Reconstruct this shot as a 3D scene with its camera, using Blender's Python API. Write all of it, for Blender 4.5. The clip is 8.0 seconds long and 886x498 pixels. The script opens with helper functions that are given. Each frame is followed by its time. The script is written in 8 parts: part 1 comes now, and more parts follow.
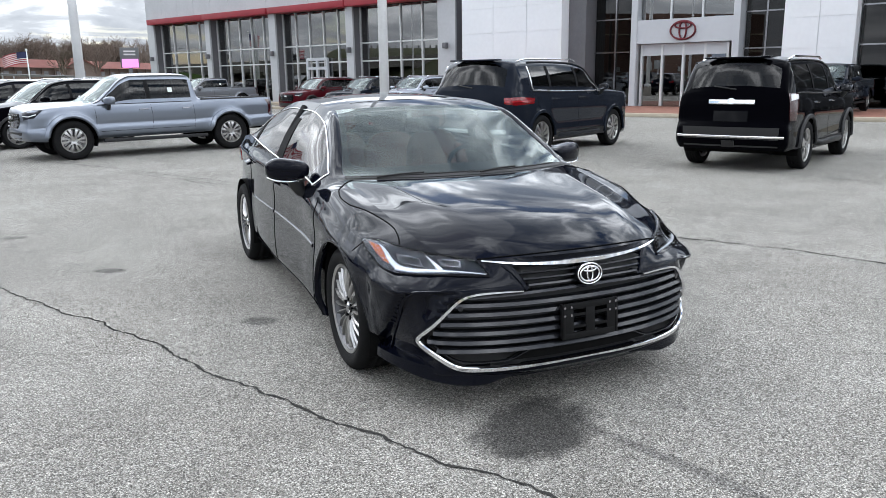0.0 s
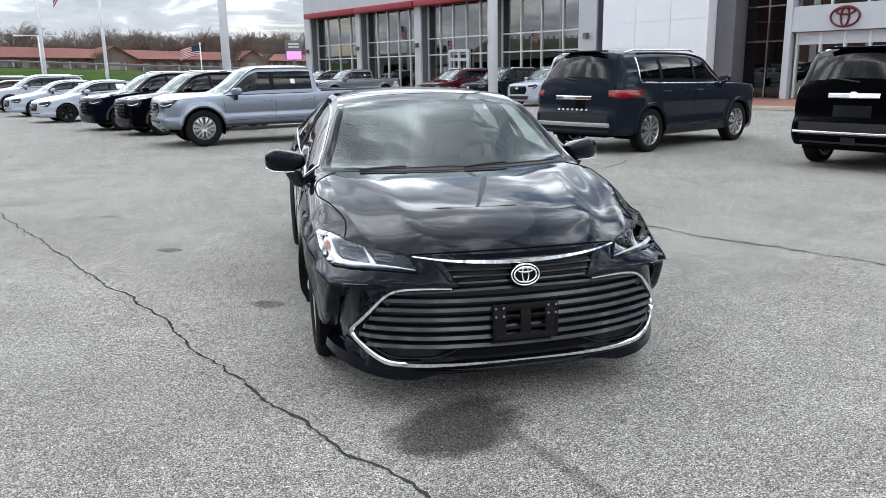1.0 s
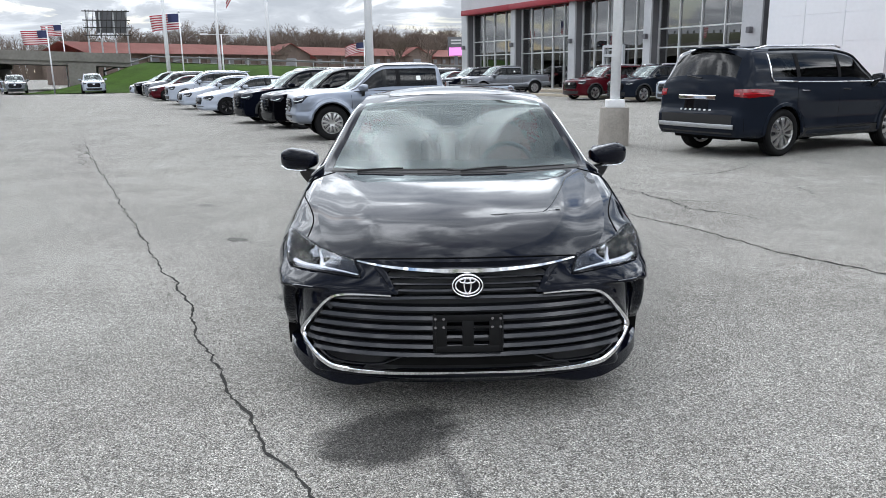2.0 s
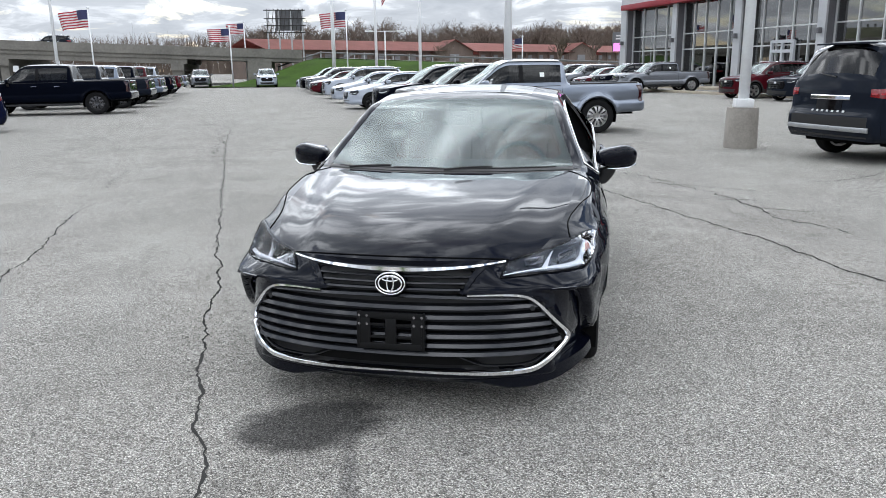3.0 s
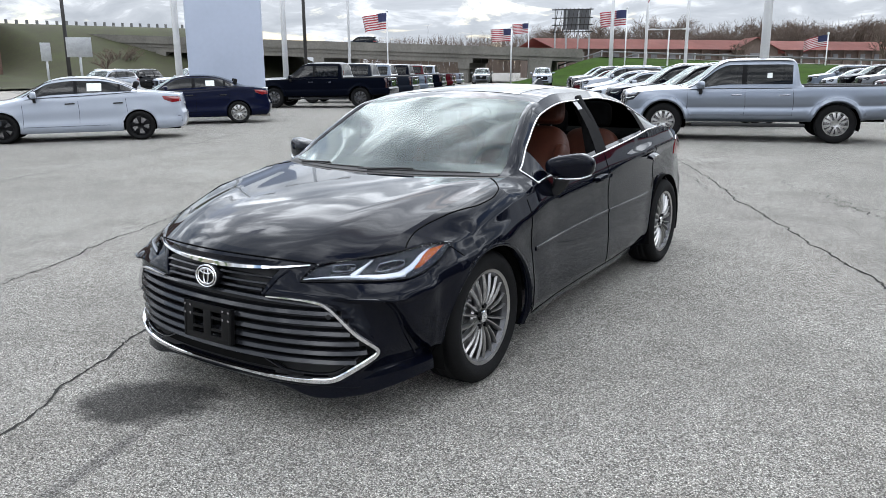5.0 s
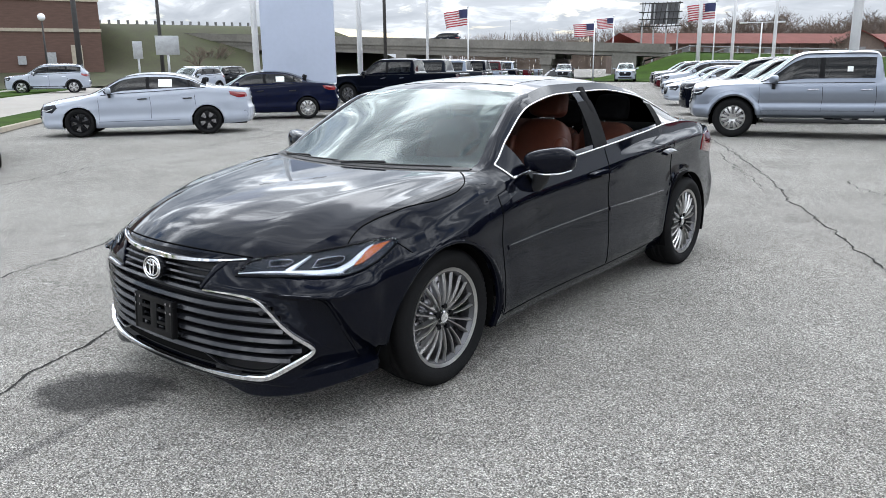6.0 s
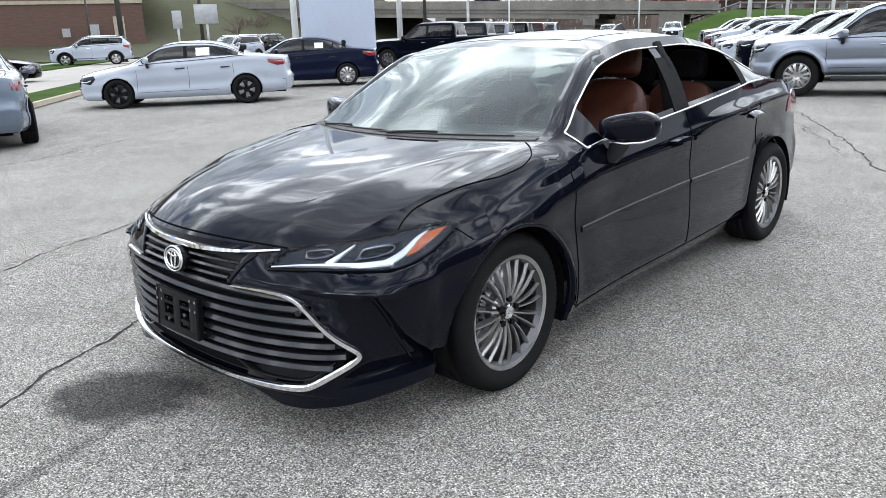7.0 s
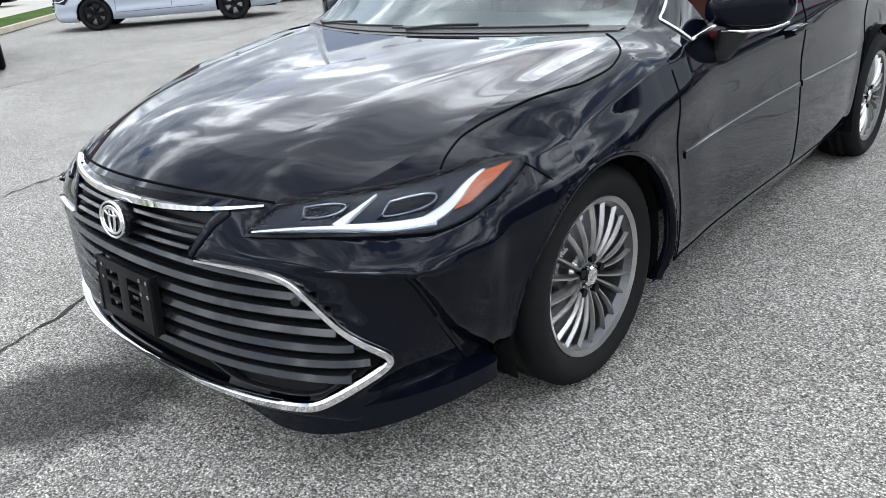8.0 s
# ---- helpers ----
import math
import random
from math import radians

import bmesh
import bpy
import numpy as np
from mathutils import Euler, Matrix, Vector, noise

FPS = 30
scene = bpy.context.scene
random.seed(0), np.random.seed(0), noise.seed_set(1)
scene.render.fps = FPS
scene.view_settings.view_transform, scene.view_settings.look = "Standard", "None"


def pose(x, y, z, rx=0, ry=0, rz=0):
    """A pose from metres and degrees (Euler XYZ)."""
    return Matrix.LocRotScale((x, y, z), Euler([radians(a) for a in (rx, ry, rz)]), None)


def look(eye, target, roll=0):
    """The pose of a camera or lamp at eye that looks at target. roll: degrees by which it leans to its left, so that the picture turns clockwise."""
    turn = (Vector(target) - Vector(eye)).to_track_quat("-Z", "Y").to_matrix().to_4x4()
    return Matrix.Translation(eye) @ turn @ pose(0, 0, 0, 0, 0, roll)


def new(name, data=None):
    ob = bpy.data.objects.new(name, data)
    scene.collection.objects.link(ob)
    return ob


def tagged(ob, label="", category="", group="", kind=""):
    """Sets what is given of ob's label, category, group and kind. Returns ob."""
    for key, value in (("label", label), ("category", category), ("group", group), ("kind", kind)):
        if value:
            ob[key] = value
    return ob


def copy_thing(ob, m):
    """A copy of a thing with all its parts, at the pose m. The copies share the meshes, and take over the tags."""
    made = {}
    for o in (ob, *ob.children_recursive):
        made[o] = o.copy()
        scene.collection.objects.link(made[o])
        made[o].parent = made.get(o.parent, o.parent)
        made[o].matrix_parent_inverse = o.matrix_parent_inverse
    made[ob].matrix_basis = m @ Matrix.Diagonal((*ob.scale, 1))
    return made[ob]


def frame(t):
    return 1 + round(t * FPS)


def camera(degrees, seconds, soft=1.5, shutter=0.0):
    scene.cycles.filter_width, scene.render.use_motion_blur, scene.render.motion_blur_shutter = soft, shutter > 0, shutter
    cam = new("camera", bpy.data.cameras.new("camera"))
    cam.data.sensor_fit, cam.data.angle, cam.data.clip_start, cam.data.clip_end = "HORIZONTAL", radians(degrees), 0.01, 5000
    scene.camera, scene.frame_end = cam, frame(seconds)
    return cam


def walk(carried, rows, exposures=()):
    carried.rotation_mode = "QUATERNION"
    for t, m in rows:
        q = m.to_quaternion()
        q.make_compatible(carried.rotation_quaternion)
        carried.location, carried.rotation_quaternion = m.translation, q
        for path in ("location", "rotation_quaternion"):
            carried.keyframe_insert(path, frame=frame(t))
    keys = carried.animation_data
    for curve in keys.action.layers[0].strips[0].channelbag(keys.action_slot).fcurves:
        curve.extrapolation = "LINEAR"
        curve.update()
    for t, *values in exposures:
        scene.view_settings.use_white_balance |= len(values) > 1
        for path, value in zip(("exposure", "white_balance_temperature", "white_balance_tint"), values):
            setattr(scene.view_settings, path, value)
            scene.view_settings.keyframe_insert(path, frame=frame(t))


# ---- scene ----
from mathutils.bvhtree import BVHTree
cam = camera(60.7, 8.0, soft=0.8)
PATH = [
    (0, (-2.029, -3.779, 1.539), (-1.22, -2.004, 1.098), -0.8),
    (0.5, (-1.585, -3.917, 1.54), (-0.953, -2.073, 1.089), -0.8),
    (1, (-1.104, -4.101, 1.546), (-0.666, -2.204, 1.088), -0.9),
    (1.5, (-0.63, -4.141, 1.532), (-0.394, -2.209, 1.071), -0.9),
    (1.7, (-0.446, -4.136, 1.552), (-0.293, -2.196, 1.09), -0.9),
    (2.8, (0.666, -4.109, 1.568), (0.364, -2.188, 1.099), -0.7),
    (3, (0.859, -4.048, 1.564), (0.475, -2.141, 1.097), -0.7),
    (3.5, (1.403, -3.91, 1.567), (0.822, -2.055, 1.097), -0.5),
    (4, (1.854, -3.67, 1.559), (1.092, -1.882, 1.087), -0.4),
    (4.5, (2.306, -3.431, 1.541), (1.384, -1.719, 1.072), -0.4),
    (4.7, (2.478, -3.315, 1.548), (1.496, -1.636, 1.08), -0.4),
    (5.8, (2.984, -2.709, 1.487), (1.776, -1.183, 1.028), -0.4),
    (6, (3.052, -2.651, 1.496), (1.817, -1.149, 1.027), -0.6),
    (6.5, (3.0, -2.51, 1.476), (1.717, -1.058, 0.979), -1.1),
    (7, (2.659, -2.321, 1.45), (1.356, -0.908, 0.898), -1.9),
    (7.5, (2.312, -2.044, 1.361), (1.018, -0.659, 0.722), -2.9),
    (8, (1.946, -1.765, 1.273), (0.676, -0.416, 0.52), -4.0),
]
walk(cam, [(t, look(eye, target, roll)) for t, eye, target, roll in PATH], [(0, 0.56), (1.5, 0.45), (3.5, 0.42), (4.5, 0.42), (6.5, 0.62), (8, 0.80)])

# ---------------------------------------------------------------- light
world = bpy.data.worlds.new("world")
scene.world = world
world.use_nodes = True
SUN_EL, SUN_AZ = 46.0, -25.0      # degrees; azimuth clockwise from +y


def build_world():
    nt = world.node_tree
    nt.nodes.clear()
    N, L = nt.nodes.new, nt.links.new
    out, bg = N("ShaderNodeOutputWorld"), N("ShaderNodeBackground")
    sky = N("ShaderNodeTexSky")
    sky.sky_type, sky.sun_disc = "NISHITA", False
    sky.sun_elevation, sky.sun_rotation = radians(SUN_EL), radians(SUN_AZ)
    sky.altitude, sky.dust_density = 200, 2.0
    geo = N("ShaderNodeTexCoord")
    # clouds on a flat layer: direction divided by its height
    sep = N("ShaderNodeSeparateXYZ")
    L(geo.outputs["Generated"], sep.inputs[0])
    h = N("ShaderNodeMath"); h.operation = "MAXIMUM"; h.inputs[1].default_value = 0.0
    L(sep.outputs[2], h.inputs[0])
    h2 = N("ShaderNodeMath"); h2.operation = "ADD"; h2.inputs[1].default_value = 0.22
    L(h.outputs[0], h2.inputs[0])
    div = N("ShaderNodeVectorMath"); div.operation = "DIVIDE"
    comb = N("ShaderNodeCombineXYZ")
    for i in range(3):
        L(h2.outputs[0], comb.inputs[i])
    L(geo.outputs["Generated"], div.inputs[0]); L(comb.outputs[0], div.inputs[1])
    big = N("ShaderNodeTexNoise"); big.inputs["Scale"].default_value = 1.9
    big.inputs["Detail"].default_value = 9; big.inputs["Roughness"].default_value = 0.58; big.inputs["Distortion"].default_value = 0.5
    L(div.outputs[0], big.inputs["Vector"])
    cover = N("ShaderNodeValToRGB")
    cover.color_ramp.elements[0].position, cover.color_ramp.elements[1].position = 0.37, 0.45
    L(big.outputs[0], cover.inputs[0])
    fine = N("ShaderNodeTexNoise"); fine.inputs["Scale"].default_value = 2.9
    fine.inputs["Detail"].default_value = 7; fine.inputs["Roughness"].default_value = 0.57; fine.inputs["Distortion"].default_value = 0.5
    drift = N("ShaderNodeVectorMath"); drift.operation = "ADD"; drift.inputs[1].default_value = (0.55, -0.75, 0)
    L(div.outputs[0], drift.inputs[0]); L(drift.outputs[0], fine.inputs["Vector"])
    shade = N("ShaderNodeValToRGB")
    e = shade.color_ramp.elements
    e[0].position, e[0].color = 0.35, (0.26, 0.30, 0.36, 1)
    e[1].position, e[1].color = 0.72, (3.0, 3.04, 3.08, 1)
    mid = e.new(0.50); mid.color = (0.66, 0.70, 0.75, 1)
    lit = e.new(0.585); lit.color = (1.75, 1.80, 1.85, 1)
    L(fine.outputs[0], shade.inputs[0])
    cl = N("ShaderNodeVectorMath"); cl.operation = "SCALE"; cl.inputs["Scale"].default_value = CLOUD
    # towards the horizon the layers run together into a pale veil
    low = N("ShaderNodeMapRange"); low.inputs["From Max"].default_value = 0.34
    low.inputs["To Min"].default_value, low.inputs["To Max"].default_value = 0.82, 0.0
    L(h.outputs[0], low.inputs["Value"])
    veil = N("ShaderNodeMix"); veil.data_type = "RGBA"; veil.inputs["B"].default_value = (0.82, 0.87, 0.93, 1)
    L(low.outputs[0], veil.inputs["Factor"]); L(shade.outputs[0], veil.inputs["A"])
    L(veil.outputs["Result"], cl.inputs[0])
    # thin cloud glows round the hidden sun
    dot = N("ShaderNodeVectorMath"); dot.operation = "DOT_PRODUCT"
    dot.inputs[1].default_value = (math.sin(radians(SUN_AZ)) * math.cos(radians(SUN_EL)), math.cos(radians(SUN_AZ)) * math.cos(radians(SUN_EL)), math.sin(radians(SUN_EL)))
    L(geo.outputs["Generated"], dot.inputs[0])
    pos = N("ShaderNodeMath"); pos.operation = "MAXIMUM"; pos.inputs[1].default_value = 0.0
    L(dot.outputs["Value"], pos.inputs[0])
    pw = N("ShaderNodeMath"); pw.operation = "POWER"; pw.inputs[1].default_value = 5.0
    L(pos.outputs[0], pw.inputs[0])
    gl = N("ShaderNodeMath"); gl.operation = "MULTIPLY_ADD"; gl.inputs[1].default_value = CLOUD * 0.34; gl.inputs[2].default_value = CLOUD
    L(pw.outputs[0], gl.inputs[0])
    # thin bright cloud at middle height, thicker overhead, haze low down
    zen = N("ShaderNodeValToRGB")
    zen.color_ramp.interpolation = "B_SPLINE"
    e = zen.color_ramp.elements
    e[0].position, e[1].position = 0.0, 1.0
    for p, v in ((0.0, 0.36), (0.12, 0.45), (0.30, 0.80), (0.48, 1.62), (0.72, 2.9), (1.0, 3.4)):
        k = e[0] if p == 0 else e[len(e) - 1] if p == 1 else e.new(p)
        k.color = (v, v, v, 1)
    L(h.outputs[0], zen.inputs[0])
    both = N("ShaderNodeMath"); both.operation = "MULTIPLY"
    L(gl.outputs[0], both.inputs[0]); L(zen.outputs[0], both.inputs[1]); L(both.outputs[0], cl.inputs["Scale"])
    cool = N("ShaderNodeVectorMath"); cool.operation = "MULTIPLY"; cool.inputs[1].default_value = (0.985, 1.0, 1.03)
    L(cl.outputs[0], cool.inputs[0])
    mix = N("ShaderNodeMix"); mix.data_type = "RGBA"
    L(cover.outputs[0], mix.inputs["Factor"]); L(sky.outputs[0], mix.inputs["A"]); L(cool.outputs[0], mix.inputs["B"])
    L(mix.outputs["Result"], bg.inputs[0])
    bg.inputs[1].default_value = 0.13
    L(bg.outputs[0], out.inputs[0])


CLOUD = 11.5
build_world()
sun = new("sun", bpy.data.lights.new("sun", "SUN"))
sun.data.energy, sun.data.angle, sun.data.color = 0.5, radians(80), (1.0, 0.99, 0.97)
_az, _el = radians(SUN_AZ), radians(SUN_EL)
sun.matrix_world = look((40 * math.sin(_az) * math.cos(_el), 40 * math.cos(_az) * math.cos(_el), 40 * math.sin(_el)), (0, 0, 0))

# ---------------------------------------------------------------- materials


def material(name, colour, rough=0.5, metal=0.0, coat=0.0, vary=0.0, scale=8.0, bump=0.0, bump_scale=60.0, second=None, emit=0.0, spec=0.5, stretch=(1, 1, 1), local=True):
    """Principled with two scales of variation: second colour (or darker tone) by a slow noise, fine relief by a quick one."""
    m = bpy.data.materials.new(name)
    m.use_nodes = True
    nt = m.node_tree
    N, L = nt.nodes.new, nt.links.new
    b = nt.nodes["Principled BSDF"]
    b.inputs["Base Color"].default_value = (*colour, 1)
    b.inputs["Roughness"].default_value = rough
    b.inputs["Metallic"].default_value = metal
    b.inputs["Coat Weight"].default_value = coat
    b.inputs["Coat Roughness"].default_value = 0.02
    b.inputs["Specular IOR Level"].default_value = spec
    if emit:
        b.inputs["Emission Color"].default_value = (*colour, 1)
        b.inputs["Emission Strength"].default_value = emit
    tc = N("ShaderNodeTexCoord")
    mp = N("ShaderNodeMapping")
    mp.inputs["Scale"].default_value = stretch
    L(tc.outputs["Object"], mp.inputs[0])
    if vary:
        n1, n2 = N("ShaderNodeTexNoise"), N("ShaderNodeTexNoise")
        n1.inputs["Scale"].default_value, n2.inputs["Scale"].default_value = scale, scale * 9
        n1.inputs["Detail"].default_value = n2.inputs["Detail"].default_value = 5
        L(mp.outputs[0], n1.inputs["Vector"]); L(mp.outputs[0], n2.inputs["Vector"])
        avg = N("ShaderNodeMath"); avg.operation = "MULTIPLY_ADD"; avg.inputs[1].default_value = 0.4
        half = N("ShaderNodeMath"); half.operation = "MULTIPLY"; half.inputs[1].default_value = 0.6
        L(n1.outputs[0], half.inputs[0]); L(n2.outputs[0], avg.inputs[0]); L(half.outputs[0], avg.inputs[2])
        ramp = N("ShaderNodeValToRGB")
        a, c = ramp.color_ramp.elements
        a.position, c.position = 0.36, 0.66
        dark = second or tuple(v * (1 - vary) for v in colour)
        a.color, c.color = (*dark, 1), (*[min(1, v * (1 + vary * 0.4)) for v in colour], 1)
        L(avg.outputs[0], ramp.inputs[0]); L(ramp.outputs[0], b.inputs["Base Color"])
        rr = N("ShaderNodeMapRange")
        rr.inputs["To Min"].default_value, rr.inputs["To Max"].default_value = max(0.02, rough - 0.12 * vary), min(1, rough + 0.18 * vary)
        L(avg.outputs[0], rr.inputs[0]); L(rr.outputs[0], b.inputs["Roughness"])
    if bump:
        nb = N("ShaderNodeTexNoise"); nb.inputs["Scale"].default_value = bump_scale; nb.inputs["Detail"].default_value = 4
        L(mp.outputs[0], nb.inputs["Vector"])
        bp = N("ShaderNodeBump"); bp.inputs["Strength"].default_value = bump; bp.inputs["Distance"].default_value = 0.01
        L(nb.outputs[0], bp.inputs["Height"]); L(bp.outputs[0], b.inputs["Normal"])
    return m


def paint(name, colour, flake=0.0, rough=0.25, metal=0.0):
    """Car paint: base with clear coat, a little dust."""
    m = material(name, colour, rough, metal, coat=1.0, vary=0.03, scale=3.0, spec=0.5 if max(colour) > 0.1 else 0.1)
    m.node_tree.nodes["Principled BSDF"].inputs["Coat IOR"].default_value = 1.32
    return m


def thin_glass(name, tint, gloss=1.0, ior=1.52):
    """A thin pane: see-through with a tint, and a Fresnel gloss."""
    m = bpy.data.materials.new(name)
    m.use_nodes = True
    nt = m.node_tree
    nt.nodes.clear()
    N, L = nt.nodes.new, nt.links.new
    out, mix, tr, gl, fr = N("ShaderNodeOutputMaterial"), N("ShaderNodeMixShader"), N("ShaderNodeBsdfTransparent"), N("ShaderNodeBsdfGlossy"), N("ShaderNodeFresnel")
    tr.inputs[0].default_value = (*tint, 1)
    gl.inputs[0].default_value = (gloss, gloss, gloss, 1)
    gl.inputs["Roughness"].default_value = 0.01
    fr.inputs[0].default_value = ior
    L(fr.outputs[0], mix.inputs[0]); L(tr.outputs[0], mix.inputs[1]); L(gl.outputs[0], mix.inputs[2]); L(mix.outputs[0], out.inputs[0])
    return m


def gloss_paint(name, colour, ior=1.47, cut=0.029, gain=1.3):
    """Dark paint under clear lacquer: nearly no gloss seen straight on, much at a slant."""
    m = material(name, colour, 0.5, vary=0.08, scale=3.0, spec=0.0)
    nt = m.node_tree
    N, L = nt.nodes.new, nt.links.new
    out, base = nt.nodes["Material Output"], nt.nodes["Principled BSDF"]
    fr, gl, mix = N("ShaderNodeFresnel"), N("ShaderNodeBsdfGlossy"), N("ShaderNodeMixShader")
    fr.inputs[0].default_value = ior
    less = N("ShaderNodeMath"); less.operation = "SUBTRACT"; less.inputs[1].default_value = cut
    more = N("ShaderNodeMath"); more.operation = "MULTIPLY"; more.inputs[1].default_value = gain; more.use_clamp = True
    L(fr.outputs[0], less.inputs[0]); L(less.outputs[0], more.inputs[0]); L(more.outputs[0], mix.inputs[0])
    gl.inputs[0].default_value = (0.96, 0.98, 1.0, 1)
    # dust and fine swirls
    dust = N("ShaderNodeTexNoise"); dust.inputs["Scale"].default_value = 35; dust.inputs["Detail"].default_value = 6
    rr = N("ShaderNodeMapRange"); rr.inputs["To Min"].default_value, rr.inputs["To Max"].default_value = 0.01, 0.07
    tc = N("ShaderNodeTexCoord")
    L(tc.outputs["Object"], dust.inputs["Vector"]); L(dust.outputs[0], rr.inputs["Value"]); L(rr.outputs[0], gl.inputs["Roughness"])
    L(base.outputs[0], mix.inputs[1]); L(gl.outputs[0], mix.inputs[2]); L(mix.outputs[0], out.inputs[0])
    return m


BLACK_PAINT = gloss_paint("black_paint", (0.0022, 0.0028, 0.0065), 1.47, 0.024, 1.12)
CHROME = material("chrome", (0.86, 0.86, 0.88), 0.06, 1.0, vary=0.05, scale=20)
DARK_CHROME = material("dark_chrome", (0.35, 0.35, 0.37), 0.12, 1.0)
ALLOY = material("alloy", (0.52, 0.515, 0.51), 0.28, 1.0, vary=0.12, scale=30)
ALLOY_DARK = material("alloy_dark", (0.10, 0.10, 0.105), 0.35, 0.9)
ALLOY_BLACK = material("alloy_black", (0.004, 0.004, 0.005), 0.35, 0.0, coat=0.05, spec=0.12)
RUBBER = material("rubber", (0.006, 0.006, 0.0065), 0.8, vary=0.35, scale=25, bump=0.15, bump_scale=220, spec=0.22)
PLASTIC = material("black_plastic", (0.010, 0.010, 0.011), 0.5, vary=0.25, scale=30, bump=0.1, bump_scale=400)
GLOSS_BLACK = gloss_paint("gloss_black", (0.004, 0.004, 0.005))
SLAT = material("grille_grey", (0.019, 0.020, 0.024), 0.26, 0.5, coat=0.3, vary=0.15, scale=12)
BRACKET = material("bracket_black", (0.005, 0.005, 0.0055), 0.45, vary=0.3, scale=40, spec=0.18)
GAP = material("panel_gap", (0.003, 0.003, 0.003), 0.9, spec=0.05)
LINER = material("arch_liner", (0.006, 0.006, 0.006), 0.95, vary=0.3, scale=40, spec=0.05)
WINDSCREEN = thin_glass("windscreen_glass", (0.58, 0.68, 0.66), 1.0, 1.62)
WINDSCREEN.node_tree.nodes["Glossy BSDF"].inputs[0].default_value = (0.90, 1.0, 1.0, 1)
OUTER_PANE = thin_glass("outer_pane", (0.84, 0.91, 0.90), 1.0, 1.54)
INNER_PANE = thin_glass("inner_pane", (0.78, 0.86, 0.85), 1.0, 1.48)
CLEAR_SIDE = thin_glass("clear_side_glass", (0.40, 0.46, 0.45), 1.0, 1.38)
for _m in (OUTER_PANE, INNER_PANE):
    _m.node_tree.nodes["Glossy BSDF"].inputs[0].default_value = (0.90, 1.0, 1.0, 1)
BORDER = material("glass_border", (0.020, 0.021, 0.022), 0.6, vary=0.2, scale=30, spec=0.1)
TINTED = thin_glass("tinted_glass", (0.10, 0.11, 0.11), 1.0, 1.40)
LENS = thin_glass("lamp_lens", (0.92, 0.94, 0.97), 0.8, 1.20)
LEATHER = material("cognac_leather", (0.115, 0.031, 0.016), 0.5, vary=0.3, scale=10, bump=0.25, bump_scale=300)
CABIN = material("cabin_black", (0.014, 0.014, 0.015), 0.8, vary=0.3, scale=20, spec=0.08)
HEADLINER = material("headliner", (0.26, 0.245, 0.23), 0.9, vary=0.1)
LAMP_BODY = material("lamp_body", (0.010, 0.012, 0.018), 0.35, 0.0, spec=0.25, vary=0.3, scale=40)
LAMP_SILVER = material("lamp_silver", (0.80, 0.81, 0.84), 0.25, 0.25, vary=0.1, scale=60)
AMBER = material("amber_lens", (0.46, 0.085, 0.004), 0.25, coat=0.3, vary=0.2, scale=40)
RED_LENS = material("red_lens", (0.21, 0.005, 0.008), 0.1, coat=1.0, vary=0.25, scale=30)
DARK_RED_LENS = material("smoked_red_lens", (0.035, 0.003, 0.004), 0.1, coat=1.0, vary=0.25, scale=30)
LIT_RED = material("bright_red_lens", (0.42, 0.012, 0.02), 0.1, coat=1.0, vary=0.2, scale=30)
WHITE_LENS = material("white_lens", (0.75, 0.76, 0.78), 0.1, coat=1.0)
PAPER = material("paper", (0.75, 0.77, 0.75), 0.7, vary=0.08)
PALE_PANEL = material("pale_panel", (0.44, 0.49, 0.60), 0.45, vary=0.06, scale=0.8)
WHITE_PANEL = material("white_panel", (0.74, 0.76, 0.79), 0.35, vary=0.05, scale=0.6)
PORTAL_PANEL = material("portal_panel", (0.50, 0.52, 0.55), 0.35, 0.2, vary=0.05, scale=0.6)
GREY_PANEL = material("grey_panel", (0.47, 0.48, 0.50), 0.45, 0.2, vary=0.10, scale=0.7)
DARK_PANEL = material("dark_panel", (0.12, 0.12, 0.13), 0.5, vary=0.15, scale=1.0)
RED_PANEL = material("red_panel", (0.27, 0.014, 0.026), 0.5, vary=0.12, scale=1.0)
FACADE_GLASS = thin_glass("facade_glass", (0.26, 0.30, 0.31), 1.0, 2.9)
DARK_GLASS = thin_glass("dark_glass", (0.10, 0.11, 0.115), 1.0, 1.6)
MULLION = material("mullion", (0.62, 0.63, 0.64), 0.35, 0.5)
DARK_ROOM = material("dark_room", (0.22, 0.22, 0.23), 0.9, vary=0.2, scale=0.5)
WHITE_POLE = material("white_pole", (0.72, 0.73, 0.74), 0.4, vary=0.10, scale=2.0)
DARK_POLE = material("dark_pole", (0.03, 0.028, 0.027), 0.6, vary=0.3, scale=4)
CONCRETE = material("concrete", (0.30, 0.275, 0.245), 0.85, vary=0.25, scale=3, bump=0.3, bump_scale=60)
BRIDGE = material("bridge_concrete", (0.19, 0.18, 0.16), 0.9, vary=0.3, scale=0.5)
BRICK_FAR = material("brick_far", (0.125, 0.074, 0.058), 0.9, vary=0.25, scale=1.2, stretch=(1, 1, 5))
PAVER = material("paver_brick", (0.26, 0.115, 0.08), 0.85, vary=0.3, scale=4, bump=0.2, bump_scale=50)
ROOF_RED = material("roof_red", (0.31, 0.115, 0.095), 0.8, vary=0.2, scale=0.5)
SHED = material("shed_wall", (0.16, 0.12, 0.10), 0.9, vary=0.3, scale=0.4)
STEEL = material("galvanised_steel", (0.42, 0.43, 0.44), 0.45, 0.7, vary=0.2, scale=5)
BARK = material("bark", (0.155, 0.118, 0.095), 0.95, vary=0.35, scale=5)
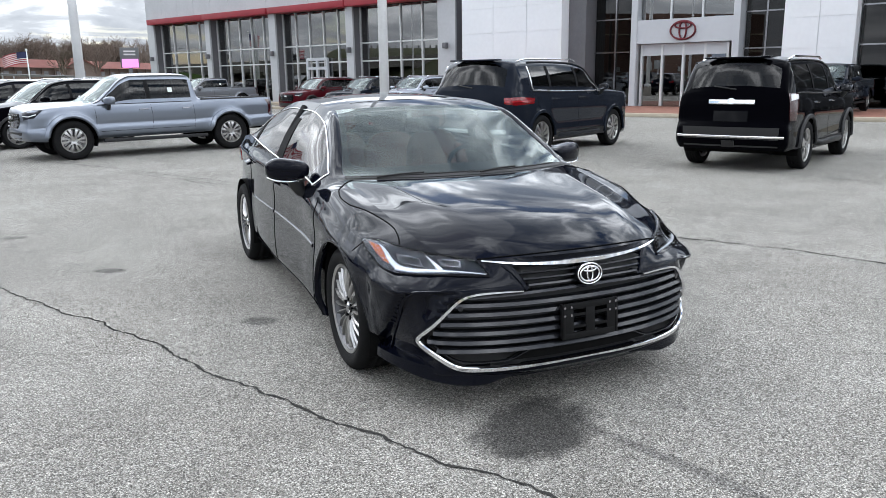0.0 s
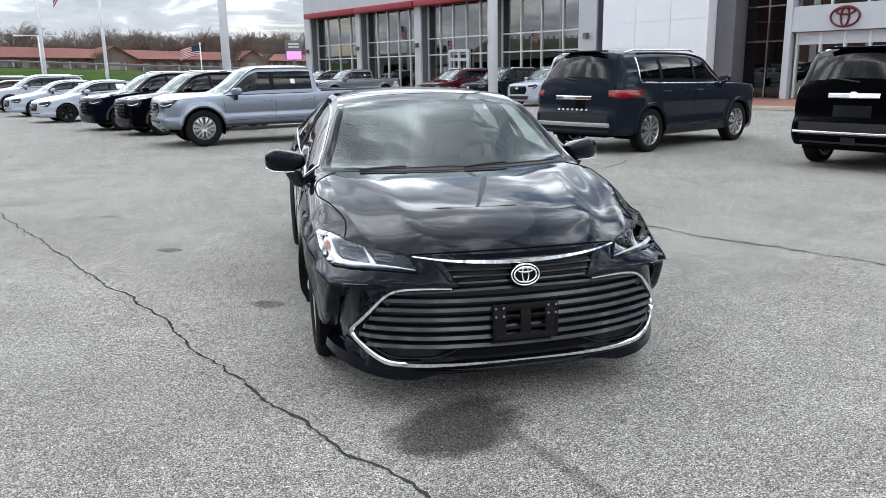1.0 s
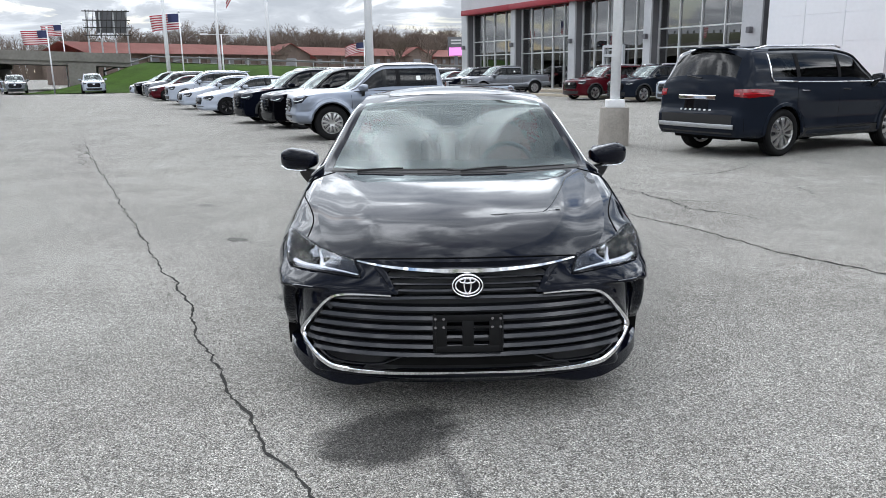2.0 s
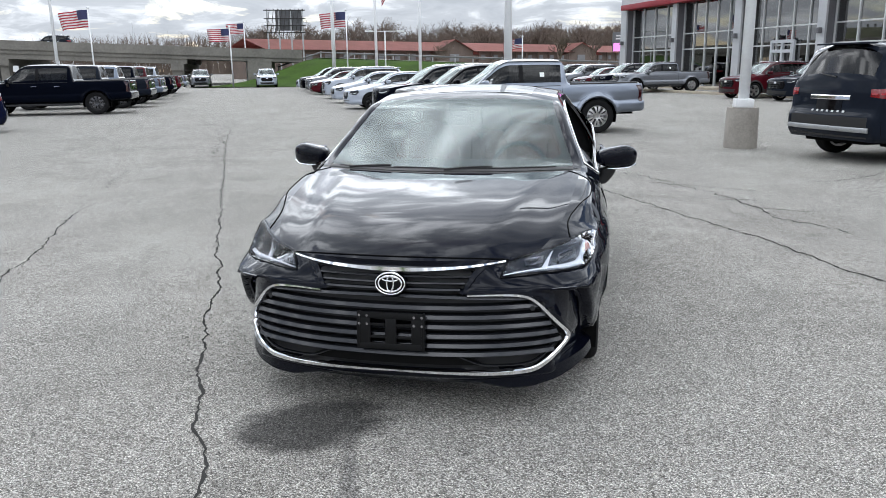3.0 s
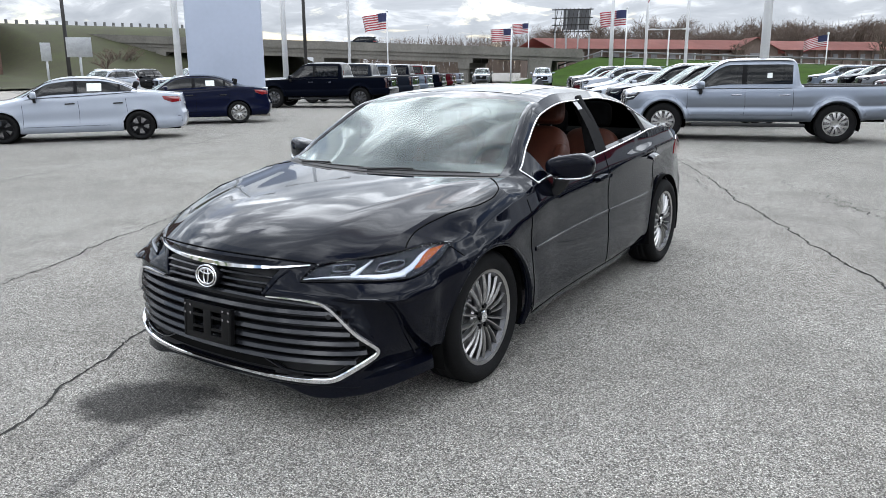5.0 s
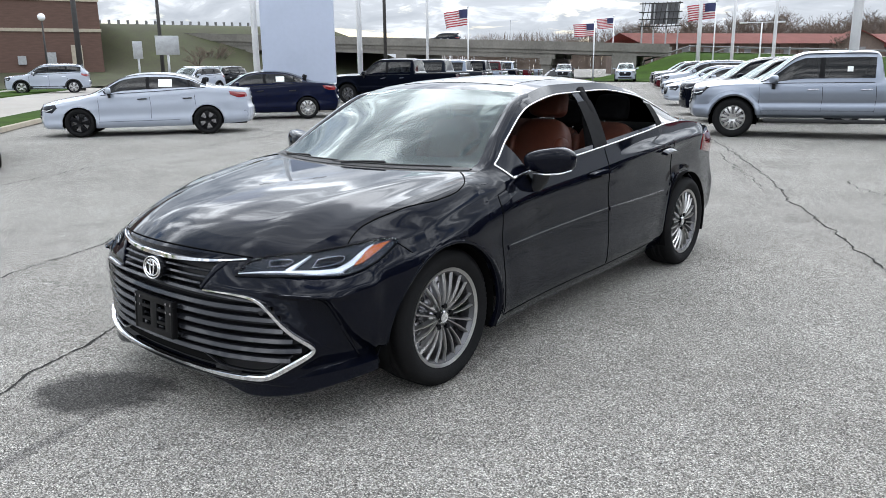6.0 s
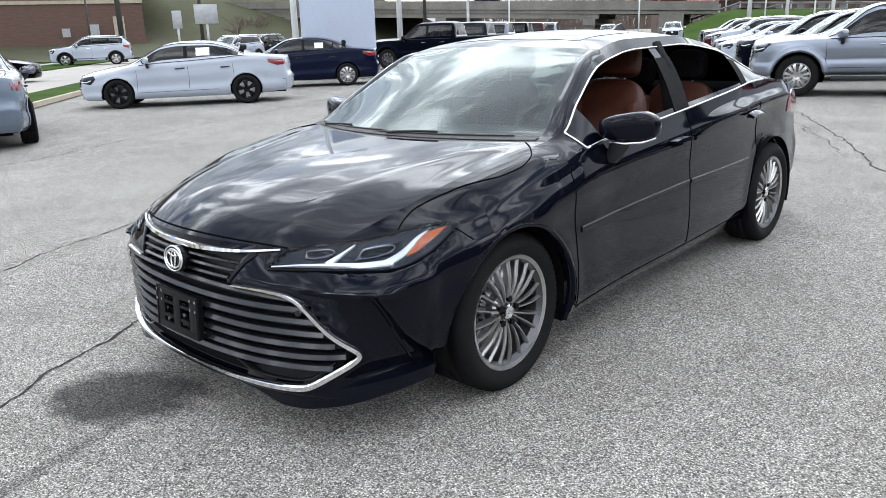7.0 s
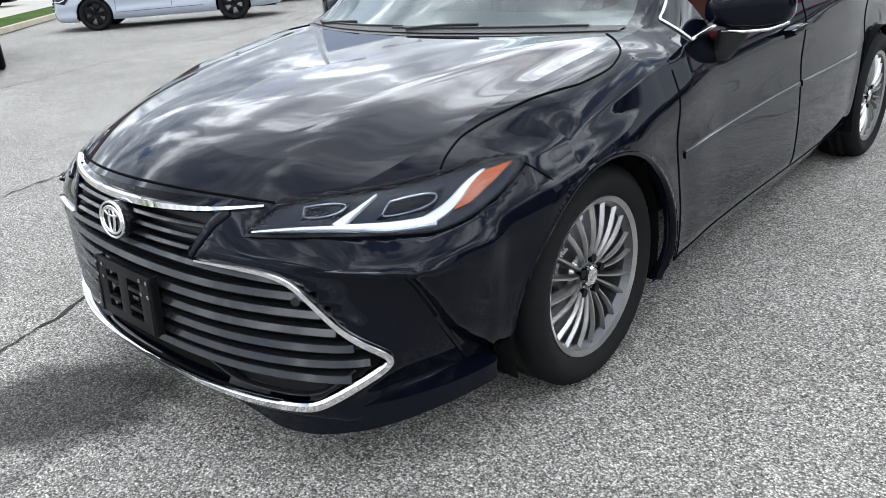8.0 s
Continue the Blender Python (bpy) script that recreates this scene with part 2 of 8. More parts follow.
GRASS = material("grass", (0.036, 0.072, 0.009), 0.95, vary=0.45, scale=0.6, bump=0.6, bump_scale=14, second=(0.022, 0.044, 0.006), spec=0.08)
ROAD_FAR = material("road_far", (0.33, 0.31, 0.28), 0.9, vary=0.12, scale=0.7)
KERB = material("kerb", (0.42, 0.37, 0.29), 0.9, vary=0.2, scale=3)
PINK = material("led_pink", (0.85, 0.25, 0.75), 0.4, emit=0.6)
FLAG_RED = material("flag_red", (0.36, 0.03, 0.045), 0.8, vary=0.15, scale=3)
FLAG_WHITE = material("flag_white", (0.62, 0.60, 0.60), 0.8, vary=0.1, scale=3)
FLAG_BLUE = material("flag_blue", (0.03, 0.035, 0.10), 0.8, vary=0.15, scale=3)
PAINTS = {
    "silver": paint("silver_paint", (0.20, 0.225, 0.27), rough=0.32, metal=0.75),
    "white": paint("white_paint", (0.36, 0.395, 0.46)),
    "grey": gloss_paint("grey_paint", (0.011, 0.014, 0.021), 1.45, 0.032, 1.1),
    "black": gloss_paint("gloss_black_paint", (0.002, 0.002, 0.003), 1.45, 0.034, 1.0),
    "blue": gloss_paint("navy_paint", (0.004, 0.006, 0.022)),
    "darkblue": gloss_paint("midnight_paint", (0.003, 0.004, 0.008), 1.45, 0.034, 1.0),
    "red": gloss_paint("red_paint", (0.060, 0.005, 0.009)),
    "midgrey": paint("mid_grey_paint", (0.16, 0.17, 0.19), metal=0.4),
    "slate": paint("slate_paint", (0.13, 0.16, 0.21), metal=0.3),
}


def ground_material():
    """Pale worn asphalt with pale stones set in it, slow stains, and a few oil marks with shapes of their own."""
    m = bpy.data.materials.new("lot_asphalt")
    m.use_nodes = True
    nt = m.node_tree
    N, L = nt.nodes.new, nt.links.new
    b = nt.nodes["Principled BSDF"]
    tc = N("ShaderNodeTexCoord")
    P = tc.outputs["Object"]

    def noise_at(scale, detail=4, rough=0.5):
        n = N("ShaderNodeTexNoise")
        n.inputs["Scale"].default_value, n.inputs["Detail"].default_value, n.inputs["Roughness"].default_value = scale, detail, rough
        L(P, n.inputs["Vector"])
        return n.outputs[0]

    def ramp(src, p0, c0, p1, c1):
        r = N("ShaderNodeValToRGB")
        e = r.color_ramp.elements
        e[0].position, e[0].color, e[1].position, e[1].color = p0, (*c0, 1), p1, (*c1, 1)
        L(src, r.inputs[0])
        return r.outputs[0]

    def mul(a, c, f=1.0):
        x = N("ShaderNodeMix"); x.data_type, x.blend_type = "RGBA", "MULTIPLY"
        x.inputs["Factor"].default_value = f
        L(a, x.inputs["A"]); L(c, x.inputs["B"])
        return x.outputs["Result"]

    stones = N("ShaderNodeTexVoronoi"); stones.inputs["Scale"].default_value = 185
    L(P, stones.inputs["Vector"])
    stone_tone = N("ShaderNodeSeparateColor")
    L(stones.outputs["Color"], stone_tone.inputs[0])
    tone = ramp(stone_tone.outputs[0], 0.0, (0.115, 0.113, 0.110), 1.0, (0.66, 0.655, 0.645))
    pits = ramp(stones.outputs["Distance"], 0.35, (1, 1, 1), 0.75, (0.45, 0.43, 0.41))
    col = mul(tone, pits)
    col = mul(col, ramp(noise_at(105, 2), 0.38, (0.55, 0.545, 0.54), 0.60, (1.22, 1.215, 1.20)))
    col = mul(col, ramp(noise_at(0.35, 6, 0.6), 0.3, (0.86, 0.85, 0.83), 0.7, (1.08, 1.07, 1.05)))
    col = mul(col, ramp(noise_at(2.6, 5, 0.6), 0.3, (0.90, 0.90, 0.89), 0.7, (1.06, 1.06, 1.05)))

    col = mul(col, ramp(noise_at(13, 5, 0.65), 0.32, (0.86, 0.86, 0.855), 0.66, (1.08, 1.08, 1.075)))
    col = mul(col, ramp(noise_at(34, 4, 0.6), 0.34, (0.78, 0.78, 0.775), 0.64, (1.14, 1.14, 1.135)))
    col = mul(col, ramp(noise_at(0.9, 8, 0.7), 0.36, (0.88, 0.875, 0.865), 0.60, (1.04, 1.04, 1.035)))

    def stain(cx, cy, lx, ly, turn, strength, edge=0.35):
        nonlocal col
        mp = N("ShaderNodeMapping"); mp.vector_type = "TEXTURE"
        mp.inputs["Location"].default_value = (cx, cy, 0)
        mp.inputs["Rotation"].default_value = (0, 0, radians(turn))
        mp.inputs["Scale"].default_value = (lx, ly, 1)
        wob = N("ShaderNodeTexNoise"); wob.inputs["Scale"].default_value = 9.0; wob.inputs["Detail"].default_value = 5
        L(P, wob.inputs["Vector"])
        L(P, mp.inputs[0])
        ln = N("ShaderNodeVectorMath"); ln.operation = "LENGTH"
        L(mp.outputs[0], ln.inputs[0])
        add = N("ShaderNodeMath"); add.operation = "MULTIPLY_ADD"; add.inputs[1].default_value = 0.7
        L(wob.outputs[0], add.inputs[0]); L(ln.outputs["Value"], add.inputs[2])
        less = N("ShaderNodeMath"); less.operation = "MULTIPLY"; less.inputs[1].default_value = 0.5
        L(add.outputs[0], less.inputs[0])
        k = 1 - strength
        col = mul(col, ramp(less.outputs[0], 0.68 - edge / 2, (k, k, k * 1.02), 0.68, (1, 1, 1)))

    stain(-0.35, -1.08, 0.41, 0.30, 35, 0.75, 0.40)
    stain(0.03, -1.75, 0.75, 0.05, -74, 0.34, 0.5)
    stain(-2.02, 2.98, 0.15, 0.09, -26, 0.50)
    stain(-1.16, 1.04, 0.15, 0.10, -28, 0.50)
    stain(-2.89, 4.95, 0.15, 0.09, -26, 0.40)
    L(col, b.inputs["Base Color"])
    b.inputs["Roughness"].default_value = 0.92
    b.inputs["Specular IOR Level"].default_value = 0.3
    bp = N("ShaderNodeBump"); bp.inputs["Strength"].default_value = 0.55; bp.inputs["Distance"].default_value = 0.006
    inv = N("ShaderNodeMath"); inv.operation = "SUBTRACT"; inv.inputs[0].default_value = 1.0
    L(stones.outputs["Distance"], inv.inputs[1]); L(inv.outputs[0], bp.inputs["Height"]); L(bp.outputs[0], b.inputs["Normal"])
    return m


LOT = ground_material()

# ---------------------------------------------------------------- builders


def part(name, bm, mat, parent=None, label="", smooth=False):
    """Link a bmesh as one mesh object under a thing or part."""
    me = bpy.data.meshes.new(name)
    bm.to_mesh(me)
    bm.free()
    me.polygons.foreach_set("use_smooth", [True] * len(me.polygons))
    if not smooth:
        me.set_sharp_from_angle(angle=0.6)
    me.materials.append(mat)
    ob = new(name, me)
    ob.parent = parent
    if label:
        ob["label"] = label
    return ob


def mesh_part(name, verts, faces, mat, parent=None, label="", smooth=True):
    me = bpy.data.meshes.new(name)
    me.from_pydata([tuple(map(float, v)) for v in verts], [], [tuple(map(int, f)) for f in faces])
    me.polygons.foreach_set("use_smooth", [smooth] * len(me.polygons))
    me.materials.append(mat)
    me.update()
    ob = new(name, me)
    ob.parent = parent
    if label:
        ob["label"] = label
    return ob


def thing(name, label, category, m=None, group="", kind=""):
    ob = new(name)
    ob.empty_display_size = 0.2
    if m is not None:
        ob.matrix_world = m
    return tagged(ob, label, category, group, kind)


def add_box(bm, cx, cy, cz, sx, sy, sz, bevel=0.0, m=None):
    r = bmesh.ops.create_cube(bm, size=1.0, matrix=Matrix.Translation((cx, cy, cz)) @ Matrix.Diagonal((sx, sy, sz, 1)))
    vs = r["verts"]
    if bevel:
        es = list({e for v in vs for e in v.link_edges})
        r = bmesh.ops.bevel(bm, geom=vs + es, offset=bevel, segments=2, affect="EDGES", profile=0.6)
        vs = list({v for f in r["faces"] for v in f.verts} | {v for v in vs if v.is_valid})
    if m is not None:
        bmesh.ops.transform(bm, matrix=m, verts=vs)
    return vs


def box(name, c, s, mat, parent=None, bevel=0.0, m=None, label=""):
    bm = bmesh.new()
    add_box(bm, *c, *s, bevel, m)
    return part(name, bm, mat, parent, label)


def add_tube(bm, pts, radii, seg=10, cap=True):
    """A round tube through points with a radius at each."""
    pts = [Vector(p) for p in pts]
    if not hasattr(radii, "__len__"):
        radii = [radii] * len(pts)
    rings = []
    for i, p in enumerate(pts):
        d = (pts[min(i + 1, len(pts) - 1)] - pts[max(i - 1, 0)]).normalized()
        a = d.orthogonal().normalized() if abs(d.z) < 0.9 else Vector((1, 0, 0))
        a = (a - d * a.dot(d)).normalized()
        if i:
            a = (last - d * last.dot(d)).normalized()
        last = a
        c = d.cross(a)
        rings.append([bm.verts.new(p + (a * math.cos(t) + c * math.sin(t)) * radii[i]) for t in (2 * math.pi * k / seg for k in range(seg))])
    for r0, r1 in zip(rings, rings[1:]):
        for k in range(seg):
            bm.faces.new((r0[k], r0[(k + 1) % seg], r1[(k + 1) % seg], r1[k]))
    if cap:
        bm.faces.new(rings[0][::-1]); bm.faces.new(rings[-1])


def tube(name, pts, radii, mat, parent=None, seg=10, label=""):
    bm = bmesh.new()
    add_tube(bm, pts, radii, seg)
    return part(name, bm, mat, parent, label, smooth=True)


def lathe(profile, seg, closed=False):
    """Verts and faces of a profile of (radius, x) turned about the x axis."""
    n = len(profile)
    a = np.linspace(0, 2 * np.pi, seg, endpoint=False)
    v = [(x, r * math.sin(t), r * math.cos(t)) for t in a for r, x in profile]
    f = []
    for i in range(seg):
        for k in range(n if closed else n - 1):
            k2 = (k + 1) % n
            j = (i + 1) % seg
            f.append((i * n + k, i * n + k2, j * n + k2, j * n + k))
    return v, f


def pch(pts, x):
    """Smooth curve without overshoot through (x, value) points."""
    px, py = np.array([p[0] for p in pts], float), np.array([p[1] for p in pts], float)
    h, d = np.diff(px), np.diff(py) / np.diff(px)
    m = np.zeros(len(px))
    m[0], m[-1] = d[0], d[-1]
    for i in range(1, len(px) - 1):
        if d[i - 1] * d[i] > 0:
            w1, w2 = 2 * h[i] + h[i - 1], h[i] + 2 * h[i - 1]
            m[i] = (w1 + w2) / (w1 / d[i - 1] + w2 / d[i])
    x = np.clip(np.asarray(x, float), px[0], px[-1])
    i = np.clip(np.searchsorted(px, x, side="right") - 1, 0, len(px) - 2)
    t = (x - px[i]) / h[i]
    return (2 * t**3 - 3 * t**2 + 1) * py[i] + (t**3 - 2 * t**2 + t) * h[i] * m[i] + (-2 * t**3 + 3 * t**2) * py[i + 1] + (t**3 - t**2) * h[i] * m[i + 1]


def inside(poly, x, z):
    """Which points lie in the polygon."""
    x, z = np.asarray(x), np.asarray(z)
    hit = np.zeros(x.shape, bool)
    for (x0, z0), (x1, z1) in zip(poly, poly[1:] + poly[:1]):
        if z0 == z1:
            continue
        hit ^= ((z0 > z) != (z1 > z)) & (x < (x1 - x0) * (z - z0) / (z1 - z0) + x0)
    return hit

# ---------------------------------------------------------------- ground
def flat_sheet(name, x0, x1, y0, y1, nx, ny, mat, height=None, kind="structure", label="", category="ground"):
    xs, ys = np.linspace(x0, x1, nx), np.linspace(y0, y1, ny)
    v = [(x, y, height(x, y) if height else 0.0) for y in ys for x in xs]
    f = [(j * nx + i, j * nx + i + 1, (j + 1) * nx + i + 1, (j + 1) * nx + i) for j in range(ny - 1) for i in range(nx - 1)]
    return tagged(mesh_part(name, v, f, mat), label, category, kind=kind)


ground = flat_sheet("ground", -700, 700, -700, 700, 29, 29, LOT, label="pale worn asphalt of a car lot, speckled with stones")


def ribbon(name, pts, width, mat, parent, z=0.004, wobble=0.03, seed=1, step=0.05):
    """A jagged flat strip along a line on the ground, of uneven width."""
    rng = random.Random(seed)
    P = [Vector((x, y, 0)) for x, y in pts]
    line = []
    for a, b in zip(P, P[1:]):
        n = max(2, int((b - a).length / step))
        for i in range(n):
            line.append(a.lerp(b, i / n))
    line.append(P[-1])
    v, f, drift = [], [], 0.0
    for i, p in enumerate(line):
        d = (line[min(i + 1, len(line) - 1)] - line[max(i - 1, 0)]).normalized()
        s = Vector((-d.y, d.x, 0))
        drift = drift * 0.85 + rng.uniform(-1, 1) * wobble
        w = width * rng.choice((0.5, 0.8, 1.0, 1.2, 1.6))
        c = p + s * drift
        v += [(*(c + s * w / 2).xy, z), (*(c - s * w / 2).xy, z)]
        if i:
            f.append((2 * i - 2, 2 * i - 1, 2 * i + 1, 2 * i))
    return mesh_part(name, v, f, mat, parent, smooth=False)


CRACK = material("crack_dirt", (0.022, 0.021, 0.019), 0.95, vary=0.4, scale=30)
ribbon("crack", [(-9.0, 15.5), (-7.0, 11.2), (-5.1, 7.4), (-3.9, 5.0), (-2.75, 2.65), (-2.35, 1.9), (-1.9, 1.0), (-1.66, 0.45), (-1.35, -0.2), (-1.08, -0.78), (-0.84, -1.24), (-0.64, -1.6), (-0.5, -1.95), (0.1, -3.2), (0.7, -4.6), (1.6, -7)], 0.013, CRACK, ground, seed=4, wobble=0.014, step=0.035)
ribbon("crack", [(-2.75, 13.2), (-1.23, 10.43), (0.2, 7.5), (0.78, 6.15), (1.42, 4.98), (2.06, 3.75), (2.52, 2.86), (2.95, 1.9), (3.44, 1.03), (3.8, 0.2), (4.6, -1.5), (6, -4)], 0.020, CRACK, ground, seed=7, wobble=0.02)
ribbon("crack", [(-5.68, 5.2), (-6.4, 6.4), (-6.49, 6.62), (-6.13, 7.9), (-5.5, 8.5)], 0.016, CRACK, ground, seed=41, wobble=0.05)
ribbon("crack", [(-10.3, 9.93), (-7.91, 10.08), (-5.61, 10.23), (-3.4, 10.5)], 0.020, CRACK, ground, seed=42, wobble=0.04)
ribbon("crack", [(-6.26, 9.31), (-7.3, 11.6), (-8.94, 14.52)], 0.022, CRACK, ground, seed=43, wobble=0.06)
ribbon("crack", [(-2.6, -1.2), (-3.35, 0.31), (-4.1, 1.8), (-4.92, 3.49)], 0.014, CRACK, ground, seed=9, wobble=0.02)
ribbon("crack", [(-11.1, 7.5), (-9.98, 9.5), (-7.26, 10.35), (-5.5, 11.2), (-3.0, 12.3)], 0.014, CRACK, ground, seed=10)
ribbon("crack", [(-6.5, -2.0), (-7.9, 1.06), (-8.5, 2.44), (-9.6, 4.78), (-11.05, 8.19), (-12.5, 11)], 0.022, CRACK, ground, seed=11, wobble=0.04)
ribbon("crack", [(6.11, 8.02), (7.23, 6.56), (8.09, 3.29), (9, 0)], 0.02, CRACK, ground, seed=12)
ribbon("crack", [(-1.78, 10.75), (-0.14, 7.75), (0.3, 6.9)], 0.014, CRACK, ground, seed=13)
ribbon("crack", [(4.5, 9.5), (9.0, 14.5), (13, 18)], 0.02, CRACK, ground, seed=14)
for k, (a, b) in enumerate([((0.8, 8.3), (2.2, 6.0)), ((1.6, 6.6), (2.9, 6.0)), ((2.2, 5.96), (2.77, 4.19)), ((2.5, 4.9), (3.3, 4.6)), ((2.0, 5.4), (2.9, 5.2)), ((2.75, 4.2), (3.2, 3.5)),
                            ((-6.3, 13.5), (-6.0, 11.4)), ((-9, 17), (-7.5, 15.2)), ((-8.2, 16), (-8, 13)), ((3.6, 6.8), (5.2, 8.0)), ((4.2, 6.2), (4.6, 5.0)), ((-12, 14), (-9, 16.5))]):
    ribbon("crack", [a, ((a[0] + b[0]) / 2 + 0.15, (a[1] + b[1]) / 2 - 0.1), b], 0.018, CRACK, ground, seed=20 + k, wobble=0.05)

# ---------------------------------------------------------------- showroom facade, in its own frame: x along the front, y outwards, z up
FU = Vector((0.46, -0.888, 0)).normalized()
FN = Vector((FU.y, -FU.x, 0))
FACADE = Matrix(((FU.x, FN.x, 0, 3.0), (FU.y, FN.y, 0, 60.3), (0, 0, 1, 0), (0, 0, 0, 1)))
EYE0 = Vector((-2.03, -3.78))


def along(az, off=0.0):
    """Distance along the facade where the bearing az from the walk's start meets the plane off metres before it."""
    d = Vector((math.sin(radians(az)), math.cos(radians(az))))
    p0, n, u = Vector((3.0, 60.3)) + FN.xy * off, FN.xy, FU.xy
    t = (p0 - EYE0).dot(n) / d.dot(n)
    return (EYE0 + d * t - Vector((3.0, 60.3))).dot(u)


dealership = thing("showroom_building", "grey and white showroom with tall glass bays and red fascia", "building", FACADE, kind="")


def fbox(name, x0, x1, y0, y1, z0, z1, mat, parent=None, bevel=0.0, label=""):
    return box(name, ((x0 + x1) / 2, (y0 + y1) / 2, (z0 + z1) / 2), (x1 - x0, y1 - y0, z1 - z0), mat, parent or dealership, bevel, label=label)


TOPZ = 9.5
BAYS = [(4.52, 7.86), (8.17, 12.21), (12.68, 17.66), (18.17, 24.33)]
bays = [(along(a, 0.35), along(b, 0.35)) for a, b in BAYS]
sA, sB = along(26.1, 1.3), along(33.3, 1.3)
sEnd = along(62, 0)
# piers between the bays: grey front plates, the returns behind coloured darker
edges = [(-0.2, bays[0][0])] + [(bays[i][1], bays[i + 1][0]) for i in range(3)] + [(bays[3][1], bays[3][1] + 1.2)]
for a, b in edges:
    fbox("pier", a, b, 0.22, 0.35, 0, 6.1, GREY_PANEL)
    fbox("pier_return", a + 0.01, b - 0.01, -0.6, 0.22, 0, 6.1, DARK_PANEL)
    fbox("wall_lamp", (a + b) / 2 - 0.12, (a + b) / 2 + 0.12, 0.35, 0.6, 3.1, 3.4, DARK_PANEL, bevel=0.03)
for i, (a, b) in enumerate(bays):
    n = (4, 5, 5, 4)[i]
    fbox("fascia", a - 0.25, b + 0.25, -0.1, 0.75, 5.72, 6.1, RED_PANEL, bevel=0.02)
    w = thing("window_%d" % (i + 1), "tall showroom bay of clear glass in pale metal frames", "window", FACADE, kind="structure")
    for k in range(n):
        x0, x1 = a + (b - a) * k / n, a + (b - a) * (k + 1) / n
        for z0, z1 in ((0.1, 2.6), (2.6, 3.65), (3.65, 5.72)):
            fbox("pane", x0 + 0.03, x1 - 0.03, -0.35, -0.34, z0 + 0.03, z1 - 0.03, FACADE_GLASS, w)
    for k in range(n + 1):
        x = a + (b - a) * k / n
        fbox("mullion", x - 0.04, x + 0.04, -0.40, -0.25, 0, 5.72, MULLION, w)
    for z in (0.1, 2.6, 3.65):
        fbox("transom", a, b, -0.38, -0.27, z - 0.04, z + 0.04, MULLION, w)
# side door in the third bay
sd = thing("door_1", "pale framed double glass door of the showroom", "door", FACADE, kind="structure")
dx0, dx1 = along(14.7), along(16.1)
for x in (dx0, (dx0 + dx1) / 2, dx1):
    fbox("stile", x - 0.08, x + 0.08, -0.26, -0.1, 0, 2.85, PORTAL_PANEL, sd)
for z in (0.12, 2.25, 2.8):
    fbox("rail", dx0, dx1, -0.25, -0.11, z - 0.09, z + 0.09, PORTAL_PANEL, sd)
# upper wall of grey panels, with joints
for k in range(14):
    a, b = -0.2 + k * 2.0, -0.2 + (k + 1) * 2.0
    for z0, z1 in ((6.1, 7.8), (7.8, TOPZ)):
        fbox("wall_panel", a + 0.01, b - 0.01, -0.5, 0.30, z0 + 0.01, z1 - 0.01, GREY_PANEL)
fbox("wall_core", -0.1, 28, -1.2, 0.24, 6.08, TOPZ, DARK_PANEL)
# white wall standing proud, built of panels
for k in range(3):
    a, b = sA + (sB - sA) * k / 3, sA + (sB - sA) * (k + 1) / 3
    for j in range(8):
        fbox("white_panel", a + 0.008, b - 0.008, 1.20, 1.3, 0.1 + j * 1.2, 1.29 + j * 1.2, WHITE_PANEL)
fbox("white_wall_core", sA + 0.03, sB - 0.02, -1.0, 1.26, 0, 9.7, WHITE_PANEL)
# recessed dark glazing beside the entrance, portal, dark glazing, second white wall
pL, pR = along(38.2, 0.3), along(45.4, 0.3)
w2a, w2b = along(48.1, 0.5), along(52.4, 0.5)
fbox("side_return", sB, sB + 0.9, -0.6, 0.6, 0, TOPZ, DARK_PANEL)
TZ = 0.15
for nm, a, b, n in (("dark_glazing", sB + 0.9, pL, 2), ("dark_glazing", pR, w2a, 2), ("dark_glazing", w2b, w2b + 14, 8)):
    g = thing(nm, "dark glass wall in slim black frames", "window", FACADE, kind="structure")
    for k in range(n):
        x0, x1 = a + (b - a) * k / n, a + (b - a) * (k + 1) / n
        for z0, z1 in ((TZ, 2.6), (2.6, 4.1), (4.1, TOPZ)):
            fbox("pane", x0 + 0.03, x1 - 0.03, -0.42, -0.41, z0 + 0.03, z1 - 0.03, DARK_GLASS, g)
        fbox("mullion", x1 - 0.035, x1 + 0.035, -0.46, -0.34, TZ, TOPZ, DARK_CHROME, g)
    for z in (2.6, 4.1):
        fbox("transom", a, b, -0.45, -0.35, z - 0.03, z + 0.03, DARK_CHROME, g)
    fbox("sill", a, b, -0.5, -0.3, 0, TZ, DARK_PANEL, g)
for k in range(2):
    a, b = w2a + (w2b - w2a) * k / 2, w2a + (w2b - w2a) * (k + 1) / 2
    for j in range(8):
        fbox("white_panel", a + 0.008, b - 0.008, 0.42, 0.5, 0.1 + j * 1.2, 1.29 + j * 1.2, WHITE_PANEL)
fbox("white_wall_core", w2a + 0.02, w2b - 0.02, -1.0, 0.46, 0, 9.7, WHITE_PANEL)
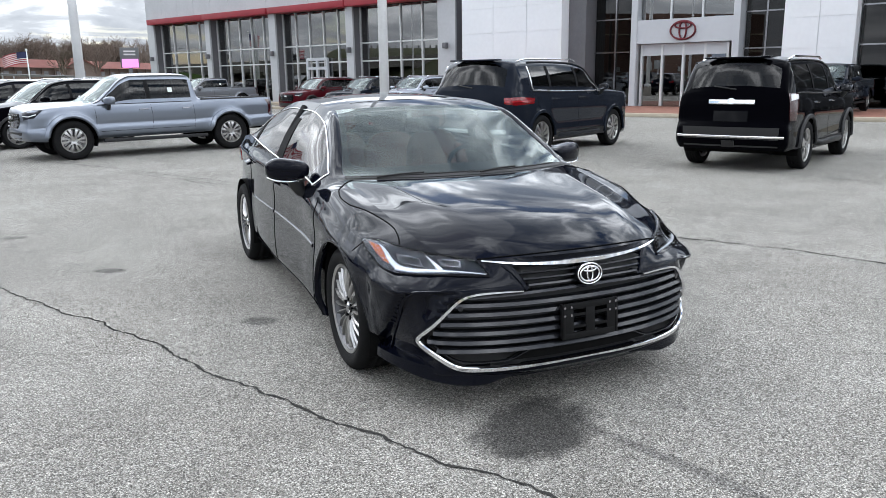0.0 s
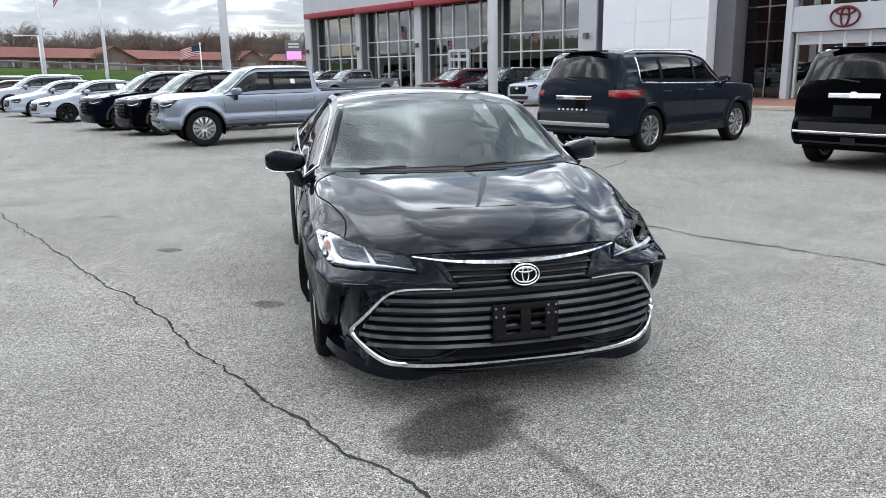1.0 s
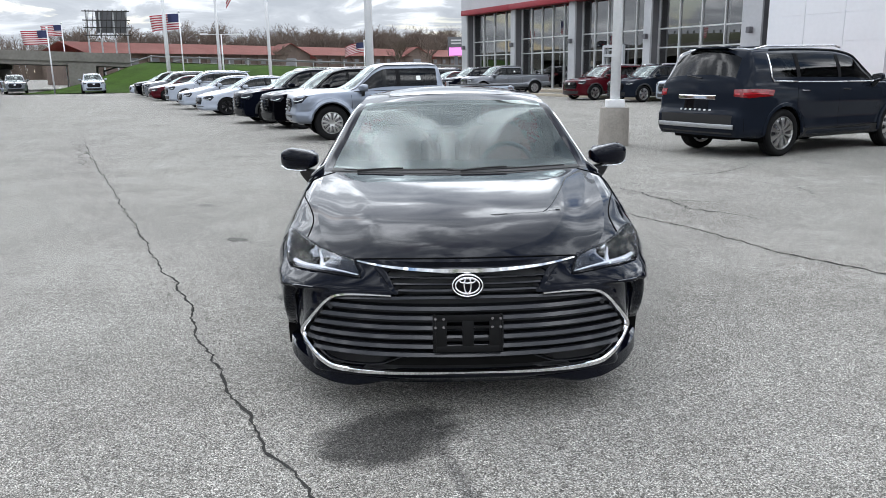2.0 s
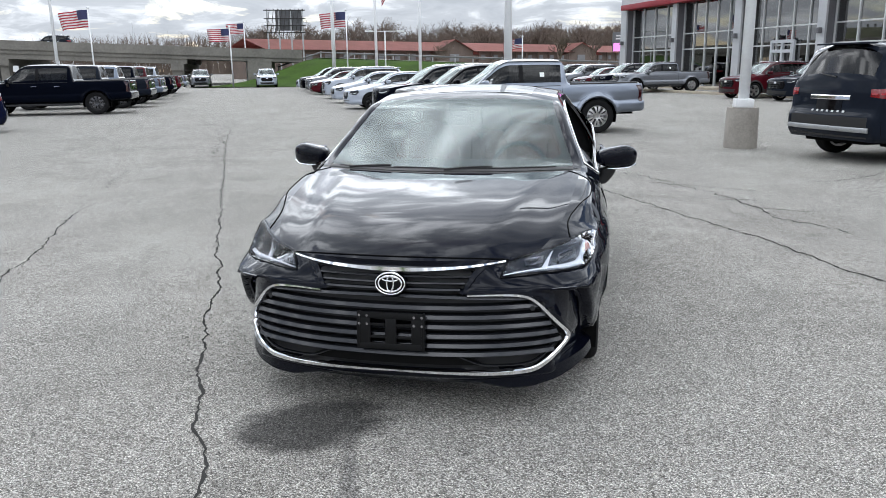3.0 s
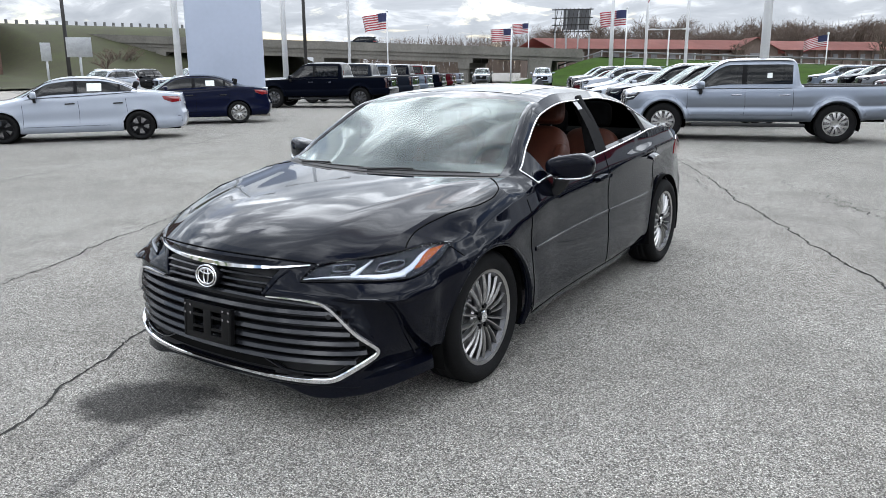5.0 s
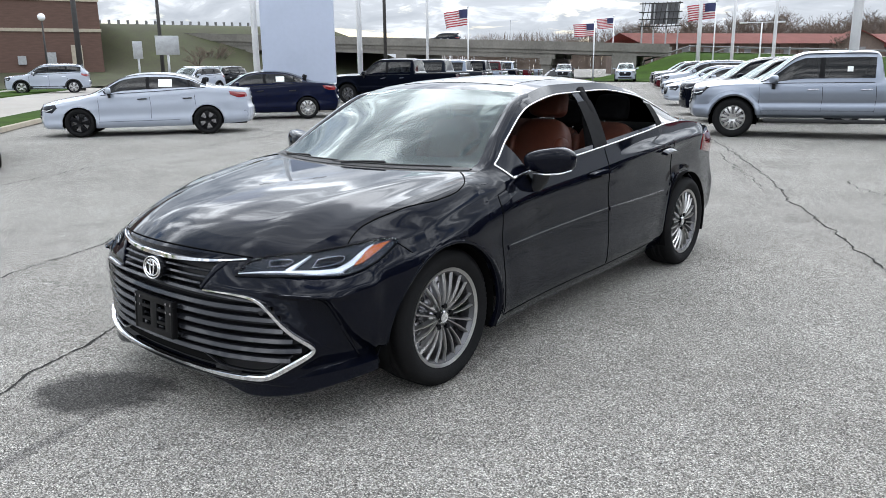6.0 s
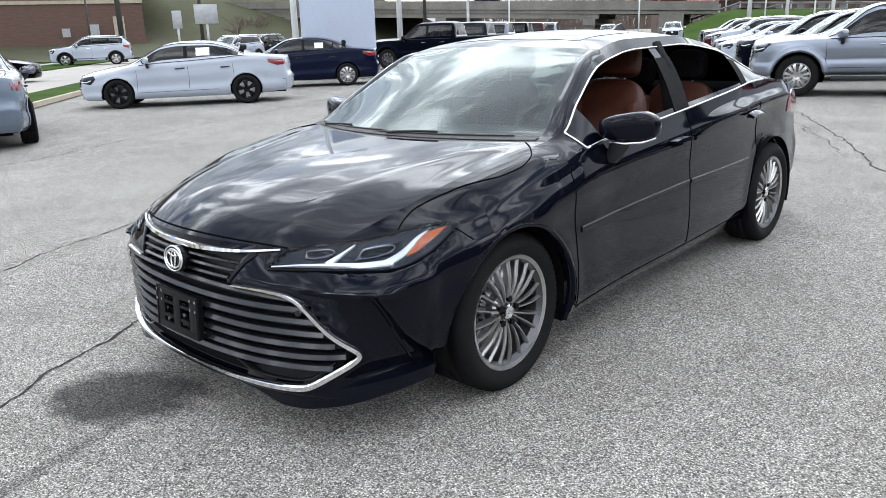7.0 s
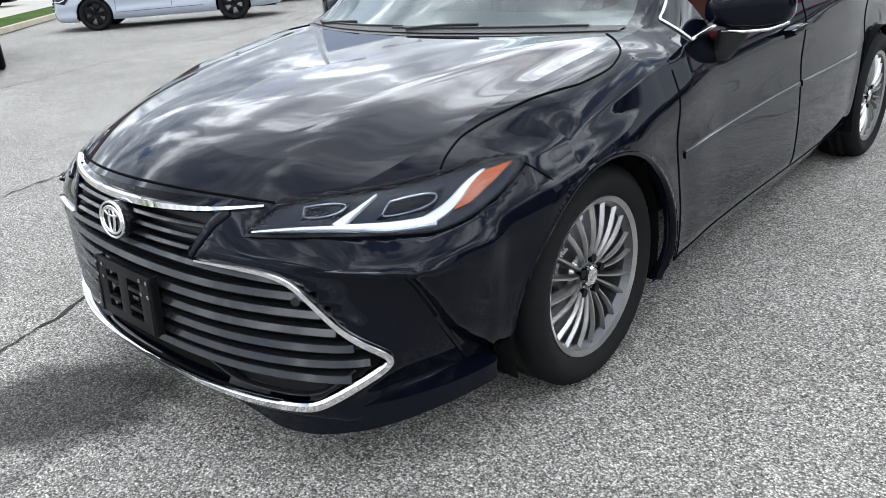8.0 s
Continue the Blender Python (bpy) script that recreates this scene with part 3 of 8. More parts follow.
# entrance portal
portal = thing("entrance_portal", "white panelled entrance with sliding glass doors", "entrance", FACADE, kind="structure")
pw = pR - pL
fbox("portal_side", pL, pL + 0.28, -0.5, 0.35, 0, TOPZ, PORTAL_PANEL, portal)
fbox("portal_side", pR - 0.28, pR, -0.5, 0.35, 0, TOPZ, PORTAL_PANEL, portal)
fbox("portal_header", pL + 0.28, pR - 0.28, -0.45, 0.30, 2.92, 3.95, PORTAL_PANEL, portal)
for k in range(3):
    x0, x1 = pL + 0.3 + (pw - 0.6) * k / 3, pL + 0.3 + (pw - 0.6) * (k + 1) / 3
    fbox("upper_pane", x0 + 0.03, x1 - 0.03, -0.1, -0.09, 3.98, TOPZ, FACADE_GLASS, portal)
    fbox("upper_mullion", x1 - 0.04, x1 + 0.04, -0.15, 0.0, 3.95, TOPZ, MULLION, portal)
d0, d1 = along(39.0), along(44.75)
for k in range(5):
    x = d0 + (d1 - d0) * k / 4
    fbox("door_stile", x - 0.05, x + 0.05, -0.12, 0.05, TZ, 2.88, MULLION, portal)
    if k < 4:
        fbox("door_pane", x + 0.05, d0 + (d1 - d0) * (k + 1) / 4 - 0.05, -0.06, -0.05, TZ, 2.45, FACADE_GLASS, portal)
fbox("door_transom", d0 + 0.05, d1 - 0.05, -0.09, 0.02, 2.50, 2.80, PORTAL_PANEL, portal)
for z in (2.45, 2.85):
    fbox("door_rail", d0, d1, -0.11, 0.04, z - 0.05, z + 0.05, PORTAL_PANEL, portal)
# the sign over the door: three interlocking ovals as plain rings
sign = thing("wall_sign", "dark red ring emblem mounted over the entrance doors", "sign", FACADE)
SIGN_RED = material("sign_red", (0.13, 0.012, 0.02), 0.4, 0.2)


def ring_bm(bm, cx, cz, rx, rz, width, depth, y, seg=40, hollow=True):
    def pt(t, k, yy):
        return (cx + (rx - k) * math.cos(t), yy, cz + (rz - k) * math.sin(t))
    rows = []
    for i in range(seg):
        t = 2 * math.pi * i / seg
        rows.append([bm.verts.new(pt(t, 0, y)), bm.verts.new(pt(t, width * 0.3, y - depth)), bm.verts.new(pt(t, width * 0.7, y - depth)), bm.verts.new(pt(t, width, y))])
    for i in range(seg):
        a, b = rows[i], rows[(i + 1) % seg]
        for k in range(3):
            bm.faces.new((a[k], a[k + 1], b[k + 1], b[k]))
        bm.faces.new((a[3], a[0], b[0], b[3]))


sx = along(41.87)
for rx, rz, cz in ((0.60, 0.43, 3.44), (0.20, 0.41, 3.44), (0.40, 0.17, 3.65)):
    bm = bmesh.new()
    ring_bm(bm, sx, cz, rx, rz, 0.085, -0.08, 0.33)
    part("ring", bm, SIGN_RED, sign, smooth=True)
# terrace of brick pavers with a brick edge
terrace = thing("terrace", "low brick edged terrace before the entrance", "terrace", FACADE, kind="structure")
fbox("paving", sB - 8, sEnd + 6, 0.2, 5.9, 0.0, 0.14, PAVER, terrace)
fbox("brick_edge", sB - 8.0, sEnd + 6, 5.9, 6.3, 0.0, 0.15, PAVER, terrace, bevel=0.02)
fbox("kerb", -1, sEnd + 6, 6.3, 6.6, 0.0, 0.14, KERB, terrace, bevel=0.02)
fbox("paving", -2, sB - 8, 0.2, 2.2, 0.0, 0.14, KERB, terrace)
# interior: floor, ceiling, back wall, sales clutter seen through glass
fbox("floor", -0.2, sEnd + 8, -14, -0.45, 0.0, 0.08, CONCRETE)
fbox("ceiling", -0.2, sEnd + 8, -14, -0.6, 5.6, 5.75, WHITE_PANEL)
fbox("back_wall", -0.2, sEnd + 8, -14.2, -14, 0.0, TOPZ, DARK_ROOM)
fbox("end_wall", -0.5, -0.2, -14.2, 0.2, 0.0, TOPZ, GREY_PANEL)
fbox("roof", -0.5, sEnd + 8, -14.2, 0.2, TOPZ, TOPZ + 0.2, DARK_PANEL)
fbox("end_wall", sEnd + 8, sEnd + 8.3, -14.2, 0.2, 0.0, TOPZ, GREY_PANEL)
rng = random.Random(5)
for k in range(16):
    x = 1 + k * 1.75
    h = rng.uniform(0.9, 2.3)
    t = box("display_stand", (x, rng.uniform(-5, -1.6), h / 2 + 0.08), (rng.uniform(0.5, 1.2), 0.4, h), rng.choice((DARK_PANEL, WHITE_PANEL, GREY_PANEL, DARK_ROOM)), None, 0.03)
    t.matrix_world = FACADE
    tagged(t, "showroom display stand behind the glass", "stand", "showroom stands")

# ---------------------------------------------------------------- white sign slab, poles, flags
slab = thing("sign_slab", "tall plain white pylon sign slab with rounded edges", "sign", pose(-18.0, 15.2, 0, 0, 0, 46))
box("slab_face", (0, 0, 3.4), (2.5, 0.55, 6.8), PALE_PANEL, slab, 0.10)
box("slab_foot", (0, 0, 0.1), (2.7, 0.8, 0.2), CONCRETE, slab, 0.02)


def bar(name, x, y, h, r, mat, label, base=None, arms=(), cat="pole"):
    p = thing(name, label, cat, pose(x, y, 0), group="")
    tube("shaft", [(0, 0, 0), (0, 0, h * 0.5), (0, 0, h)], [r, r * 0.85, r * 0.65], mat, p, 14)
    if base:
        bm = bmesh.new()
        add_tube(bm, [(0, 0, 0), (0, 0, base[1] * 0.9), (0, 0, base[1])], [base[0] * 1.06, base[0], base[0] * 0.97], 28)
        part("footing", bm, CONCRETE, p, "round concrete footing", smooth=False)
        box("flange", (0, 0, base[1] + 0.08), (r * 3.2, r * 3.2, 0.16), mat, p, 0.02)
    for turn in arms:
        m = pose(0, 0, h, 0, 0, turn)
        box("lamp_arm", (0.75, 0, 0), (1.5, 0.07, 0.07), mat, p, 0, m)
        box("lamp_head", (1.6, 0, 0), (0.75, 0.34, 0.14), mat, p, 0.03, m)
    return p


bar("light_pole", 3.60, 11.40, 9.5, 0.105, WHITE_POLE, "white steel light pole on a round concrete footing", (0.29, 0.76), (20, 200))
bar("light_pole", -2.2, 23.0, 9.5, 0.15, WHITE_POLE, "white steel light pole behind parked cars", (0.29, 0.7), (20, 200))
bar("light_pole", -22.0, 22.1, 10, 0.13, WHITE_POLE, "white steel light pole beside a dark truck", (0.29, 0.7), (20, 200))
bar("light_pole", -23.3, 17.4, 10, 0.14, WHITE_POLE, "white steel light pole at the lot edge", (0.29, 0.7), (20, 200))
bar("light_pole", -13.0, 44.0, 9.5, 0.10, WHITE_POLE, "white steel light pole behind the car row", (0.29, 0.7), (20, 200))
bar("light_pole", -20.4, 73.0, 5.2, 0.09, WHITE_POLE, "small pale twin headed lamp pole", None, (20, 200))
bar("light_pole", -22.8, 64.0, 12, 0.19, WHITE_POLE, "tall white light pole behind the car row", (0.29, 0.7), (20, 200))
bar("utility_pole", -37.5, 40.1, 12, 0.14, DARK_POLE, "dark wooden utility pole by the overpass")
bar("utility_pole", -53.9, 24.8, 10, 0.22, DARK_POLE, "dark wooden utility pole on the grass strip")
bar("utility_pole", -57.0, 33.3, 10, 0.17, DARK_POLE, "dark wooden utility pole on the verge")
lp = bar("street_lamp", -65.6, 27.6, 5.6, 0.10, DARK_POLE, "black street lamp with a white globe", cat="lamp")
bm = bmesh.new()
bmesh.ops.create_uvsphere(bm, u_segments=14, v_segments=10, radius=0.32, matrix=Matrix.Translation((0, 0, 5.9)))
part("globe", bm, WHITE_LENS, lp, smooth=True)


def flag(x, y, h, length, turn, droop=0.1, hang=0.0, r=0.07, label="american flag flying from a white pole"):
    p = thing("flag_pole", label, "flag", pose(x, y, 0), group="flags of the lot")
    tube("shaft", [(0, 0, 0), (0, 0, h)], [r, r * 0.7], WHITE_POLE, p, 10)
    bm = bmesh.new()
    bmesh.ops.create_uvsphere(bm, u_segments=10, v_segments=8, radius=r * 1.6, matrix=Matrix.Translation((0, 0, h)))
    part("finial", bm, WHITE_POLE, p, smooth=True)
    m = pose(0, 0, h - 0.15, 0, 0, turn)
    hh = length * 0.54
    nx = 26

    def pt(u, v):          # u along, v down
        a = u * length
        wave = 0.10 * length * math.sin(u * 8.5 + v * 1.4) * (0.25 + u)
        return m @ Vector((0.05 + a * math.cos(hang), wave, -v * hh * (1 - 0.25 * math.sin(hang)) - droop * length * u * u - a * math.sin(hang)))
    for s in range(13):
        u_start = 0.4 if s < 7 else 0.0
        v, f = [], []
        for i in range(nx + 1):
            u = u_start + (1 - u_start) * i / nx
            v += [pt(u, s / 13), pt(u, (s + 1) / 13)]
            if i:
                f.append((2 * i - 2, 2 * i - 1, 2 * i + 1, 2 * i))
        mesh_part("stripe", v, f, FLAG_WHITE if s % 2 else FLAG_RED, p)
    v = [pt(0.4 * i / 10, 7 / 13 * j / 4) for i in range(11) for j in range(5)]
    f = [(i * 5 + j, i * 5 + j + 1, i * 5 + j + 6, i * 5 + j + 5) for i in range(10) for j in range(4)]
    mesh_part("canton", v, f, FLAG_BLUE, p)
    bm = bmesh.new()
    for s in range(5):
        for k in range(6 if s % 2 == 0 else 5):
            u, vv = 0.035 + (k + (0.5 if s % 2 else 0)) * 0.064, (s + 0.8) / 5 * 7 / 13 * 0.95
            c = pt(u, vv) + m.to_3x3() @ Vector((0, -0.02, 0))
            bmesh.ops.create_circle(bm, cap_ends=True, segments=5, radius=length * 0.013, matrix=Matrix.Translation(c) @ m.to_3x3().to_4x4() @ Matrix.Rotation(radians(90), 4, "X"))
    part("stars", bm, FLAG_WHITE, p)["kind"] = "stuff"
    return p


flag(-8.3, 36.0, 8.4, 2.6, 195, 0.25, 0.75, 0.09)
flag(-21.6, 64.3, 6.7, 2.4, 180, 0.08)
flag(-32.4, 63.0, 5.4, 2.1, 180, 0.02)
flag(-37.6, 77.0, 6.7, 2.0, 180, 0.05)
flag(-40.7, 54.5, 6.7, 2.6, 180, 0.10)
flag(-6.7, 75.7, 4.5, 1.9, 185, 0.25)
bar("light_pole", -30.7, 37.0, 12, 0.10, WHITE_POLE, "tall white pole by the overpass")

# ---------------------------------------------------------------- embankment, overpass, market sheds
def bank(x, y):
    """Height of the grass bank that carries the highway: level lot, then a slope, lower towards the showroom."""
    s = np.clip((y - (61.5 + 0.07 * (-x))) / 15.0, 0, 1)
    top = np.interp(x, [-130, -62, -36, -14, 4, 90], [3.1, 3.1, 3.05, 2.05, 1.25, 1.0])
    open_ = np.clip((x + 37.0) / 7.0, 0, 1)
    far = np.clip((y - 88) / 2, 0, 1)
    return float(top * (s * s * (3 - 2 * s)) * max(open_, 0) - 0.06 * (open_ <= 0))


grass_bank = flat_sheet("grass_bank", -45, 120, 60.5, 120, 140, 60, GRASS, bank, label="mown green grass embankment below the highway", category="grass")
GUARD = material("guard_rail", (0.20, 0.20, 0.20), 0.6, 0.4, vary=0.2, scale=2)
road_top = thing("highway", "elevated highway with concrete edge and steel guard rail", "road", kind="structure")
for k in range(26):
    x0, x1 = -34 + k * 5.0, -34 + (k + 1) * 5.0
    z = bank((x0 + x1) / 2, 79)
    v = [(x0, 77.2 - 0.0 * x0, bank(x0, 90) + 0.05), (x1, 77.2, bank(x1, 90) + 0.05), (x1, 90, bank(x1, 90) + 0.05), (x0, 90, bank(x0, 90) + 0.05)]
    mesh_part("carriageway", v, [(0, 1, 2, 3)], ROAD_FAR, road_top, smooth=False)
    for yy in (77.4, 89.5):
        za, zb = bank(x0, 90), bank(x1, 90)
        tube("rail", [(x0, yy, za + 0.58), (x1, yy, zb + 0.58)], 0.08, GUARD, road_top, 6)
        box("rail_post", (x0, yy + 0.12, za + 0.35), (0.12, 0.16, 0.75), STEEL, road_top)

bridge = thing("overpass", "concrete highway overpass on heavy piers", "bridge")
BA, BB = Vector((-31, 77, 2.75)), Vector((-118, 42, 6.6))
bd = (BB - BA)
blen = bd.length
bm_ = Matrix.Translation(BA) @ bd.to_track_quat("X", "Z").to_matrix().to_4x4()


def bbox(name, c, s, mat, label=""):
    return box(name, c, s, mat, bridge, 0.0, bm_, label)


bbox("deck", (blen / 2, -6, -0.25), (blen, 14, 0.5), BRIDGE)
bbox("girder", (blen / 2 + 6, 0.6, -0.75), (blen - 12, 0.6, 0.55), BRIDGE)
bbox("girder", (blen / 2 + 6, -6, -0.75), (blen - 12, 0.6, 0.55), BRIDGE)
bbox("girder", (blen / 2 + 6, -12, -0.75), (blen - 12, 0.6, 0.55), BRIDGE)
for yy in (1.0, -13):
    bbox("parapet", (blen / 2, yy, 0.35), (blen, 0.3, 0.9), BRIDGE)
for x in (13, 30, 50, 70):
    bbox("pier_cap", (x, -6, -1.35), (1.3, 14, 0.7), BRIDGE)
    for yy in (0.2, -6, -12):
        bbox("pier", (x, yy, -4.0), (1.1, 1.1, 5.4), BRIDGE)
bbox("abutment", (4.5, -6, -2.6), (2.5, 14.5, 4.6), BRIDGE)
bar("street_lamp", -48, 72, 6.6, 0.06, STEEL, "slim lamp post on the overpass", cat="lamp")

# market sheds behind the highway
def shed(name, x0, y0, x1, y1, depth, eave, ridge, label):
    a, b = Vector((x0, y0, 0)), Vector((x1, y1, 0))
    t = thing(name, label, "building", Matrix.Translation(a) @ (b - a).to_track_quat("X", "Z").to_matrix().to_4x4())
    ln = (b - a).length
    box("wall", (ln / 2, depth / 2, eave / 2), (ln, depth - 1, eave), SHED, t)
    for side in (0, 1):
        y_e, y_r = (-0.9, depth / 2) if side == 0 else (depth + 0.9, depth / 2)
        bm = bmesh.new()
        vs = [bm.verts.new(p) for p in ((-0.8, y_e, eave - 0.2), (ln + 0.8, y_e, eave - 0.2), (ln + 0.8, y_r, ridge), (-0.8, y_r, ridge))]
        f = bm.faces.new(vs)
        bmesh.ops.solidify(bm, geom=[f], thickness=0.18)
        part("roof", bm, ROOF_RED, t)
    for x in np.arange(2.5, ln, 4.0):
        box("post", (float(x), 0.05, eave / 2), (0.25, 0.25, eave), WHITE_POLE if name == "gable_house" else SHED, t)
        box("window", (float(x) + 1.8, 0.45, eave * 0.72), (1.3, 0.14, 1.0), DARK_ROOM, t)
    return t


shed("market_shed", -51.3, 114, -16, 167, 12, 4.9, 6.6, "long low market building with a faded red roof")
shed("market_shed", -16, 167, 22, 224, 12, 4.9, 6.6, "low market building with a faded red roof")
for x, y in ((-27, 148), (-3, 184)):
    g = thing("gable_house", "timber gable front of the market building", "building", pose(x, y, 0, 0, 0, 30))
    box("wall", (0, 3, 2.4), (8, 6, 4.8), SHED, g)
    for s in (-1, 1):
        bm = bmesh.new()
        vs = [bm.verts.new(p) for p in ((s * 5.2, -0.8, 4.0), (0, -0.8, 6.9), (0, 7, 6.9), (s * 5.2, 7, 4.0))]
        bmesh.ops.solidify(bm, geom=[bm.faces.new(vs)], thickness=0.25)
        part("roof", bm, ROOF_RED, g)
    bm = bmesh.new()
    bm.faces.new([bm.verts.new(p) for p in ((-4, -0.02, 4.8), (4, -0.02, 4.8), (0, -0.02, 6.8))])
    part("gable", bm, SHED, g)
    box("window", (0, -0.05, 3.4), (2.0, 0.14, 1.4), DARK_ROOM, g)

# billboard frame of steel behind the highway
bb = thing("billboard", "steel lattice back of a large roadside billboard", "billboard", pose(-41.3, 97.6, 0, 0, 0, 20) @ Matrix.Diagonal((0.9, 0.9, 0.92, 1)))
for x in (-2.6, -0.9, 0.9, 2.6):
    box("column", (x, 0, 5.2), (0.22, 0.22, 10.4), STEEL, bb)
for z in (7.0, 8.0, 9.0, 10.2):
    box("beam", (0, -0.2, z), (6.2, 0.14, 0.14), DARK_POLE, bb)
for k in range(9):
    tube("brace", [(-2.8 + k * 0.62, -0.2, 6.6), (-2.2 + k * 0.62, -0.2, 10.4)], 0.05, DARK_POLE, bb, 5)
box("board", (0.6, 0.25, 8.8), (4.0, 0.12, 3.0), DARK_PANEL, bb)
led = thing("led_sign", "black roadside sign with a glowing pink screen", "sign", pose(4.6, 131.0, -2.6) @ Matrix.Diagonal((1.95, 1.95, 1.95, 1)))
box("cabinet", (0, 0, 4.1), (1.45, 0.4, 1.6), DARK_PANEL, led, 0.03)
box("screen", (0, -0.22, 3.65), (1.25, 0.04, 0.68), PINK, led)
for z in (4.35, 4.6):
    box("bar_of_text", (0, -0.22, z), (0.9, 0.03, 0.12), FLAG_WHITE, led)
box("post", (0, 0, 1.7), (0.3, 0.3, 3.4), DARK_PANEL, led)


# ---------------------------------------------------------------- bare winter trees
def bare_tree(seed, h):
    """A bare tree as one mesh of tapering limbs that fork down to twigs."""
    rng = random.Random(seed)
    bm = bmesh.new()

    def grow(p, d, ln, r, level):
        mid = p + d * ln * 0.5 + Vector((rng.uniform(-1, 1), rng.uniform(-1, 1), 0)) * ln * 0.05
        end = p + d * ln
        add_tube(bm, [p, mid, end] if level < 4 else [p, end], [r, r * 0.8, r * 0.6] if level < 4 else [r, r * 0.5], 5 if level < 2 else 3, cap=False)
        if level >= 5:
            return
        for k in range(rng.choice((3, 4)) if level else 6):
            ax = Vector((rng.uniform(-1, 1), rng.uniform(-1, 1), rng.uniform(-0.2, 0.6))).normalized()
            nd = (d * rng.uniform(0.7, 1.1) + ax * rng.uniform(0.55, 0.95)).normalized()
            nd.z = max(nd.z, 0.05)
            start = p.lerp(end, rng.uniform(0.45, 1.0))
            grow(start, nd, ln * rng.uniform(0.52, 0.74), r * 0.55, level + 1)
    grow(Vector((0, 0, 0)), Vector((0, 0, 1)), h * 0.38, h * 0.022, 0)
    me = bpy.data.meshes.new("trunk")
    bm.to_mesh(me)
    bm.free()
    me.materials.append(BARK)
    return me


TREE_MESHES = [bare_tree(s, 10.0) for s in (1, 2, 3, 4, 5)]


def plant_tree(x, y, s, k, label="bare winter tree with many fine twigs", turn=0.0, z=0.0):
    t = new("tree", TREE_MESHES[k % 5])
    t.matrix_world = pose(x, y, z, 0, 0, turn) @ Matrix.Diagonal((s, s, s, 1))
    return tagged(t, label, "tree", "bare trees")


rng = random.Random(11)
for k in range(95):
    u = 0.27 + 1.0 * k / 95
    x, y = -66 + 72 * u - 14 + rng.uniform(-12, 6), 92 + 108 * u + 12 + rng.uniform(-2, 22)
    size, spin = rng.uniform(0.95, 1.40) * (0.95 + 0.28 * u), rng.uniform(0, 360)
    if math.degrees(math.atan2(x, y)) > -27:
        plant_tree(x, y, size, k, turn=spin)
for x, y, s in ((-5.0, 121, 0.9), (-24, 122, 0.7), (-68, 44, 0.5), (-77, 52, 0.55), (0, 150, 1.0)):
    plant_tree(x, y, s, int(x) % 5, turn=x * 7)
# a wooded ridge far behind, one uneven thicket
bm = bmesh.new()
rng = random.Random(3)
for k in range(5200):
    x, y = rng.uniform(-220, 160), rng.uniform(262, 300)
    h = rng.uniform(9, 17)
    p = Vector((x, y, 0))
    lean = Vector((rng.uniform(-0.25, 0.25), 0, 1)) * h
    a, b = p + Vector((-0.16, 0, 0)), p + Vector((0.16, 0, 0))
    bm.faces.new([bm.verts.new(v) for v in (a, b, p + lean)])
    for j in range(8):
        q = p + lean * rng.uniform(0.3, 0.85)
        tip = q + Vector((rng.uniform(-2.2, 2.2), 0, rng.uniform(0.8, 2.6)))
        bm.faces.new([bm.verts.new(v) for v in (q, q + Vector((0.2, 0, 0)), tip)])
tagged(part("far_woods", bm, BARK), "leafless woods on the far ridge", "trees", kind="stuff")

# ---------------------------------------------------------------- lot edge, street and brick building to the west
verge = thing("verge", "grass strip with a concrete kerb at the lot edge", "verge", kind="structure")


def strip(name, pts, z, mat, parent, thick=0.12):
    bm = bmesh.new()
    up = [bm.verts.new((x, y, z)) for x, y in pts]
    down = [bm.verts.new((x, y, z - thick)) for x, y in pts]
    bm.faces.new(up); bm.faces.new(down[::-1])
    for k in range(len(pts)):
        bm.faces.new((up[k], down[k], down[k - 1], up[k - 1]))
    bmesh.ops.recalc_face_normals(bm, faces=bm.faces)
    return part(name, bm, mat, parent)


# directions: W along the street (towards the overpass), N across it
def wp(a, b):
    return (-16.2 + a * -0.80 + b * -0.87, 4.2 + a * 0.60 + b * 0.30)


strip("kerb", [wp(-30, 0), wp(30, 0), wp(30, 0.4), wp(-30, 0.4)], 0.14, KERB, verge)
strip("grass", [wp(-30, 0.4), wp(30, 0.4), wp(30, 5.2), wp(-30, 5.2)], 0.12, GRASS, verge)
street = thing("street", "pale concrete street beyond the lot", "road", kind="structure")
strip("carriageway", [wp(-60, 5.2), wp(30, 5.2), wp(30, 27), wp(-60, 27)], 0.03, ROAD_FAR, street, 0.05)
strip("grass", [wp(-60, 27), wp(45, 27), wp(45, 38), wp(-60, 38)], 0.10, GRASS, street)
strip("sidewalk", [wp(-60, 38), wp(45, 38), wp(45, 41), wp(-60, 41)], 0.12, ROAD_FAR, street)
strip("grass", [wp(-60, 41), wp(45, 41), wp(45, 47), wp(-60, 47)], 0.10, GRASS, street)
strip("carriageway", [wp(-60, 47), wp(45, 47), wp(45, 62), wp(-60, 62)], 0.06, ROAD_FAR, street, 0.05)


def west_hill(x, y):
    d = (-x * 0.87 + y * 0.3) - 72.0
    s = np.clip(d / 26.0, 0, 1)
    side = np.clip((y - 41.5) / 4.0, 0, 1)
    return float(0.15 + 1.6 * np.clip(d / 16.0, 0, 1) * (1 - side) + side * 7.2 * s * s * (3 - 2 * s))


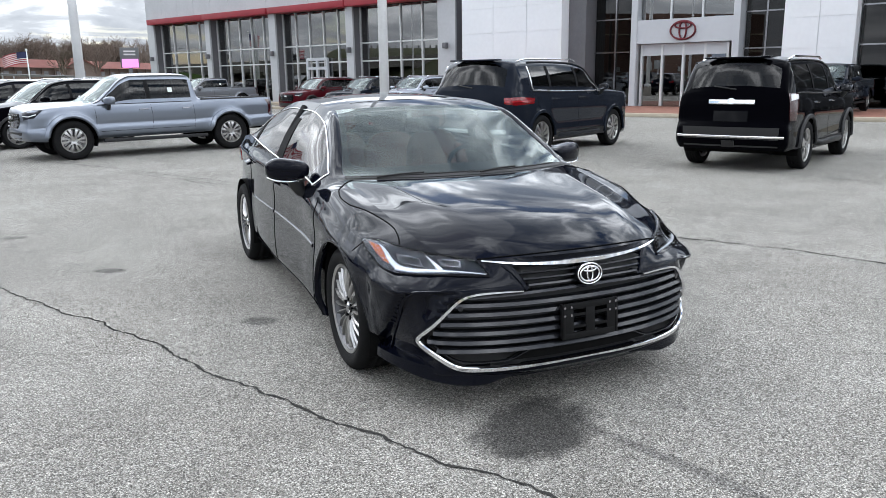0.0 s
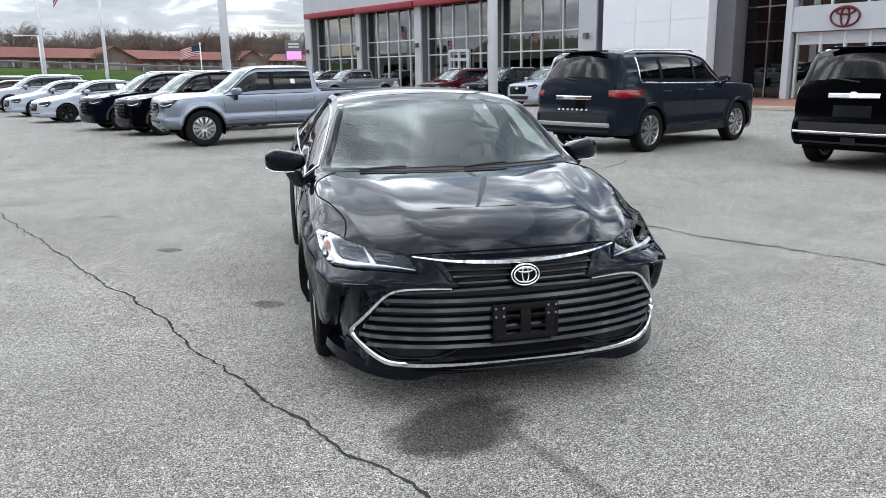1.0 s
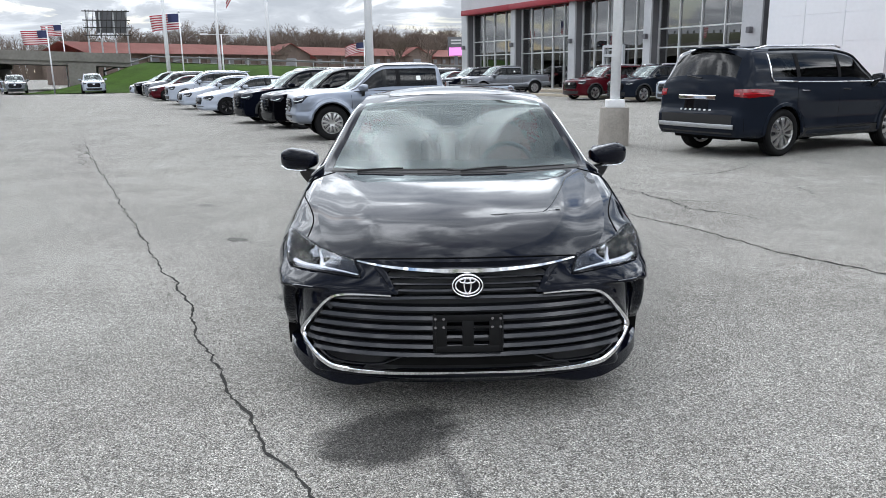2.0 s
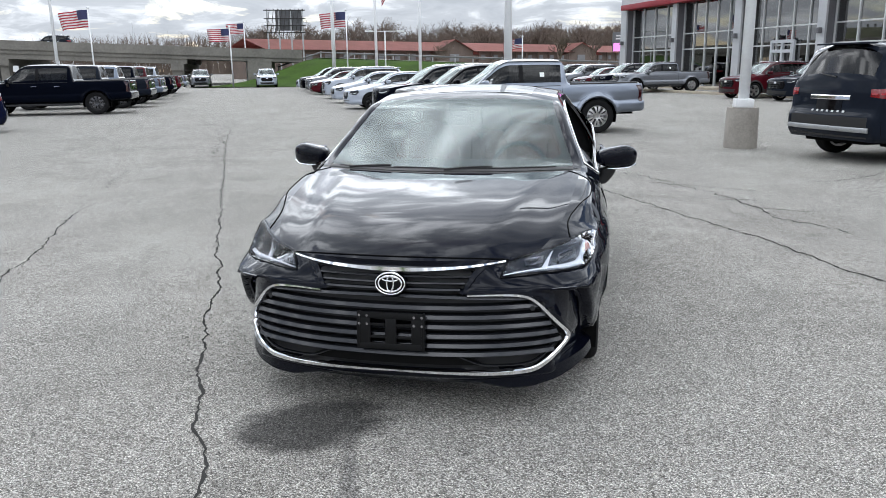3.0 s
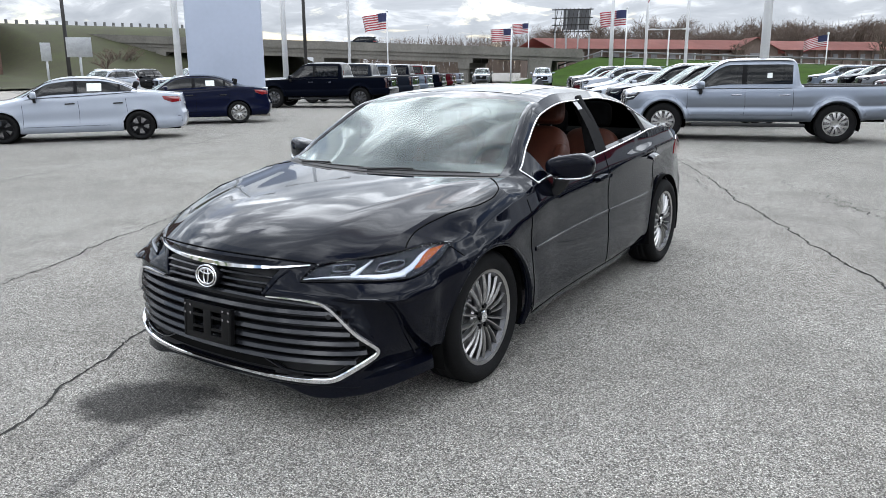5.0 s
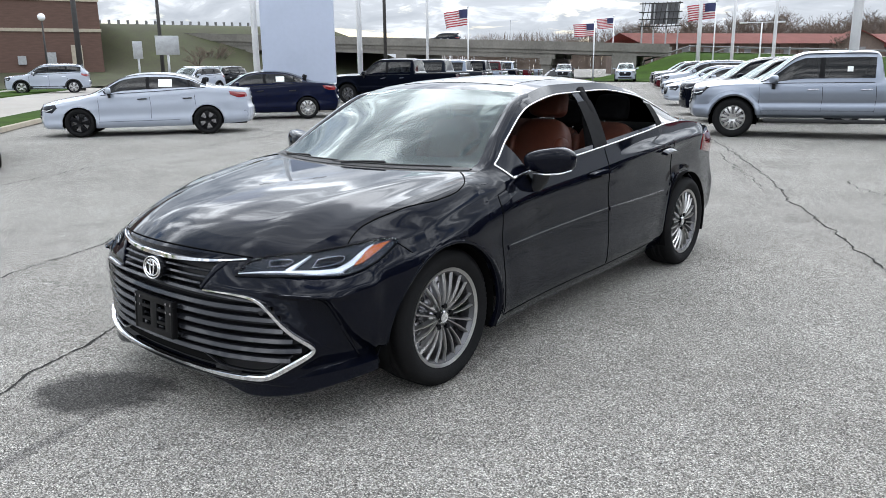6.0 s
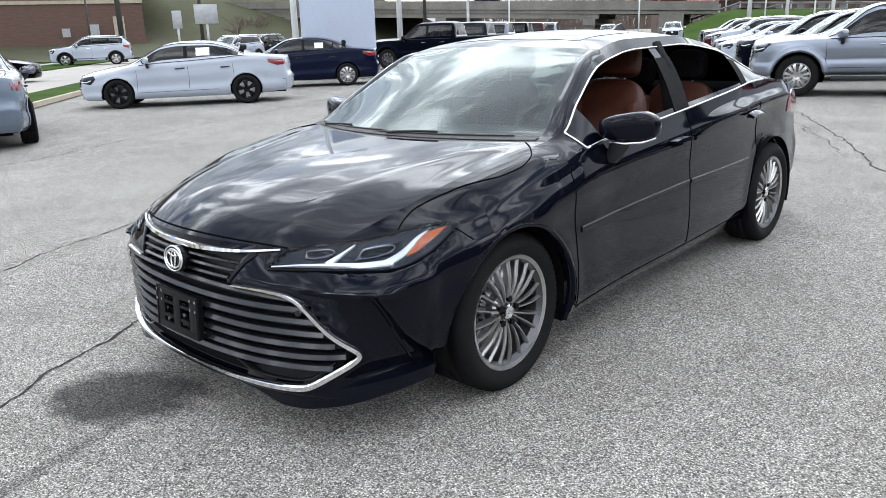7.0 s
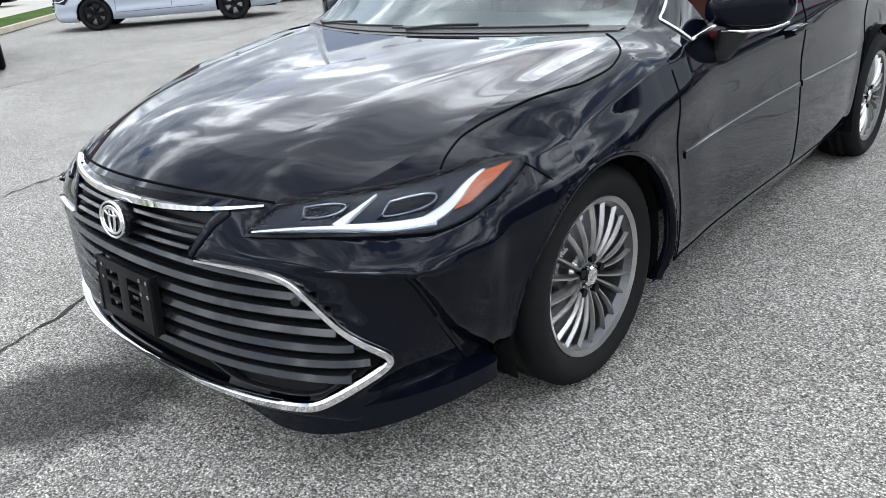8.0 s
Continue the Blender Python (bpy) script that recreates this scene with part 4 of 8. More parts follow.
HILL = material("winter_grass", (0.044, 0.052, 0.018), 0.95, vary=0.4, scale=0.4, bump=0.5, bump_scale=10, second=(0.040, 0.037, 0.019))
flat_sheet("west_bank", -170, -62, 0, 75, 60, 50, HILL, west_hill, label="rough grass bank rising to the highway", category="grass")
hw = thing("highway_rail", "concrete barrier and pickets along the raised highway", "barrier", kind="structure")
for k in range(30):
    y = 41 + k * 1.1
    x = -96 + 0.345 * (y - 41) - (0 if y > 41 else 0)
    box("picket", (x - 3.5, y, west_hill(x - 3.5, y) + 0.28), (0.15, 0.30, 0.55), GUARD, hw)
brick = thing("brick_building", "large windowless brown brick building with a pale band", "building", pose(-81.5, 40.8, 0, 0, 0, 67))
box("wall", (-25, 10, 6.3), (50, 20, 12.6), BRICK_FAR, brick)
box("band", (-25, -0.02, 5.75), (50.2, 0.2, 0.35), KERB, brick)
box("band", (-25, -0.02, 8.9), (50.2, 0.2, 0.25), KERB, brick)
for x in (-8, -20, -33):
    box("vent", (x, -0.08, 2.6), (0.8, 0.3, 0.9), STEEL, brick)
box("door", (-2.6, -0.05, 3.0), (1.1, 0.2, 2.4), KERB, brick)
box("service_box", (-5.2, -0.4, 2.6), (1.0, 0.6, 1.6), STEEL, brick)

for x, y, h, w in ((-33.5, 19.6, 3.05, 1.15), (-37.5, 20.2, 2.9, 0.5)):
    s = thing("road_sign", "plain grey back of a road sign on a post", "sign", pose(x, y, 0, 0, 0, 60))
    tube("post", [(0, 0, 0), (0, 0, h - 0.1)], 0.06, STEEL, s, 8)
    box("plate", (0, -0.06, h - 0.35), (w, 0.03, 0.95), STEEL, s, 0.01)

# ---------------------------------------------------------------- vehicles
# Car frame: origin on the ground under the middle of the front axle, front towards -y, left side +x.


def slant_axes(ang, dip):
    a, b = radians(ang), radians(dip)
    r = Vector((math.cos(a), math.sin(a), 0))
    h = Vector((-math.sin(a), math.cos(a), 0))
    return r, h * math.cos(b) - Vector((0, 0, math.sin(b))), h * math.sin(b) + Vector((0, 0, math.cos(b)))


def seen_from(points, ang, dip):
    """Places in the car's frame as (u, v) for a slanted cast."""
    r, d, w = slant_axes(ang, dip)
    return [(Vector(p).dot(r), Vector(p).dot(w)) for p in points]


class Skin:
    """A body surface to lay trim on."""

    def __init__(self, verts, faces):
        self.v = [Vector(map(float, v)) for v in verts]
        self.f = [tuple(map(int, f)) for f in faces]
        self.tree = BVHTree.FromPolygons(self.v, self.f)
        self.n = [Vector() for _ in self.v]
        for f in self.f:
            a, b, c = self.v[f[0]], self.v[f[1]], self.v[f[2]]
            d = self.v[f[-1]]
            n = (c - a).cross(d - b)
            for k in f:
                self.n[k] += n

    def soft(self, p, n, i):
        """The normal blended between the corners of the face that was met."""
        s = Vector()
        for k in self.f[i]:
            s += self.n[k].normalized() / ((self.v[k] - p).length + 0.002)
        s.normalize()
        return s if s.dot(n) > 0 else -s

    def at(self, u, z, ang):
        """Where a level ray meets the skin. ang 0 looks from the front, 90 from the left side, 180 from behind."""
        a = radians(ang)
        r, d = Vector((math.cos(a), math.sin(a), 0)), Vector((-math.sin(a), math.cos(a), 0))
        org = r * u + Vector((0, 0, z)) - d * 9
        if ang == 90:
            org.x = 9
        p, n, i, _ = self.tree.ray_cast(org, d)
        if p is None:
            p, n, i, _ = self.tree.find_nearest(r * u + Vector((0, 0, z)) + Vector((0, 1.3, 0)) - d * 1.2)
        n = self.soft(p, n, i)
        if n.dot(d) > 0:
            n = -n
        return p, n

    def down(self, x, y):
        p, n, i, _ = self.tree.ray_cast(Vector((x, y, 9)), Vector((0, 0, -1)))
        if p is None:
            p, n, i, _ = self.tree.find_nearest(Vector((x, y, 1)))
        n = self.soft(p, n, i)
        if n.z < 0:
            n = -n
        return p, n

    def slant(self, u, v, ang, dip):
        """Cast along a ray that looks down by dip degrees; u across, v up the slanted picture."""
        r, d, w = slant_axes(ang, dip)
        p, n, i, _ = self.tree.ray_cast(r * u + w * v - d * 9, d)
        if p is None:
            p, n, i, _ = self.tree.find_nearest(r * u + w * v - d * 1.0)
        n = self.soft(p, n, i)
        if n.dot(d) > 0:
            n = -n
        return p, n

    def put(self, u, v, ang):
        if isinstance(ang, tuple):
            return self.slant(u, v, *ang)
        return self.down(u, v) if ang == "top" else self.at(u, v, ang)


def patch(skin, outline, ang, off=0.004, thick=0.006, step=0.05, mirror=False, dome=0.0):
    """A shaped plate that follows the skin."""
    bm = bmesh.new()
    bm.faces.new([bm.verts.new((u, z, 0)) for u, z in outline])
    for ax in (0, 1):
        lo, hi = min(p[ax] for p in outline), max(p[ax] for p in outline)
        n = max(1, int((hi - lo) / step))
        for k in range(1, n):
            c, no = [0, 0, 0], [0, 0, 0]
            c[ax], no[ax] = lo + (hi - lo) * k / n, 1
            bmesh.ops.bisect_plane(bm, geom=bm.verts[:] + bm.edges[:] + bm.faces[:], plane_co=c, plane_no=no)
    normals = {}
    edge = {v for e in bm.edges if e.is_boundary for v in e.verts}
    for v in bm.verts:
        p, n = skin.put(v.co.x, v.co.y, ang)
        normals[v] = n
        v.co = p + n * (off + (0 if v in edge else dome))
    bm.normal_update()
    # back side
    back = {v: bm.verts.new(v.co - normals[v] * (thick + (0 if v in edge else dome))) for v in list(bm.verts)}
    loops = [e for e in bm.edges if e.is_boundary]
    for f in list(bm.faces):
        bm.faces.new([back[v] for v in reversed(f.verts)])
    for e in loops:
        a, b = e.verts
        try:
            bm.faces.new((a, b, back[b], back[a]))
        except ValueError:
            pass
    bmesh.ops.recalc_face_normals(bm, faces=bm.faces)
    if mirror:
        bmesh.ops.scale(bm, vec=(-1, 1, 1), verts=bm.verts)
        bmesh.ops.reverse_faces(bm, faces=bm.faces)
    return bm


def trim(skin, path, ang, width, rise, off=0.0, step=0.03, mirror=False, closed=False, tilt=0.0, bm=None, sink=0.01):
    """A raised strip along a path on the skin; width may be (start, middle, end)."""
    pts = [Vector((u, z, 0)) for u, z in path]
    if len(pts) > 3:
        for _ in range(2):          # round the corners of the path
            cut = [pts[0]]
            for a, b in zip(pts, pts[1:]):
                g = min(0.25, 0.03 / max((b - a).length, 1e-6))
                cut += [a.lerp(b, g), a.lerp(b, 1 - g)]
            pts = cut + [pts[-1]]
    if closed:
        pts.append(pts[0])
    line = []
    for a, b in zip(pts, pts[1:]):
        n = max(1, int((b - a).length / step))
        line += [a.lerp(b, k / n) for k in range(n)]
    line.append(pts[-1])
    own = bm is None
    bm = bm or bmesh.new()
    hits = [skin.put(p.x, p.y, ang) for p in line]
    for _ in range(12 if len(hits) > 16 else 3):
        ns = [h[1] for h in hits]
        if _ < 4 and len(hits) > 16:
            ps = [h[0] for h in hits]
            hits = [h if i in (0, len(ps) - 1) else ((ps[i - 1] + ps[i] * 2 + ps[i + 1]) / 4, h[1]) for i, h in enumerate(hits)]
        hits = [(h[0], (ns[max(i - 1, 0)] + ns[i] * 2 + ns[min(i + 1, len(ns) - 1)]).normalized()) for i, h in enumerate(hits)]
    rows = []
    m = len(hits)
    for i, (p, n) in enumerate(hits):
        t = (hits[min(i + 1, m - 1)][0] - hits[max(i - 1, 0)][0])
        t = t.normalized() if t.length > 1e-6 else Vector((1, 0, 0))
        s = n.cross(t).normalized()
        f = i / max(1, m - 1)
        w = width if not isinstance(width, tuple) else float(pch([(0, width[0]), (0.5, width[1]), (1, width[2])], [f])[0])
        base = p + n * off
        prof = ((-w / 2, -sink), (-w / 2, rise * 0.45), (-w * 0.32, rise), (w * 0.32, rise), (w / 2, rise * 0.45), (w / 2, -sink))
        rows.append([bm.verts.new(base + s * a + n * (b + tilt * a)) for a, b in prof])
    for r0, r1 in zip(rows, rows[1:]):
        for k in range(6):
            bm.faces.new((r0[k], r0[(k + 1) % 6], r1[(k + 1) % 6], r1[k]))
    bm.faces.new(rows[0]); bm.faces.new(rows[-1][::-1])
    if own:
        bmesh.ops.recalc_face_normals(bm, faces=bm.faces)
        if mirror:
            bmesh.ops.scale(bm, vec=(-1, 1, 1), verts=bm.verts)
            bmesh.ops.reverse_faces(bm, faces=bm.faces)
    return bm


def scaled(sp, sx, sy, sz):
    """The same body with its curves stretched."""
    o = dict(sp)
    for key in ("belt", "rail"):
        o[key] = [(y * sy, x * sx, z * sz) for y, x, z in sp[key]]
    o["top"] = [(y * sy, z * sz) for y, z in sp["top"]]
    o["bow"] = [(y * sy, b) for y, b in sp["bow"]]
    o["w"] = sp["w"] * sx
    o["bottom"] = [(y * sy, z * sz) for y, z in sp["bottom"]]
    for key in ("cowl", "header", "rear_header", "rear_base", "wheelbase", "glass_a", "glass_b"):
        o[key] = sp[key] * sy
    o["pillars"] = [(a * sy, b * sy) for a, b in sp["pillars"]]
    if "bed" in sp:
        o["bed"] = (sp["bed"][0] * sy, sp["bed"][1] * sy, sp["bed"][2] * sz)
    return o


def shell(sp):
    """Top surface as a grid of stations by lateral rows, and a skirt that hangs from its rim. Returns arrays."""
    ya, yb = sp["belt"][0][0], sp["belt"][-1][0]
    keys = [sp["cowl"], sp["header"], sp["rear_header"], sp["rear_base"]] + [v for p in sp["pillars"] for v in p] + list(sp.get("seams", ()))
    if "bed" in sp:
        keys += [sp["bed"][0], sp["bed"][0] + 0.02, sp["bed"][1], sp["bed"][1] - 0.02]
    Y = np.linspace(ya, yb, sp["n"])
    if "fine" in sp:          # closer stations where the nose is sculpted
        Y = np.concatenate([np.arange(ya, sp["fine"], 0.0055), np.linspace(sp["fine"], yb, sp["n"])])
    for k in keys:
        i = int(np.argmin(abs(Y - k)))
        if 0 < i < len(Y) - 1:
            Y[i] = k
    Y = np.sort(Y)
    B = [(y, x) for y, x, z in sp["belt"]], [(y, z) for y, x, z in sp["belt"]]
    R = [(y, x) for y, x, z in sp["rail"]], [(y, z) for y, x, z in sp["rail"]]
    bx, bz, rx, rz, tz, bow = pch(B[0], Y), pch(B[1], Y), pch(R[0], Y), pch(R[1], Y), pch(sp["top"], Y), pch(sp["bow"], Y)
    K1, K2 = sp["K1"], sp["K2"]
    cols = []
    for k in range(K1 + 1):
        f = k / K1
        cols.append((bx + (rx - bx) * f + 0.10 * (rz - bz) * math.sin(math.pi * f) * 0.6, bz + (rz - bz) * f))
    for k in range(1, K2 + 1):
        g = k / K2
        z = rz + (tz - rz) * (1 - (1 - g) ** 2.3)
        if "bed" in sp:
            inbed = (Y > sp["bed"][0]) & (Y < sp["bed"][1])
            z = np.where(inbed & (g > 1.4 / K2), sp["bed"][2], np.where(inbed, rz, z))
        cols.append((rx * (1 - g), z))
    half = np.stack([np.stack([x, Y + bow * (x / sp["w"]) ** 2, z], -1) for x, z in cols], 1)
    # x across, y along with the plan's bow, z up
    if "sculpt" in sp:
        half = sp["sculpt"](half, Y, K1, K2)
    right = half[:, :-1][:, ::-1].copy()
    right[..., 0] *= -1
    top = np.concatenate([half, right], 1)
    ns, nr = top.shape[:2]
    idx = np.arange(ns * nr).reshape(ns, nr)
    loop = np.concatenate([idx[:, 0], idx[-1, 1:], idx[:-1, -1][::-1], idx[0, 1:-1][::-1]])
    Q = top.reshape(-1, 3)[loop]
    t = np.roll(Q, -1, 0) - np.roll(Q, 1, 0)
    nrm = np.stack([t[:, 1], -t[:, 0]], -1)
    nrm /= np.linalg.norm(nrm, axis=1, keepdims=True) + 1e-9
    c = np.array([0, (ya + yb) / 2])
    nrm *= np.sign(((Q[:, :2] - c) * nrm).sum(1).mean() + 1e-9)
    for _ in range(sp.get("smooth", 5)):
        nrm = (np.roll(nrm, 1, 0) + 2 * nrm + np.roll(nrm, -1, 0)) / 4
    nrm /= np.linalg.norm(nrm, axis=1, keepdims=True) + 1e-9
    M = sp["M"]
    fr, re = np.clip(-nrm[:, 1], 0, 1) ** 1.5, np.clip(nrm[:, 1], 0, 1) ** 1.5
    zb = pch(sp["bottom"], Q[:, 1])
    S = np.zeros((len(Q), M + 1, 3))
    corner = 1 + sp.get("corner", 0.0) * np.clip((abs(Q[:, 0]) - 0.36) / 0.40, 0, 1) ** 1.4
    for j in range(M + 1):
        w = j / M
        o = pch(sp["side"], [w])[0] * (1 - fr - re) + pch(sp["front"], [w])[0] * fr * corner + pch(sp["rear"], [w])[0] * re
        S[:, j, :2] = Q[:, :2] + nrm * o[:, None]
        S[:, j, 2] = Q[:, 2] + (zb - Q[:, 2]) * w
    if "sculpt_skirt" in sp:
        S = sp["sculpt_skirt"](S, Q, nrm)
    # flares round the wheels
    for cy, cz, rad in sp["arches"]:
        d = np.hypot(S[..., 1] - cy, S[..., 2] - cz)
        side = abs(S[..., 0]) > 0.6 * sp["w"]
        bump = sp.get("flare", 0.012) * np.exp(-((d - rad) / 0.07) ** 2) * side
        bump[:, 0] = 0
        S[..., 0] += np.sign(S[..., 0]) * bump
        near = side & (abs(d - rad) < sp.get("snap", 0.017)) & (d > 1e-6)
        k = np.where(near, rad / np.maximum(d, 1e-6), 1.0)
        S[..., 1] = cy + (S[..., 1] - cy) * k
        S[..., 2] = cz + (S[..., 2] - cz) * k
    return dict(Y=Y, top=top, idx=idx, loop=loop, S=S, nrm=nrm, K1=K1, K2=K2)


def split_shell(sp, sh):
    """Faces sorted by part name: body, windscreen, rear_window, side windows by pillar and side."""
    top, idx, loop, S, Y = sh["top"], sh["idx"], sh["loop"], sh["S"], sh["Y"]
    K1, K2 = sh["K1"], sh["K2"]
    ns, nr = top.shape[:2]
    nl, M1 = S.shape[:2]
    verts = np.concatenate([top.reshape(-1, 3), S[:, 1:].reshape(-1, 3)])
    base = ns * nr

    def sid(i, j):
        i %= nl
        return loop[i] if j == 0 else base + i * (M1 - 1) + j - 1
    groups = {}

    def put(name, face):
        groups.setdefault(name, []).append(face)
    frame_rows = sp.get("frame_rows", 1)
    for i in range(ns - 1):
        y = (Y[i] + Y[i + 1]) / 2
        for k in range(nr - 1):
            f = (idx[i, k], idx[i + 1, k], idx[i + 1, k + 1], idx[i, k + 1])
            kk = min(k, nr - 2 - k)
            name = "body"
            if kk < K1:
                if sp["glass_a"] < y < sp["glass_b"] and frame_rows <= kk < K1 - sp.get("head_rows", frame_rows) and not any(a < y - sp.get("lean", 0.0) * kk / K1 < b for a, b in sp["pillars"]):
                    tall = top[i, kk + 1, 2] - top[i, kk, 2]
                    if tall > 0.012:
                        n = sum(1 for a, b in sp["pillars"] if y - sp.get("lean", 0.0) * kk / K1 > b)
                        name = "side_window_%d%s" % (n, "L" if k < nr // 2 else "R")
            elif kk >= K1 + sp.get("pillar_rows", 1):
                if sp["cowl"] < y < sp["header"]:
                    name = "windscreen"
                elif sp["rear_header"] < y < sp["rear_base"]:
                    name = "rear_window"
            part_of = sp.get("split_top")
            if name == "body" and part_of:
                name = part_of(y, kk, k < nr // 2, K1)
            put(name, f)
    kept = set()
    for i in range(nl):
        for j in range(M1 - 1):
            f = (sid(i, j), sid(i, j + 1), sid(i + 1, j + 1), sid(i + 1, j))
            c = verts[list(f)].mean(0)
            gone = False
            for cy, cz, rad in sp["arches"]:
                if abs(c[0]) > 0.55 * sp["w"] and math.hypot(c[1] - cy, c[2] - cz) < rad - 0.004:
                    gone = True
            if gone:
                continue
            part_of = sp.get("split_skirt")
            put(part_of(S[i % nl, 0], S[(i + 1) % nl, 0], j, c) if part_of else "body", f)
            kept.update(f)
    # clean round edges to the wheel openings
    for cy, cz, rad in sp["arches"]:
        for v in kept:
            p = verts[v]
            d = math.hypot(p[1] - cy, p[2] - cz)
            if 1e-6 < d < rad and abs(p[0]) > 0.6 * sp["w"] and p[2] < cz + rad * 1.2 and v >= base:
                p[1], p[2] = cy + (p[1] - cy) * rad / d, cz + (p[2] - cz) * rad / d
    return verts, groups


def take(verts, faces):
    used = sorted({v for f in faces for v in f})
    re = {v: i for i, v in enumerate(used)}
    return verts[used], [tuple(re[v] for v in f) for f in faces]


WHEELS = {}


def wheel_meshes(kind, R, width, rim, spokes, mat):
    """Meshes of a wheel about the x axis, outer face at +x: rim with spokes, tyre, brake disc."""
    key = (kind, R)
    if key in WHEELS:
        return WHEELS[key]
    h = width / 2
    # tyre with rounded shoulders and notched tread blocks
    prof = [(rim - 0.012, h * 0.72), (rim + 0.012, h * 0.88), (rim + (R - rim) * 0.45, h * 1.0), (R - 0.035, h * 0.97), (R - 0.016, h * 0.88), (R - 0.004, h * 0.74), (R, h * 0.62), (R, h * 0.40), (R - 0.008, h * 0.36), (R - 0.008, h * 0.30), (R, h * 0.26), (R + 0.001, h * 0.08), (R - 0.008, h * 0.05)]
    prof = prof + [(r, -x) for r, x in prof[::-1]]
    seg = 144
    v, f = lathe(prof, seg, closed=True)
    v = [list(p) for p in v]
    n = len(prof)
    for i in range(seg):
        if i % 2:
            for k in (4, 5, 6, 7, n - 8, n - 7, n - 6, n - 5):
                p = v[i * n + k]
                s = 1 - 0.010 / math.hypot(p[1], p[2])
                p[1] *= s; p[2] *= s
    tyre = bpy.data.meshes.new("tyre")
    tyre.from_pydata(v, [], f)
    tyre.polygons.foreach_set("use_smooth", [True] * len(tyre.polygons))
    tyre.materials.append(RUBBER)
    bm = bmesh.new()
    rp = [(rim - 0.03, -h * 0.9), (rim - 0.035, h * 0.3), (rim - 0.028, h * 0.62), (rim - 0.012, h * 0.80), (rim + 0.004, h * 0.86), (rim + 0.006, h * 0.80), (rim, h * 0.6), (rim, -h * 0.9)]
    v, f = lathe(rp, 72, closed=True)
    vv = [bm.verts.new(p) for p in v]
    for q in f:
        face = bm.faces.new([vv[a] for a in q])
        # the barrel behind the lip is coloured darker in place of shade
        if kind == "twin" and sum(v[a][0] for a in q) / 4 < h * 0.72:
            face.material_index = 1
    # spokes: a dished disc with openings, welded to the rim, or single spokes for the near car
    singles = []
    if kind == "twin":
        for a, w0, w1, lean in spokes:
            sb = bmesh.new()
            rows = []
            for s in range(9):
                t = s / 8
                r = 0.040 + (rim - 0.014 - 0.040) * t
                w = w0 + (w1 - w0) * t
                x = h * (0.60 + 0.12 * math.sin(math.pi * min(1, t * 1.05)) + 0.10 * t)
                off = lean * t
                row = []
                for dw, dx in ((-w / 2, -0.030), (-w / 2, -0.006), (-w * 0.2, 0.005), (w * 0.2, 0.005), (w / 2, -0.006), (w / 2, -0.030)):
                    y, z = dw + off, r
                    ca, sa = math.cos(a), math.sin(a)
                    row.append(sb.verts.new((x + dx, y * ca + z * sa, -y * sa + z * ca)))
                rows.append(row)
            for r0, r1 in zip(rows, rows[1:]):
                for k in range(6):
                    sb.faces.new((r0[k], r0[(k + 1) % 6], r1[(k + 1) % 6], r1[k]))
            sb.faces.new(rows[0]); sb.faces.new(rows[-1][::-1])
            bmesh.ops.recalc_face_normals(sb, faces=sb.faces)
            me = bpy.data.meshes.new("spoke")
            sb.to_mesh(me)
            sb.free()
            me.materials.append(mat)
            singles.append(me)
    else:
        count = {"six": 6, "mesh": 10, "five": 5}[kind]
        radii = [0.04, 0.075, rim * 0.45, rim * 0.62, rim * 0.78, rim - 0.028]
        grid = [[bm.verts.new((h * (0.55 + 0.12 * math.sin(math.pi * k / 5)), r * math.sin(2 * math.pi * i / 72), r * math.cos(2 * math.pi * i / 72))) for k, r in enumerate(radii)] for i in range(72)]
        disc = []
        for i in range(72):
            ph = (i / 72 * count) % 1.0
            for k in range(5):
                arm = abs(ph - 0.46)
                solid = arm < (0.26 if kind == "mesh" else 0.24)
                if kind == "six":          # forked spokes: one stem, two prongs
                    solid = arm < 0.22 if k < 2 else 0.10 < arm < 0.30
                if k == 0 or solid:
                    disc.append(bm.faces.new((grid[i][k], grid[i][k + 1], grid[(i + 1) % 72][k + 1], grid[(i + 1) % 72][k])))
        loose = [v for row in grid for v in row if not v.link_faces]
        bmesh.ops.delete(bm, geom=loose, context="VERTS")
        bmesh.ops.solidify(bm, geom=disc, thickness=0.025)
        bmesh.ops.remove_doubles(bm, verts=bm.verts, dist=0.0085)
    hb = bm if kind == "twin" else bmesh.new()
    hp = [(0.001, h * 0.60), (0.030, h * 0.60), (0.036, h * 0.52), (0.060, h * 0.50), (0.070, h * 0.40), (0.075, h * 0.1)]
    v, f = lathe(hp, 32)
    vv = [hb.verts.new(p) for p in v]
    for q in f:
        hb.faces.new([vv[a] for a in q])
    hm = None
    if hb is not bm:
        hm = bpy.data.meshes.new("hub_cap")
        hb.to_mesh(hm)
        hb.free()
        hm.materials.append(DARK_CHROME if kind == "twin" else mat)
    bmesh.ops.recalc_face_normals(bm, faces=bm.faces)
    rm = bpy.data.meshes.new("wheel")
    bm.to_mesh(rm)
    bm.free()
    rm.materials.append(mat)
    if kind == "twin":
        rm.materials.append(ALLOY_DARK)
    bm = bmesh.new()
    v, f = lathe([(0.02, h * 0.12), (rim * 0.80, h * 0.12), (rim * 0.80, 0.0), (0.02, 0.0)], 40, closed=True)
    vv = [bm.verts.new(p) for p in v]
    for q in f:
        bm.faces.new([vv[a] for a in q])
    dm = bpy.data.meshes.new("brake_disc")
    bm.to_mesh(dm)
    bm.free()
    dm.materials.append(DARK_CHROME)
    bm = bmesh.new()
    v, f = lathe([(0.001, -h * 0.3), (rim - 0.034, -h * 0.3)], 40)
